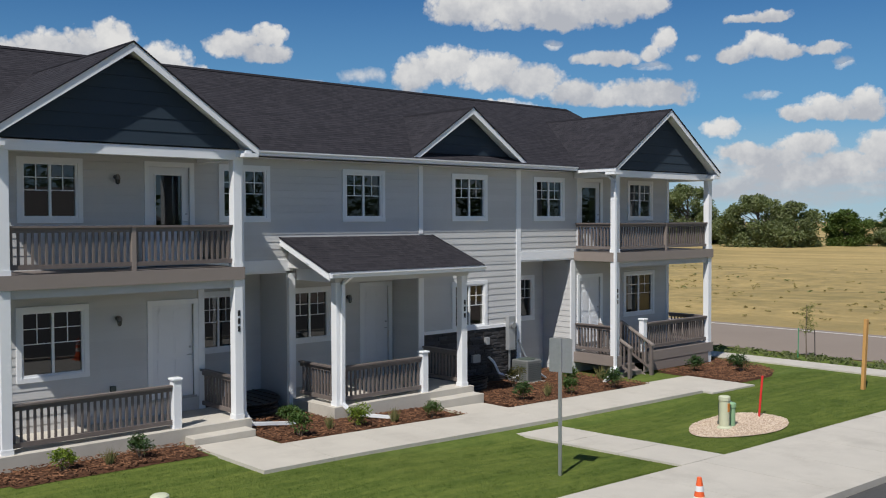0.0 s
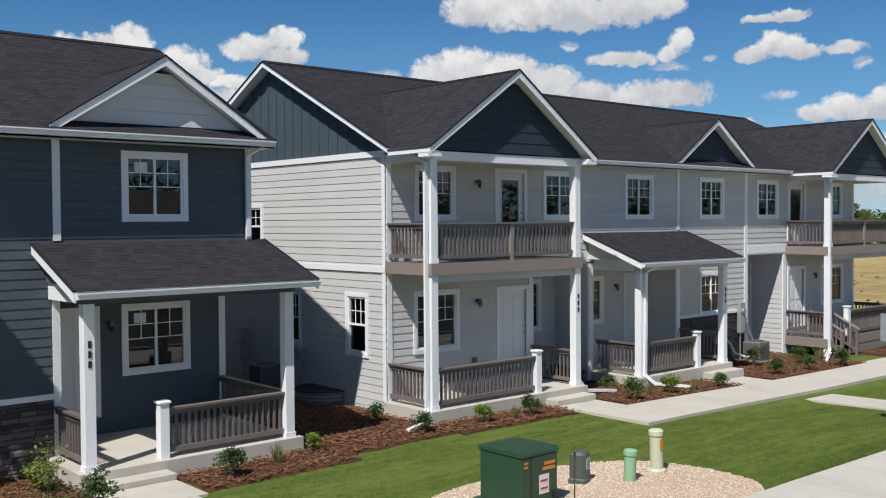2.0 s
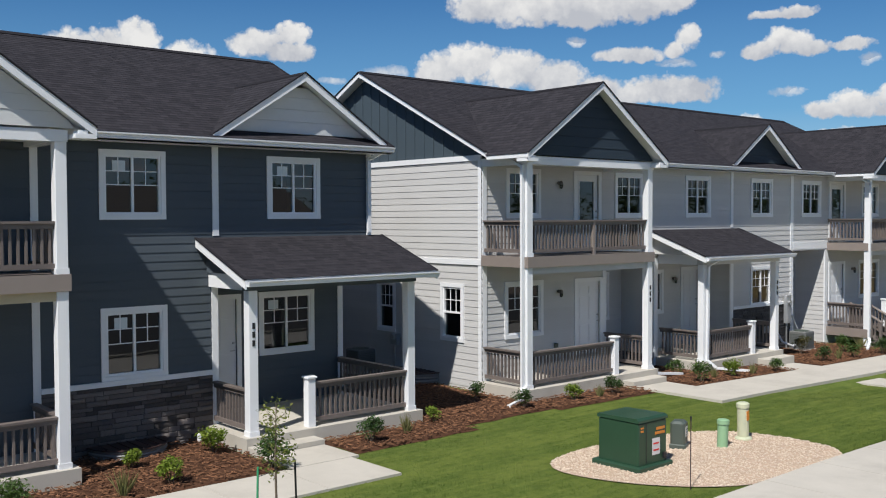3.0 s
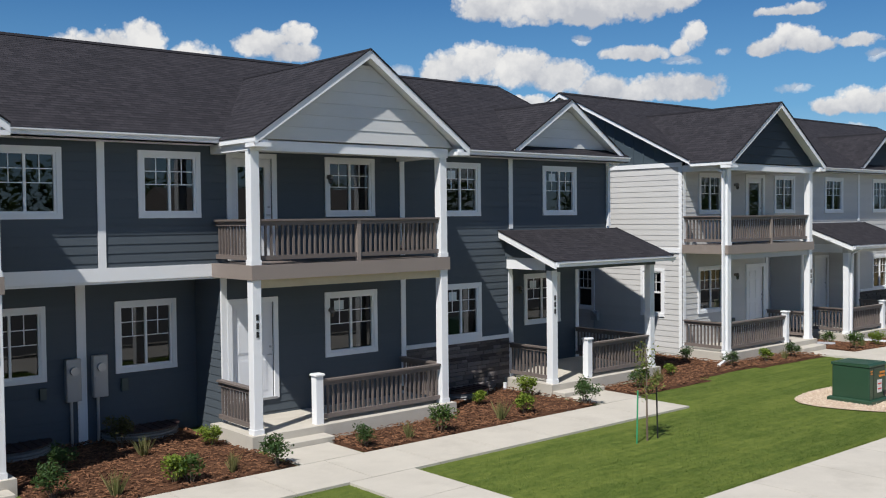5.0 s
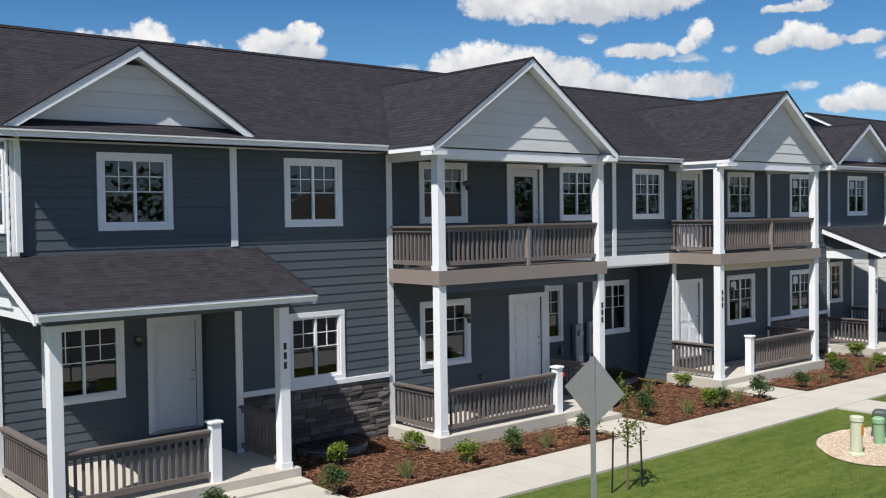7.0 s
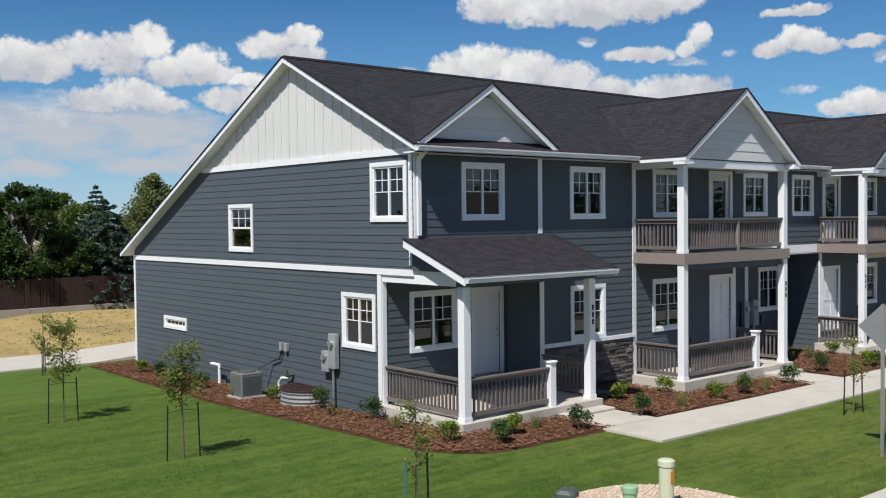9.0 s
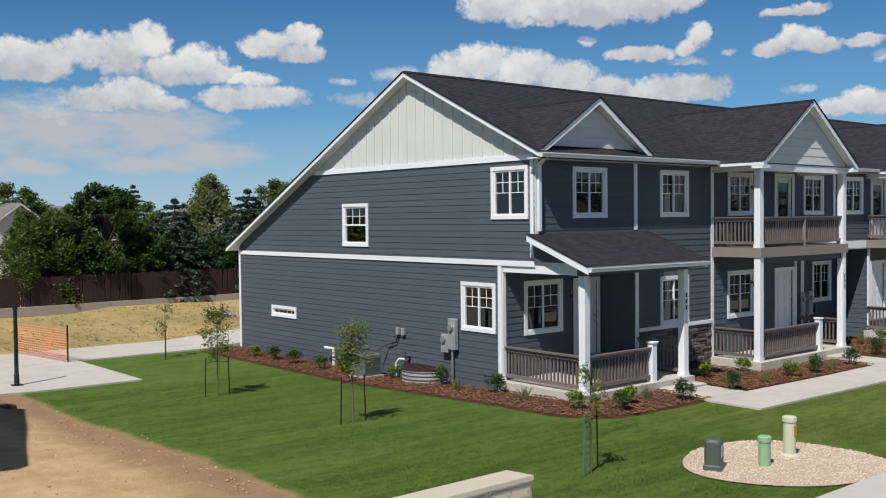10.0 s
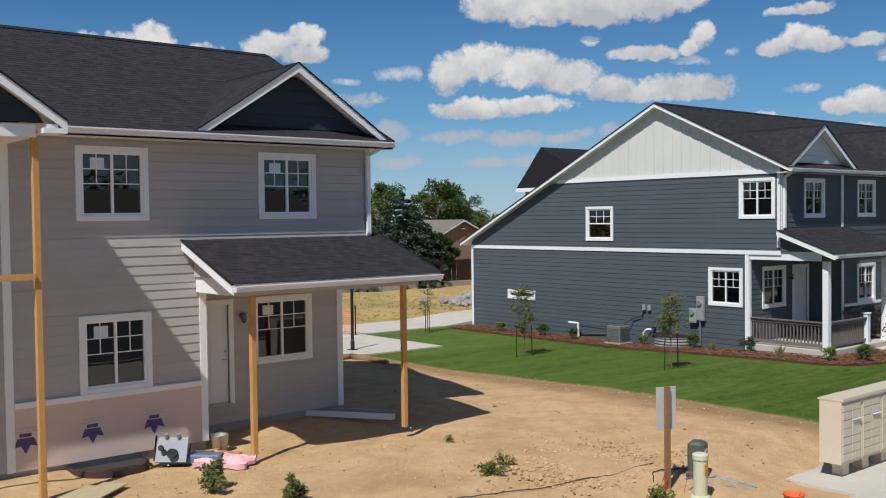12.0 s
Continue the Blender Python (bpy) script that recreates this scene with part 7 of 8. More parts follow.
pipe_run([(47.35, -0.12, 0.62), (47.5, -0.2, 0.45), (47.55, -0.35, 0.15), (48.0, -0.5, -0.02), (48.3, -0.5, 0.05)], 0.035, M_VINYL, "flexible_conduit", "pale flexible conduit looping to the condenser")
pipe_run([(25.3, -0.35, -0.1), (25.3, -0.35, 0.22)], 0.05, M_VINYL, "drain_stub", "short white drain stub by the porch")


def mop_bucket():
    """A red-handled scraper and dark tub left on the porch by the steps."""
    root = tagged(empty("hand_cart", (11.45, -1.2, 0.29)), "small dark hand cart with a red seat on the porch", "cart")
    part("seat", bevelled(-0.17, -0.13, 0.72, 0.17, 0.13, 0.80, 0.02), M_RED, root)
    for sx in (-0.12, 0.12):
        for sy in (-0.09, 0.09):
            part("leg", MB().rod((sx, sy, 0.08), (sx * 0.9, sy * 0.9, 0.73), 0.014, 6), M_BLACK, root)
    part("tray", MB().box(-0.15, -0.11, 0.25, 0.15, 0.11, 0.29), M_BLACK, root)
    for sx in (-0.12, 0.12):
        part("wheel", MB().rod((sx - 0.015, 0.09, 0.07), (sx + 0.015, 0.09, 0.07), 0.07, 14), M_BLACK, root)


mop_bucket()

stk = tagged(empty("marker_stake", (29.9, -8.85, ground_z(29.9, -8.85))), "thin dark red marker rod at the pavement edge", "stake")
part("rod", MB().rod((0, 0, -0.2), (0.01, 0, 1.15), 0.010, 6), M_WELL, stk)
part("tip", MB().rod((0.01, 0, 1.15), (0.01, 0, 1.22), 0.014, 6), M_BLACK, stk)

# ---- background: rear fence, trees, far houses, field ----
M_FENCE = material("dark_red_brown_fence_stain", (0.026, 0.011, 0.009), 0.75, var=0.3, scale=3, fine=30, bump=0.4)
M_LOWWALL = material("rough_grey_concrete_wall", (0.34, 0.30, 0.26), 0.9, var=0.18, scale=1.2, fine=30, bump=0.4)
M_LEAF_TREE = island_material("tree_leaves", (0.050, 0.088, 0.018), (0.135, 0.185, 0.046), 0.6, 0.3, 0.4)
M_LEAF_DEEP = island_material("deep_green_foliage", (0.020, 0.046, 0.014), (0.055, 0.098, 0.026), 0.7, 0.2, 0.2)
M_LEAF_OLIVE = island_material("olive_foliage", (0.130, 0.155, 0.060), (0.265, 0.285, 0.125), 0.6, 0.3, 0.5)
M_FAR_ROOF = material("far_roof_shingles", (0.17, 0.15, 0.135), 0.9, var=0.15, scale=1, fine=12, bump=0.3)
M_FAR_BRICK = material("brown_brick_wall", (0.26, 0.165, 0.12), 0.9, var=0.15, scale=2, fine=14, bump=0.3)
M_FAR_PALE = material("pale_house_paint", (0.62, 0.61, 0.58), 0.7, var=0.06, bump=0.1)
M_NET = material("orange_plastic_netting", (0.78, 0.26, 0.13), 0.6, var=0.1, bump=0.0)
M_ROCK = material("grey_field_rock", (0.30, 0.29, 0.28), 0.9, var=0.25, scale=3, fine=20, bump=0.8)
M_STRAW_ROLL = material("brown_straw_roll", (0.24, 0.14, 0.07), 0.95, var=0.3, scale=8, fine=60, bump=0.9)


def rear_fence():
    rng = random.Random(5)
    y = 33.2
    f = tagged(empty("fence"), "dark red-brown board fence on a low concrete wall", "fence")
    x = -34.0
    while x < 44:
        w = MB().box(x, y - 0.15, -0.5, x + 5.97, y + 0.15, 0.34 + 0.03 * math.sin(x))
        part("low_wall", w, M_LOWWALL, f)
        x += 6.0
    mb = MB()
    x = -34.0
    while x < 44:
        h = 1.84 + rng.uniform(-0.025, 0.025)
        mb.prism([(x, y + 0.05, 0.38), (x + 0.135, y + 0.05, 0.38), (x + 0.135, y + 0.05, h - 0.03), (x + 0.105, y + 0.05, h), (x + 0.03, y + 0.05, h), (x, y + 0.05, h - 0.03)], (0, 0.02, 0))
        x += 0.142 + (0.03 if rng.random() < 0.08 else 0)
    part("fence_boarding", mb, M_FENCE, f, fix=False, kind="stuff")
    for z in (0.6, 1.58):
        part("rail", MB().box(-34, y + 0.075, z, 44, y + 0.115, z + 0.09), M_FENCE, f)
    for i in range(27):
        part("post", MB().box(-34 + 3 * i, y + 0.12, 0.3, -33.91 + 3 * i, y + 0.21, 1.8), M_FENCE, f)


rear_fence()


def tree(x, y, h, r, mat, label, seed, kind="round", n=5200, leaf=0.12, base=None, skirt=0.18):
    """Tapered trunk with forking limbs and a ragged crown of leaf clumps."""
    rng = random.Random(seed)
    root = tagged(empty("tree", (x, y, (ground_z(x, y) if base is None else base) - 0.05)), label, "tree")
    tr, lv = MB(), MB()
    tr.rod((0, 0, -0.2), (0.02 * h, 0, h * 0.45), 0.028 * h, 8, 0.018 * h).rod((0.02 * h, 0, h * 0.45), (0, 0, h * 0.9), 0.018 * h, 7, 0.004 * h)
    if kind == "round":
        clumps = 54
        n = int(n * 1.9)
        for i in range(clumps):
            z = skirt + (1 - skirt) * (i + rng.random()) / clumps
            t = (z - skirt) / (1 - skirt)
            prof = math.sin(math.pi * min(1, 0.12 + 0.86 * t)) ** 0.55
            a = rng.uniform(0, 6.28)
            d = r * prof * rng.uniform(0.45, 1.0)
            rad = r * rng.uniform(0.24, 0.40) * (1 - 0.35 * t)
            e = Vector((math.cos(a) * d, math.sin(a) * d, h * z * 0.97 - rad * 0.4))
            tr.rod((0.015 * h, 0, h * z * 0.6), e, 0.007 * h, 5, 0.002 * h)
            leaves(lv, rng, e, rad, n // clumps, leaf, 0.85, shell=0.35)
    elif kind == "column":
        for i in range(60):
            z = 0.04 + 0.95 * (i + rng.random()) / 60
            prof = min(1, (1.03 - z) * 2.6) ** 0.6
            a = rng.uniform(0, 6.28)
            d = r * prof * rng.uniform(0.5, 0.85)
            e = Vector((math.cos(a) * d, math.sin(a) * d, h * z))
            tr.rod((0, 0, h * z * 0.8), e, 0.005 * h, 4, 0.002 * h)
            leaves(lv, rng, e, r * rng.uniform(0.30, 0.44) * (0.5 + 0.5 * prof), n // 30, leaf, 1.2, 0.5, 0.3)
    else:
        tiers = 17
        for j in range(tiers):
            t = j / (tiers - 1)
            z = h * (0.06 + 0.91 * t)
            rr = r * (1 - t ** 2.0) ** 0.75 * 0.95 + 0.12
            k = max(4, int(13 * (1 - t) + 4))
            for i in range(k):
                a = 6.283 * (i + rng.uniform(-0.3, 0.3)) / k + j
                l = rr * rng.uniform(0.75, 1.12)
                e = Vector((math.cos(a) * l, math.sin(a) * l, z - 0.12 * l + rng.uniform(-0.1, 0.15)))
                tr.rod((0, 0, z), e, 0.03, 4, 0.008)
                for s in (0.35, 0.6, 0.8, 0.98):
                    c = Vector((e.x * s, e.y * s, z + (e.z - z) * s * s))
                    leaves(lv, rng, c, 0.16 + 0.10 * rr * 0.5, max(10, n // 400), leaf * 1.1, 0.6, 0.35, 0.1)
        leaves(lv, rng, (0, 0, h * 0.97), 0.16, 40, leaf * 0.7, 2.0, 0.2, 0.1)
    part("trunk", tr, M_BARK, root)
    part("crown", lv, mat, root, fix=False)
    return root


tree(-1.8, 34.4, 5.2, 1.45, M_LEAF_TREE, "dense green columnar tree behind the fence", 23, "column", 7000, 0.10)
tree(-0.4, 34.5, 5.3, 1.4, M_LEAF_TREE, "dense green columnar tree behind the fence", 24, "column", 7000, 0.10)
tree(2.7, 35.6, 6.7, 2.6, M_LEAF_DEEP, "broad leafy dark green tree behind the fence", 25, "round", 15000, 0.12, skirt=0.14)
tree(6.5, 34.9, 5.9, 2.3, M_LEAF_BLUE, "blue-green spruce behind the fence", 26, "spruce", 13000, 0.11)
tree(12.8, 43.0, 7.5, 2.0, M_LEAF_OLIVE, "tall pointed olive-green tree behind the fence", 27, "column", 8000, 0.13)
tree(11.3, 35.1, 6.5, 2.8, M_LEAF_BLUE, "broad blue-green spruce behind the fence", 28, "spruce", 13500, 0.12)
tree(20.3, 45.0, 5.0, 2.6, M_LEAF_BLUE, "blue-green spruce behind the fence", 29, "spruce", 5000, 0.13)
tree(8.9, 34.6, 3.6, 1.3, M_LEAF_DEEP, "dense bush-like tree leaning over the fence", 30, "round", 4500, 0.11, skirt=0.42)
tree(0.9, 34.6, 4.2, 1.8, M_LEAF_DEEP, "dense bush-like tree leaning over the fence", 31, "round", 4500, 0.11, skirt=0.42)
tree(-2.6, 41.0, 3.8, 1.2, M_LEAF_MID, "small green tree behind the fence", 33, "round", 2500, 0.10, skirt=0.05)
tree(6.0, 63.0, 7.8, 3.3, M_LEAF_TREE, "round green tree behind a roof", 34, "round", 5000, 0.17)
tree(28.5, 60.0, 8.5, 3.4, M_LEAF_TREE, "round green tree among far houses", 35, "round", 5000, 0.17)
tree(37.5, 63.0, 9.0, 4.0, M_LEAF_TREE, "round green tree among far houses", 36, "round", 6000, 0.18)
tree(42.5, 66.0, 8.8, 4.0, M_LEAF_TREE, "round green tree among far houses", 37, "round", 6000, 0.18)
tree(14.0, 66.0, 7.4, 3.4, M_LEAF_TREE, "round green tree among far houses", 38, "round", 4000, 0.18)
tree(24.5, 84.0, 8.6, 2.4, M_LEAF_BLUE, "tall narrow spruce among far houses", 39, "spruce", 4000, 0.18)

tree(9.2, 45.5, 6.0, 2.8, M_LEAF_TREE, "broad leafy green tree behind the fence", 52, "round", 6000, 0.13, skirt=0.05)
tree(13.9, 34.6, 3.8, 1.4, M_LEAF_DEEP, "dense bush-like tree leaning over the fence", 54, "round", 4500, 0.11, skirt=0.42)
tree(6.6, 34.6, 2.7, 1.2, M_LEAF_DEEP, "dense bush-like tree leaning over the fence", 56, "round", 4500, 0.11, skirt=0.5)
tree(11.2, 34.6, 2.7, 1.3, M_LEAF_DEEP, "dense bush-like tree leaning over the fence", 57, "round", 4500, 0.11, skirt=0.5)
tree(4.6, 34.6, 4.2, 1.6, M_LEAF_DEEP, "dense bush-like tree leaning over the fence", 55, "round", 4500, 0.11, skirt=0.42)


def hip_house(x0, x1, y0, y1, eave, top, roof, wallm, label, gable_front=None, cut=None, ridge_y=None):
    """A low house under a hipped roof, with a gabled front wing if asked."""
    b = tagged(empty("house", (0, 0, 0)), label, "house")
    part("wall", MB().box(x0 + 0.4, y0 + 0.4, -0.5, x1 - 0.4, y1 - 0.4, eave), wallm, b)
    run = cut if cut is not None else (y1 - y0) / 2
    ym = ridge_y or (y0 + y1) / 2
    A, B, C, D = (x0, y0, eave), (x1, y0, eave), (x1, y1, eave), (x0, y1, eave)
    E, F = (x0 + run, ym, top), (x1 - run, ym, top)
    mb = MB()
    for pts in ((A, B, F, E), (C, D, E, F), (D, A, E), (B, C, F)):
        mb.face(pts)
    mb.face((D, C, B, A))
    part("roof", mb, roof, b)
    fa = MB().box(x0 - 0.02, y0 - 0.04, eave - 0.22, x1 + 0.02, y0 - 0.005, eave + 0.01)
    part("fascia", fa, M_WHITE, b)
    part("fascia", MB().box(x0 - 0.04, y0, eave - 0.22, x0 - 0.005, y1, eave + 0.01), M_WHITE, b)
    part("fascia", MB().box(x1 + 0.005, y0, eave - 0.22, x1 + 0.04, y1, eave + 0.01), M_WHITE, b)
    if gable_front:
        gx, half, gy, gz, rise = gable_front
        part("front_wing", MB().prism([(gx - half, gy, -0.5), (gx + half, gy, -0.5), (gx + half, gy, gz), (gx, gy, gz + rise), (gx - half, gy, gz)], (0, y0 + 2 - gy, 0)), wallm, b)
        for s in (-1, 1):
            e = half + 0.35
            sl = rise / half
            p = [(gx, gy - 0.3, gz + rise + 0.05), (gx + s * e, gy - 0.3, gz + rise + 0.05 - sl * e), (gx + s * e, gy - 0.3, gz + rise + 0.2 - sl * e), (gx, gy - 0.3, gz + rise + 0.2)]
            part("wing_roof", MB().prism(p, (0, y0 + 4 - gy, 0)), roof, b)
            p = [(q[0], gy - 0.34, q[2] - 0.03) for q in p]
            part("rake_board", MB().prism(p, (0, 0.035, 0)), M_FAR_PALE, b)
        part("gable_vent", MB().lathe([(0.28, 0), (0.28, 0.04)], (gx, gy - 0.02, gz + rise * 0.35), 12), M_FAR_PALE, b)
    return b


def far_window(b, x, y, z, w, h):
    o = part("window", MB().box(x, y - 0.03, z, x + w, y + 0.01, z + h), M_FAR_PALE, b)
    part("pane", MB().box(x + 0.06, y - 0.05, z + 0.06, x + w - 0.06, y - 0.032, z + h - 0.06), M_BLACK, o)


hs = hip_house(-15.0, 0.0, 44.0, 54.0, 2.9, 5.4, M_FAR_ROOF, M_FAR_PALE, "single-storey white house with a grey hipped roof", cut=1.0)
for u in (-8.0, -2.0):
    far_window(hs, u, 44.4, 1.0, 0.9, 1.4)
for u, v in ((-3.0, 47.0), (-4.2, 47.6)):
    part("roof_vent", MB().rod((u, v, 4.2), (u, v, 5.2), 0.09, 8), M_FAR_ROOF, hs)
hs = hip_house(27.0, 46.0, 50.5, 60.0, 2.2, 3.6, M_FAR_ROOF, M_FAR_BRICK, "brown brick house with a front gable and grey roof", (28.3, 2.2, 48.4, 3.35, 1.0))
far_window(hs, 36.0, 50.9, 1.0, 1.4, 1.3)
hip_house(3.2, 15.0, 60.0, 69.0, 3.2, 5.9, M_FAR_ROOF, M_FAR_PALE, "far pale house with a gable and grey roof", (5.0, 1.5, 58.0, 4.7, 1.15))
hip_house(20.0, 33.0, 66.0, 76.0, 3.6, 6.3, M_FAR_ROOF, M_FAR_PALE, "far beige house with a low hipped roof")
for a in (-52.0, -6.0, 41.0):
    hip_house(a, a + 21.0, -62.0, -50.0, 4.6, 7.2, M_FAR_ROOF, M_FAR_PALE, "pale two-storey house across the street", cut=0.0)
hs = hip_house(14.3, 44.0, 20.0, 27.1, 6.5, 9.0, M_ROOF, M_GREY, "two-storey townhouse row across the rear lane", cut=0.0, ridge_y=24.9)
for k in range(6):
    far_window(hs, 16.0 + 4.6 * k, 20.4, 4.4, 1.3, 1.3)
    o = part("garage_door", MB().box(15.4 + 4.6 * k, 20.36, -0.1, 18.0 + 4.6 * k, 20.398, 2.2), M_DOOR, hs)


def rocks():
    rng = random.Random(8)
    for i in range(26):
        x, y = rng.uniform(4.0, 9.6), rng.uniform(21.3, 24.0) if i > 12 else rng.uniform(21.0, 22.0)
        if x > 7.9 and y > 20.6:
            x -= 2.4
        s = rng.uniform(0.22, 0.52)
        bm = bmesh.new()
        bmesh.ops.create_icosphere(bm, subdivisions=2, radius=s)
        for v in bm.verts:
            n = v.co.normalized()
            v.co *= 0.8 + 0.3 * math.sin(n.x * 3 + i) * math.cos(n.y * 4 + i * 2) + rng.uniform(-0.05, 0.05)
            v.co.z *= 0.75
        me = bpy.data.meshes.new("rock")
        bm.to_mesh(me)
        bm.free()
        me.materials.append(M_ROCK)
        o = tagged(new("rock", me), "rough grey landscaping rock in a pile", "rock", "rock pile")
        o.location = (x, y, ground_z(x, y) + s * 0.35 + (0.25 if 9 < i < 14 else 0))


rocks()


def orange_fence():
    f = tagged(empty("barrier_fence"), "orange plastic mesh barrier on thin steel posts", "fence")
    a, c = Vector((-6.4, 15.45, -0.06)), Vector((-6.95, 19.1, -0.06))
    n = 24
    d = (c - a) / n
    mb = MB()
    for i in range(n + 1):
        p = a + d * i
        mb.box(p.x - 0.003, p.y - 0.009, p.z + 0.04, p.x + 0.003, p.y + 0.009, p.z + 1.06)
    for j in range(13):
        z = 0.05 + j * 0.082
        mb.prism([(a.x - 0.004, a.y, a.z + z), (a.x + 0.004, a.y, a.z + z), (a.x + 0.004, a.y, a.z + z + 0.020), (a.x - 0.004, a.y, a.z + z + 0.020)], (c.x - a.x, c.y - a.y, 0))
    part("netting", mb, M_NET, f, fix=False)
    for k in (0, 1):
        p = a.lerp(c, k)
        part("post", MB().box(p.x + 0.02, p.y - 0.02, p.z - 0.3, p.x + 0.06, p.y + 0.02, p.z + 1.22), M_DARK, f)


orange_fence()


def lane_pole():
    p = tagged(empty("pole", (-9.1, 11.7, ground_z(-9.1, 11.7))), "slim black steel pole beside the rear lane", "pole")
    part("shaft", MB().lathe([(0.075, 0.06), (0.075, 0.35), (0.06, 0.38), (0.055, 2.2)], n=12), M_BLACK, p)
    part("base_plate", MB().box(-0.14, -0.14, -0.05, 0.14, 0.14, 0.06), M_BLACK, p)
    part("cap", MB().lathe([(0.055, 2.19), (0.075, 2.21), (0.075, 2.31), (0.0, 2.33)], n=12), M_BLACK, p)


lane_pole()


def straw_roll(pts):
    w = MB()
    for a, c in zip(pts, pts[1:]):
        w.rod((*a, ground_z(*a) + 0.07), (*c, ground_z(*c) + 0.07), 0.11, 9)
    o = part("erosion_roll", w, M_STRAW_ROLL, None, smooth=True)
    tagged(o, "brown straw erosion roll lying on the bare earth", "erosion roll")


straw_roll([(-14.5, 8.25), (-13.5, 8.35), (-12.3, 8.7), (-10.9, 10.1), (-10.3, 10.0), (-10.4, 8.8), (-10.3, 8.0)])

# ---- the open field across the road ----
M_LEAF_FIELD = island_material("pale_field_foliage", (0.155, 0.185, 0.085), (0.285, 0.310, 0.160), 0.7, 0.2, 0.5)
tree(184, 70.0, 9.6, 6.6, M_LEAF_FIELD, "large spreading tree alone in the field", 41, "round", 11000, 0.30, -0.6, 0.08)
tree(189, 66.0, 8.4, 5.0, M_LEAF_FIELD, "large spreading tree alone in the field", 42, "round", 7000, 0.30, -0.6, 0.06)
tree(200, 61.3, 7.0, 4.2, M_LEAF_TREE, "dark green tree in the field", 43, "round", 6500, 0.28, -0.6, 0.08)
tree(190, 88.5, 12.2, 6.4, M_LEAF_FIELD, "tall green tree in the field", 44, "round", 9000, 0.32, -0.6, 0.06)
tree(196, 83.5, 5.0, 3.2, M_LEAF_FIELD, "low grey-green bush in the field", 45, "round", 4000, 0.28, -0.6, 0.0)
tree(203, 55.5, 3.4, 3.4, M_LEAF_FIELD, "low grey-green bush in the field", 46, "round", 4000, 0.28, -0.6, 0.0)
tree(208, 50.5, 3.6, 4.0, M_LEAF_FIELD, "low grey-green bush in the field", 47, "round", 4000, 0.28, -0.6, 0.0)
tree(194, 66.5, 3.4, 3.0, M_LEAF_FIELD, "low grey-green bush in the field", 48, "round", 3000, 0.28, -0.6, 0.0)


def far_woods():
    rng = random.Random(4)
    lv = MB()
    for i in range(190):
        y = -160 + i * 3.4
        x = 400 + rng.uniform(-25, 25)
        h = rng.uniform(4.0, 8.5)
        for j in range(5):
            leaves(lv, rng, (x + rng.uniform(-3, 3), y + rng.uniform(-3, 3), h * rng.uniform(0.15, 0.8)), h * 0.38, 34, 0.8, 0.8, shell=0.3)
    o = part("far_woods", lv, M_LEAF_DEEP, None, fix=False)
    tagged(o, "line of distant trees beyond the field", "woods", kind="stuff")
    lv = MB()
    for i in range(150):
        x = 70 + i * 4.5 - 330
        y = 118 + rng.uniform(-8, 8) + max(0, x - 60) * 0.6
        h = rng.uniform(3.5, 7.0)
        for j in range(5):
            leaves(lv, rng, (x + rng.uniform(-2.5, 2.5), y + rng.uniform(-2, 2), h * rng.uniform(0.1, 0.8)), h * 0.36, 30, 0.55, 0.8, shell=0.3)
    o = part("far_woods", lv, M_LEAF_TREE, None, fix=False)
    tagged(o, "line of trees beyond the far houses", "woods", kind="stuff")


far_woods()


def street_trees():
    """The line of trees on the other side of the street, mirrored in the windows."""
    rng = random.Random(6)
    lv = MB()
    for i in range(120):
        x, y = -150 + i * 2.9 + rng.uniform(-1, 1), -74 + rng.uniform(-4, 4)
        h = rng.uniform(8.5, 12.0)
        for j in range(6):
            leaves(lv, rng, (x + rng.uniform(-1.8, 1.8), y + rng.uniform(-2, 2), h * rng.uniform(0.1, 0.85)), h * 0.26, 40, 0.5, 0.9, shell=0.2)
    tagged(part("woods", lv, M_LEAF_DEEP, None, fix=False), "line of dark trees across the street", "woods", kind="stuff")


street_trees()


def field_weeds():
    """Clumps of dry and green weeds on the field's near side."""
    rng = random.Random(14)
    for mat, n, label in ((M_LEAF_DRY, 900, "dry yellow weeds on the field"), (M_LEAF_OLIVE, 230, "low green weeds on the field")):
        mb = MB()
        for _ in range(n):
            x = rng.uniform(70.2, 122)
            y = rng.uniform(-45, 70)
            if mat is M_LEAF_OLIVE:
                if rng.random() < 0.55:
                    x, y = rng.gauss(107, 2.5), rng.uniform(-45, 24)
                else:
                    x = rng.gauss(104, 7)
            r = rng.uniform(0.10, 0.34)
            leaves(mb, rng, (x, y, ground_z(x, y) + 0.08), r, 18, 0.09, 0.25, 0.3, 0.2)
        o = part("field_weeds", mb, mat, None, fix=False)
        tagged(o, label, "weeds", kind="stuff")
    mb = MB()
    for _ in range(900):
        x, y = rng.uniform(59.4, 61.1), rng.uniform(-14, 26)
        leaves(mb, rng, (x, y, ground_z(x, y) + 0.05), 0.12, 5, 0.09, 0.5, 0.9, 0.2)
    o = part("verge_weeds", mb, M_LEAF_OLIVE, None, fix=False)
    tagged(o, "sparse weeds on the road verge", "weeds", kind="stuff")
    mb = MB()
    for _ in range(1500):
        x, y = rng.uniform(-20, 20), rng.uniform(19.3, 32.8)
        if 8.2 < x and y > 20.8:
            continue
        leaves(mb, rng, (x, y, ground_z(x, y) + 0.03), 0.3, 10, 0.05, 0.25, 0.4, 0.1)
    o = part("dry_grass", mb, M_LEAF_DRY, None, fix=False)
    tagged(o, "dry straw-coloured grass before the fence", "grass", kind="stuff")


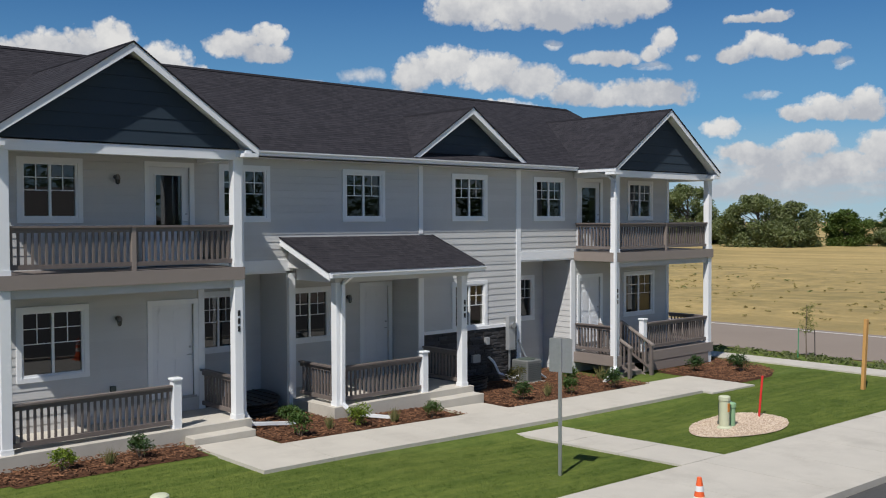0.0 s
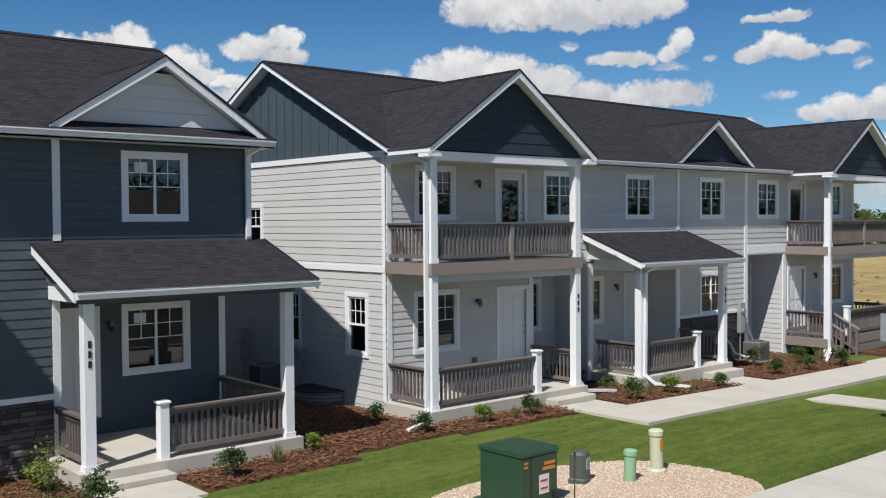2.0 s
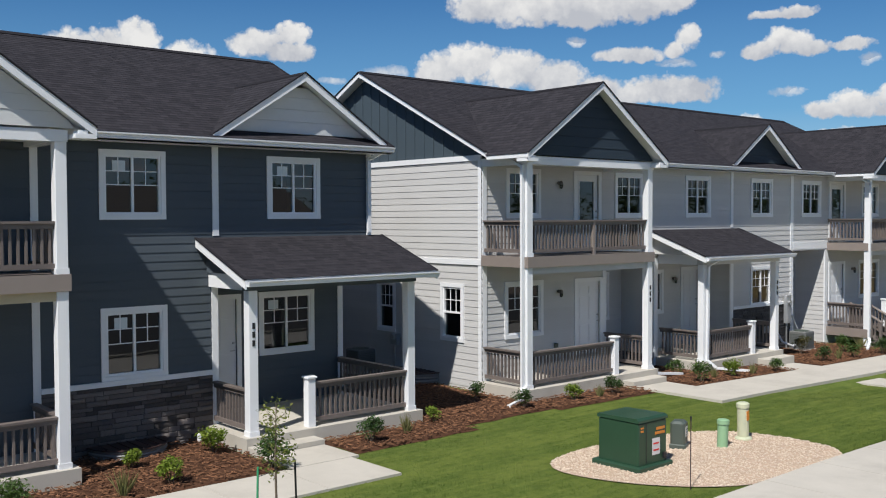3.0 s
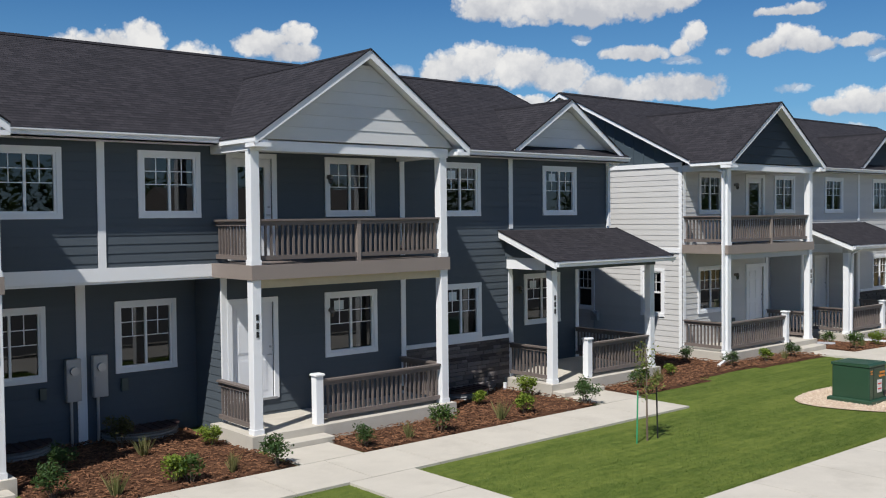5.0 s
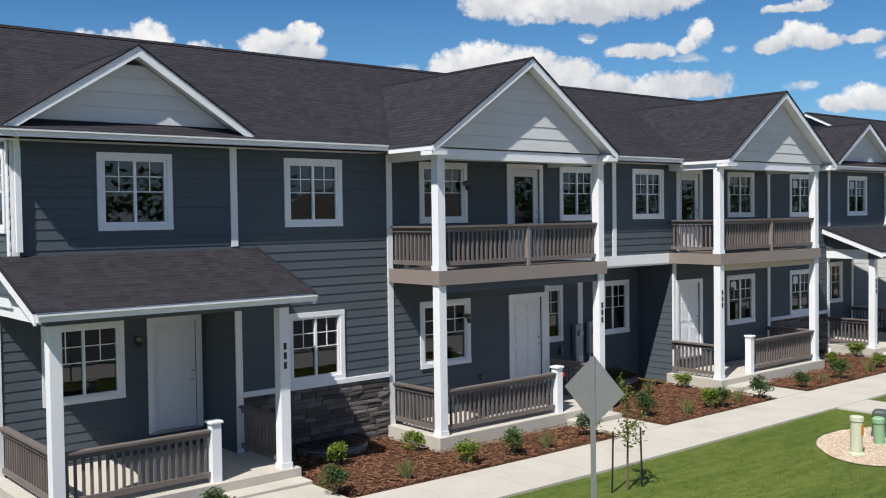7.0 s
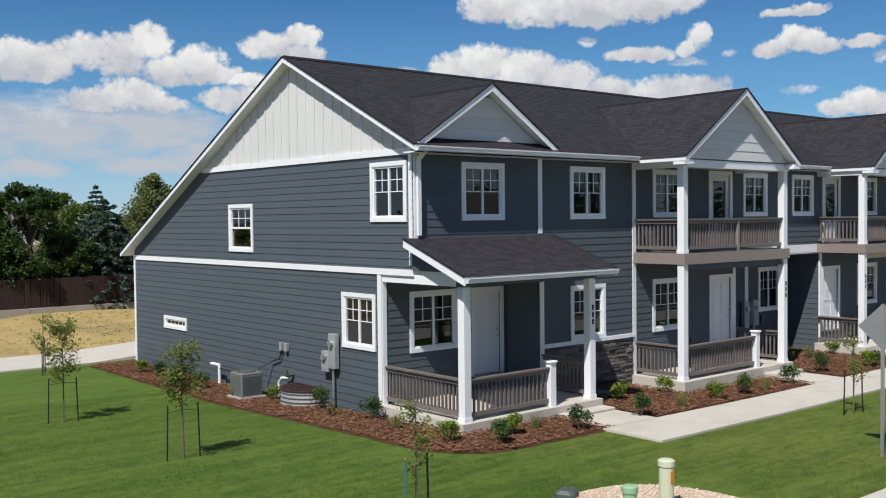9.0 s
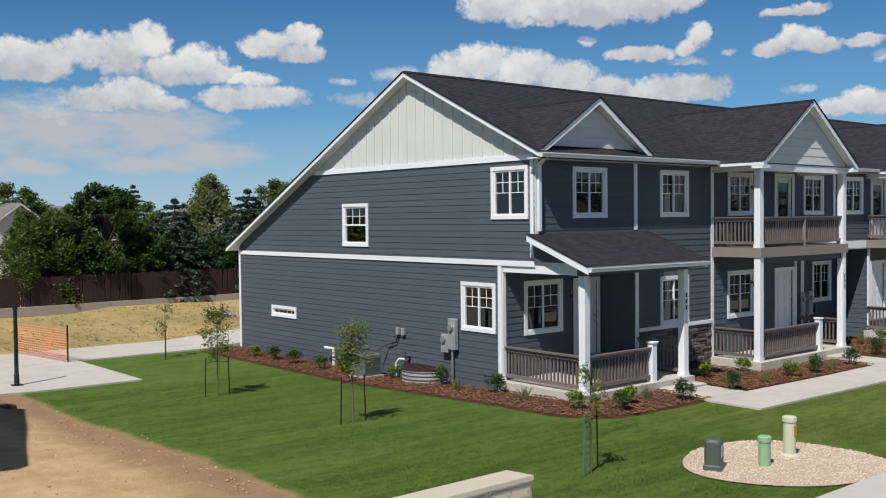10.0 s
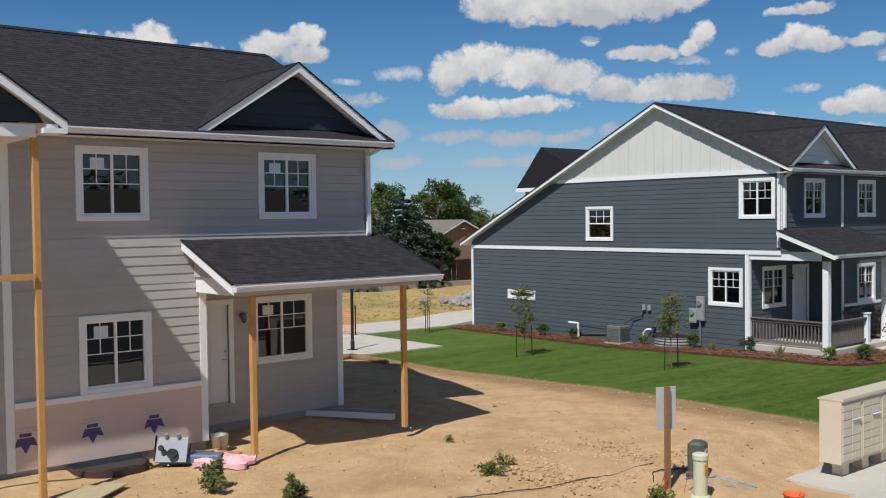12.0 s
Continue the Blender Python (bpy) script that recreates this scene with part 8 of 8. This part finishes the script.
field_weeds()
M_TANK = material("blue_paint", (0.05, 0.20, 0.45), 0.5, var=0.1, bump=0.05)
sh = tagged(empty("shed", (236, 101.5, -0.5)), "low blue and white shed far across the field", "shed")
part("wall", MB().box(-2.5, -4, 0, 2.5, 4, 1.5), M_TANK, sh)
part("roof", MB().prism([(-2.8, -4.2, 1.5), (2.8, -4.2, 1.5), (0, -4.2, 2.0)], (0, 8.4, 0)), M_FAR_PALE, sh)
for k in (0, 1):
    po = tagged(empty("light_pole", (238, 99.5 + 5.2 * k, -0.5)), "pale light pole far across the field", "pole", "far light poles")
    part("shaft", MB().rod((0, 0, 0), (0, 0, 5.4), 0.16, 8, 0.12), M_FAR_PALE, po)
    part("lamp_head", MB().box(-0.5, -0.15, 5.3, 0.1, 0.15, 5.45), M_FAR_PALE, po)

# ---- building site at the unfinished row ----
M_PINK = material("pink_insulation", (0.72, 0.42, 0.46), 0.95, var=0.2, scale=6, fine=40, bump=0.9)
M_TOOLBLUE = material("blue_grey_tool_plastic", (0.12, 0.17, 0.26), 0.5, var=0.15, bump=0.1)
M_TOOLWHITE = material("scuffed_white_metal", (0.24, 0.26, 0.29), 0.5, metal=0.1, var=0.15, bump=0.1)
M_CORD = material("dark_rubber_cord", (0.04, 0.035, 0.03), 0.7, var=0.2, bump=0.1)
M_BLUEPIPE = material("blue_plastic_tube", (0.06, 0.17, 0.34), 0.45, var=0.1, bump=0.05)
M_CLOD = island_material("earth_clods", (0.56, 0.40, 0.23), (0.38, 0.25, 0.14), 0.95, 0.1)


def gutter_lengths():
    """Lengths of white gutter lying on the earth by the porch."""
    for a, c, turn in (((-17.95, 1.75), (-16.5, -0.55), 0), ((-17.7, 1.85), (-16.2, -0.2), 1)):
        g = tagged(empty("gutter_length"), "length of white metal gutter lying on the earth", "gutter", "loose gutters")
        a3, c3 = Vector((*a, ground_z(*a) + 0.05)), Vector((*c, ground_z(*c) + 0.08))
        d = (c3 - a3).normalized()
        s = Vector((-d.y, d.x, 0))
        for name, o0, o1, z0, z1 in (("back", 0.0, 0.012, 0, 0.13), ("base", 0.012, 0.13, 0, 0.012), ("front", 0.118, 0.13, 0.012, 0.11), ("lip", 0.095, 0.118, 0.10, 0.112)):
            p = [a3 + s * o0 + Vector((0, 0, z0)), a3 + s * o1 + Vector((0, 0, z0)), a3 + s * o1 + Vector((0, 0, z1)), a3 + s * o0 + Vector((0, 0, z1))]
            part(name, MB().prism(p, c3 - a3), M_VINYL if not turn else M_GALV, g)


gutter_lengths()


def weed(x, y, r, h, n, seed, mat, label):
    rng = random.Random(seed)
    w = tagged(empty("weed", (x, y, ground_z(x, y) - 0.01)), label, "weed")
    st, lv = MB(), MB()
    for i in range(12):
        a, t = rng.uniform(0, 6.28), rng.uniform(0.1, 0.9)
        e = Vector((math.cos(a) * r * t, math.sin(a) * r * t, h * rng.uniform(0.4, 1.0) * (1.15 - 0.5 * t)))
        st.rod((0, 0, 0), e, 0.008, 5, 0.003)
        leaves(lv, rng, e * 0.9, r * 0.34, n // 18, 0.045, 0.9, 0.6, 0.2)
        leaves(lv, rng, e * 0.55, r * 0.34, n // 36, 0.045, 0.8, 0.6, 0.2)
    part("stem", st, M_LEAF_MID, w)
    part("foliage", lv, mat, w, fix=False)


weed(-22.0, -2.95, 0.36, 0.58, 1500, 1, M_LEAF_OLIVE, "bushy green weed on bare earth")
weed(-21.3, -4.2, 0.28, 0.38, 900, 2, M_LEAF_OLIVE, "bushy green weed on bare earth")
weed(-17.8, -5.05, 0.30, 0.20, 260, 3, M_LEAF_SAP, "sparse pale weed on bare earth")
weed(-17.2, -4.75, 0.26, 0.22, 200, 4, M_LEAF_DRY, "sparse dry weed on bare earth")
weed(-16.55, -7.75, 0.28, 0.30, 180, 5, M_LEAF_SAP, "sparse pale weed on bare earth")
weed(-16.7, -2.65, 0.16, 0.12, 90, 6, M_LEAF_DRY, "sparse dry weed on bare earth")


def insulation(x, y):
    rng = random.Random(3)
    bm = bmesh.new()
    bmesh.ops.create_grid(bm, x_segments=18, y_segments=12, size=0.5)
    for v in bm.verts:
        u, w = v.co.x, v.co.y
        v.co.z = 0.10 + 0.07 * math.sin(u * 7) * math.cos(w * 9) + rng.uniform(-0.02, 0.02)
        v.co.x += 0.05 * math.sin(w * 11)
        v.co.y = v.co.y * 0.75 + 0.04 * math.sin(u * 13)
    top = bm.faces[:]
    ret = bmesh.ops.extrude_face_region(bm, geom=top)
    for g in ret["geom"]:
        if isinstance(g, bmesh.types.BMVert):
            g.co.z = 0.0 + 0.02 * rng.random()
    bmesh.ops.recalc_face_normals(bm, faces=bm.faces)
    me = bpy.data.meshes.new("insulation_scrap")
    bm.to_mesh(me)
    bm.free()
    me.materials.append(M_PINK)
    o = tagged(new("insulation_scrap", me), "crumpled scrap of pink insulation on the earth", "insulation")
    o.location, o.rotation_euler = (x, y, ground_z(x, y) - 0.005), (0, 0, -0.9)


insulation(-20.95, -1.35)


def site_saw(x, y):
    """A table saw on its side: plate, motor, guard and feet."""
    s = tagged(empty("table_saw", (x, y, ground_z(x, y))), "scuffed white and blue portable table saw on the earth", "saw")
    s.rotation_euler, s.scale = (0, 0, -0.75), (0.75, 0.75, 0.75)
    t = Vector((0, 0.25, 0.55))
    part("table", MB().prism([(-0.38, -0.28, 0.10), (0.38, -0.28, 0.10), (0.38, -0.22, 0.07), (-0.38, -0.22, 0.07)], t), M_TOOLWHITE, s)
    part("body", MB().prism([(-0.30, -0.2, 0.03), (0.30, -0.2, 0.03), (0.30, 0.15, 0.0), (-0.30, 0.15, 0.0)], t * 0.7), M_TOOLBLUE, s)
    part("motor", MB().rod((0.05, -0.33, 0.32), (0.05, -0.18, 0.28), 0.12, 14), M_BLACK, s)
    part("handwheel", MB().rod((-0.22, -0.31, 0.45), (-0.22, -0.25, 0.43), 0.07, 12), M_BLACK, s)
    part("fence_bar", MB().rod((-0.42, -0.24, 0.12), (-0.42, 0.0, 0.68), 0.025, 6), M_BLACK, s)
    for k in (-0.3, 0.3):
        part("leg", MB().rod((k, 0.2, 0.0), (k, 0.35, 0.42), 0.022, 6), M_BLACK, s)
        part("top_knob", MB().rod((k * 0.5, -0.05, 0.64), (k * 0.5, -0.08, 0.74), 0.05, 10), M_TOOLWHITE, s)
    tray = tagged(empty("tool_tray", (x + 0.45, y - 0.28, ground_z(x, y))), "blue-grey plastic tool tray on the earth", "tray")
    tray.rotation_euler = (0, 0, -0.75)
    part("body", bevelled(-0.34, -0.16, 0.0, 0.34, 0.16, 0.16, 0.02), M_TOOLBLUE, tray)
    part("handle", MB().rod((-0.2, 0, 0.2), (0.2, 0, 0.2), 0.015, 6), M_BLACK, tray)
    cage = tagged(empty("metal_bucket", (x + 1.1, y + 0.35, ground_z(x, y))), "dull metal bucket beside the wall", "bucket")
    part("body", MB().lathe([(0.14, 0.0), (0.17, 0.30), (0.175, 0.31), (0.16, 0.31), (0.13, 0.03)], n=18), M_GALV, cage, smooth=True)
    part("handle", MB().rod((-0.17, 0, 0.3), (0, 0, 0.42), 0.006, 5).rod((0, 0, 0.42), (0.17, 0, 0.3), 0.006, 5), M_DARK, cage)
    for k in range(4):
        w = tagged(part("lumber_scrap", MB().box(-0.22 - 0.05 * k, -0.04, 0, 0.25, 0.04, 0.035), M_LUMBER), "short offcut of raw lumber on the earth", "lumber", "lumber offcuts")
        w.location, w.rotation_euler = (x + 0.72 + 0.1 * k, y + 0.25 - 0.12 * k, ground_z(x, y) + 0.01 + 0.03 * (k % 2)), (0.05, 0.03 * k, 0.6 * k)


site_saw(-21.65, -0.72)


def dark_well(x0, x1, y):
    """Open window well: a bent steel wall in the earth below the foam board, its shaded depth a dark sheet."""
    w = tagged(empty("window_well", ((x0 + x1) / 2, y, ground_z(x0, y))), "open steel window well below the wall, its shaded depth a dark sheet", "window well")
    r, d, n = (x1 - x0) / 2, 0.9, 14
    mb = MB()
    for i in range(n):
        a, c = math.pi * i / n, math.pi * (i + 1) / n
        p = [(-r * math.cos(t) * k, -d * math.sin(t) ** 0.7 * k) for t in (a, c) for k in (1.0, 0.965)]
        mb.prism([(*p[0], -0.45), (*p[2], -0.45), (*p[3], -0.45), (*p[1], -0.45)], (0, 0, 0.53))
    part("steel_wall", mb, M_WELL, w)
    # near-black sheet at ground level that stands in for the shade down the well
    fl = MB().prism([(-r * 0.96 * math.cos(math.pi * i / n), -d * 0.96 * math.sin(math.pi * i / n) ** 0.7, 0.012) for i in range(n + 1)], (0, 0, 0.006))
    part("floor", fl, M_CORD, w)


dark_well(-23.35, -21.95, 0.02)


def sheet_stack():
    for k, (x, y, a) in enumerate(((-23.75, -1.75, 0.62), (-23.45, -1.85, 0.72))):
        o = tagged(part("sheathing_board", MB().box(-0.55 + 0.15 * k, -0.22, 0, 0.55, 0.22, 0.02), M_FAR_BOARD), "thin pale sheathing board lying on the earth", "board", "loose boards")
        o.location, o.rotation_euler = (x, y, ground_z(x, y) + 0.012 + 0.02 * k), (0, 0.02, a)


M_FAR_BOARD = material("pale_yellow_sheathing", (0.42, 0.36, 0.22), 0.8, var=0.2, scale=5, bump=0.3)
sheet_stack()


def loose_line(name, label, cat, pts, r, mat, seed):
    rng = random.Random(seed)
    mb = MB()
    q = []
    for a, c in zip(pts, pts[1:]):
        for i in range(5):
            t = i / 5
            x, y = a[0] + (c[0] - a[0]) * t + rng.uniform(-0.03, 0.03), a[1] + (c[1] - a[1]) * t + rng.uniform(-0.03, 0.03)
            q.append((x, y, ground_z(x, y) + r * 0.8 + 0.012))
    for a, c in zip(q, q[1:]):
        mb.rod(a, c, r, 6)
    tagged(part(name, mb, mat), label, cat)


loose_line("cord", "thin dark cord lying across the earth", "cord", [(-19.6, -5.8), (-18.87, -6.0), (-17.76, -6.38), (-16.84, -6.4), (-16.3, -6.6), (-15.7, -6.5), (-15.0, -6.5)], 0.010, M_CORD, 1)
loose_line("cord", "thin dark cord curled on the earth", "cord", [(-16.0, -7.2), (-15.6, -6.85), (-15.0, -6.95), (-14.7, -7.3)], 0.009, M_CORD, 2)
loose_line("tube", "blue plastic tube lying on the earth", "tube", [(-15.3, -7.35), (-14.73, -7.54), (-14.31, -8.33)], 0.018, M_BLUEPIPE, 3)
loose_line("tube", "blue plastic tube lying on the earth", "tube", [(-15.2, -7.5), (-14.9, -7.85), (-14.8, -8.05)], 0.014, M_BLUEPIPE, 4)


def utility_flag(x, y, h, lean):
    f = tagged(empty("utility_flag", (x, y, ground_z(x, y))), "small red marking flag on a wire", "flag", "marking flags")
    f.rotation_euler = (lean, lean * 0.6, 0.4)
    part("wire", MB().rod((0, 0, -0.05), (0, 0, h), 0.003, 5), M_DARK, f)
    mb = MB()
    for i in range(4):
        mb.box(0.003 + i * 0.035, 0.008 * math.sin(i * 1.9) - 0.002, h - 0.11, 0.003 + (i + 1) * 0.035, 0.008 * math.sin(i * 1.9) + 0.002, h)
    part("flag_sheet", mb, M_RED, f)


for x, y, h, l in ((-16.25, -7.5, 0.34, 0.25), (-16.3, -7.72, 0.24, -0.3), (-15.85, -7.7, 0.36, 0.2)):
    utility_flag(x, y, h, l)

bk = tagged(empty("orange_bucket", (-15.25, -9.35, ground_z(-15.25, -9.35) + 0.0)), "orange-red plastic bucket on the pavement edge", "bucket")
part("body", MB().lathe([(0.13, 0.0), (0.155, 0.34), (0.165, 0.34), (0.165, 0.37), (0.15, 0.37), (0.125, 0.02)], n=20), M_ORANGE, bk, smooth=True)
part("handle", MB().rod((-0.165, 0, 0.33), (0, -0.1, 0.28), 0.005, 5).rod((0, -0.1, 0.28), (0.165, 0, 0.33), 0.005, 5), M_DARK, bk)


def earth_clods():
    """Loose clods and pebbles on the bare earth, thicker near the lot board."""
    rng = random.Random(19)
    mb = MB()
    ico = bmesh.new()
    bmesh.ops.create_icosphere(ico, subdivisions=1, radius=1)
    vs = [v.co.copy() for v in ico.verts]
    fs = [tuple(v.index for v in f.verts) for f in ico.faces]
    ico.free()

    def clod(x, y, s):
        k = len(mb.v)
        z = ground_z(x, y)
        for v in vs:
            j = s * rng.uniform(0.7, 1.2)
            mb.v.append((x + v.x * j, y + v.y * j, z + s * 0.25 + v.z * j * 0.65))
        mb.f.extend(tuple(i + k for i in f) for f in fs)

    for _ in range(1500):
        clod(rng.uniform(-26, -9.6), rng.uniform(-9.2, 8.5), rng.uniform(0.008, 0.028) ** 1.0)
    for _ in range(1500):
        clod(rng.gauss(-16.0, 1.0), rng.gauss(-5.8, 0.75), rng.uniform(0.008, 0.04))
    for _ in range(260):
        t = rng.random()
        clod(-9.9 + rng.gauss(0, 0.35), -9.2 + 18 * t, rng.uniform(0.007, 0.026))
    for _ in range(24):
        clod(rng.uniform(-24, -10), rng.uniform(-8, 3), rng.uniform(0.03, 0.055))
    o = part("earth_clods", mb, M_CLOD, None, fix=False)
    tagged(o, "loose clods and pebbles on bare earth", "earth clods", kind="stuff")


earth_clods()
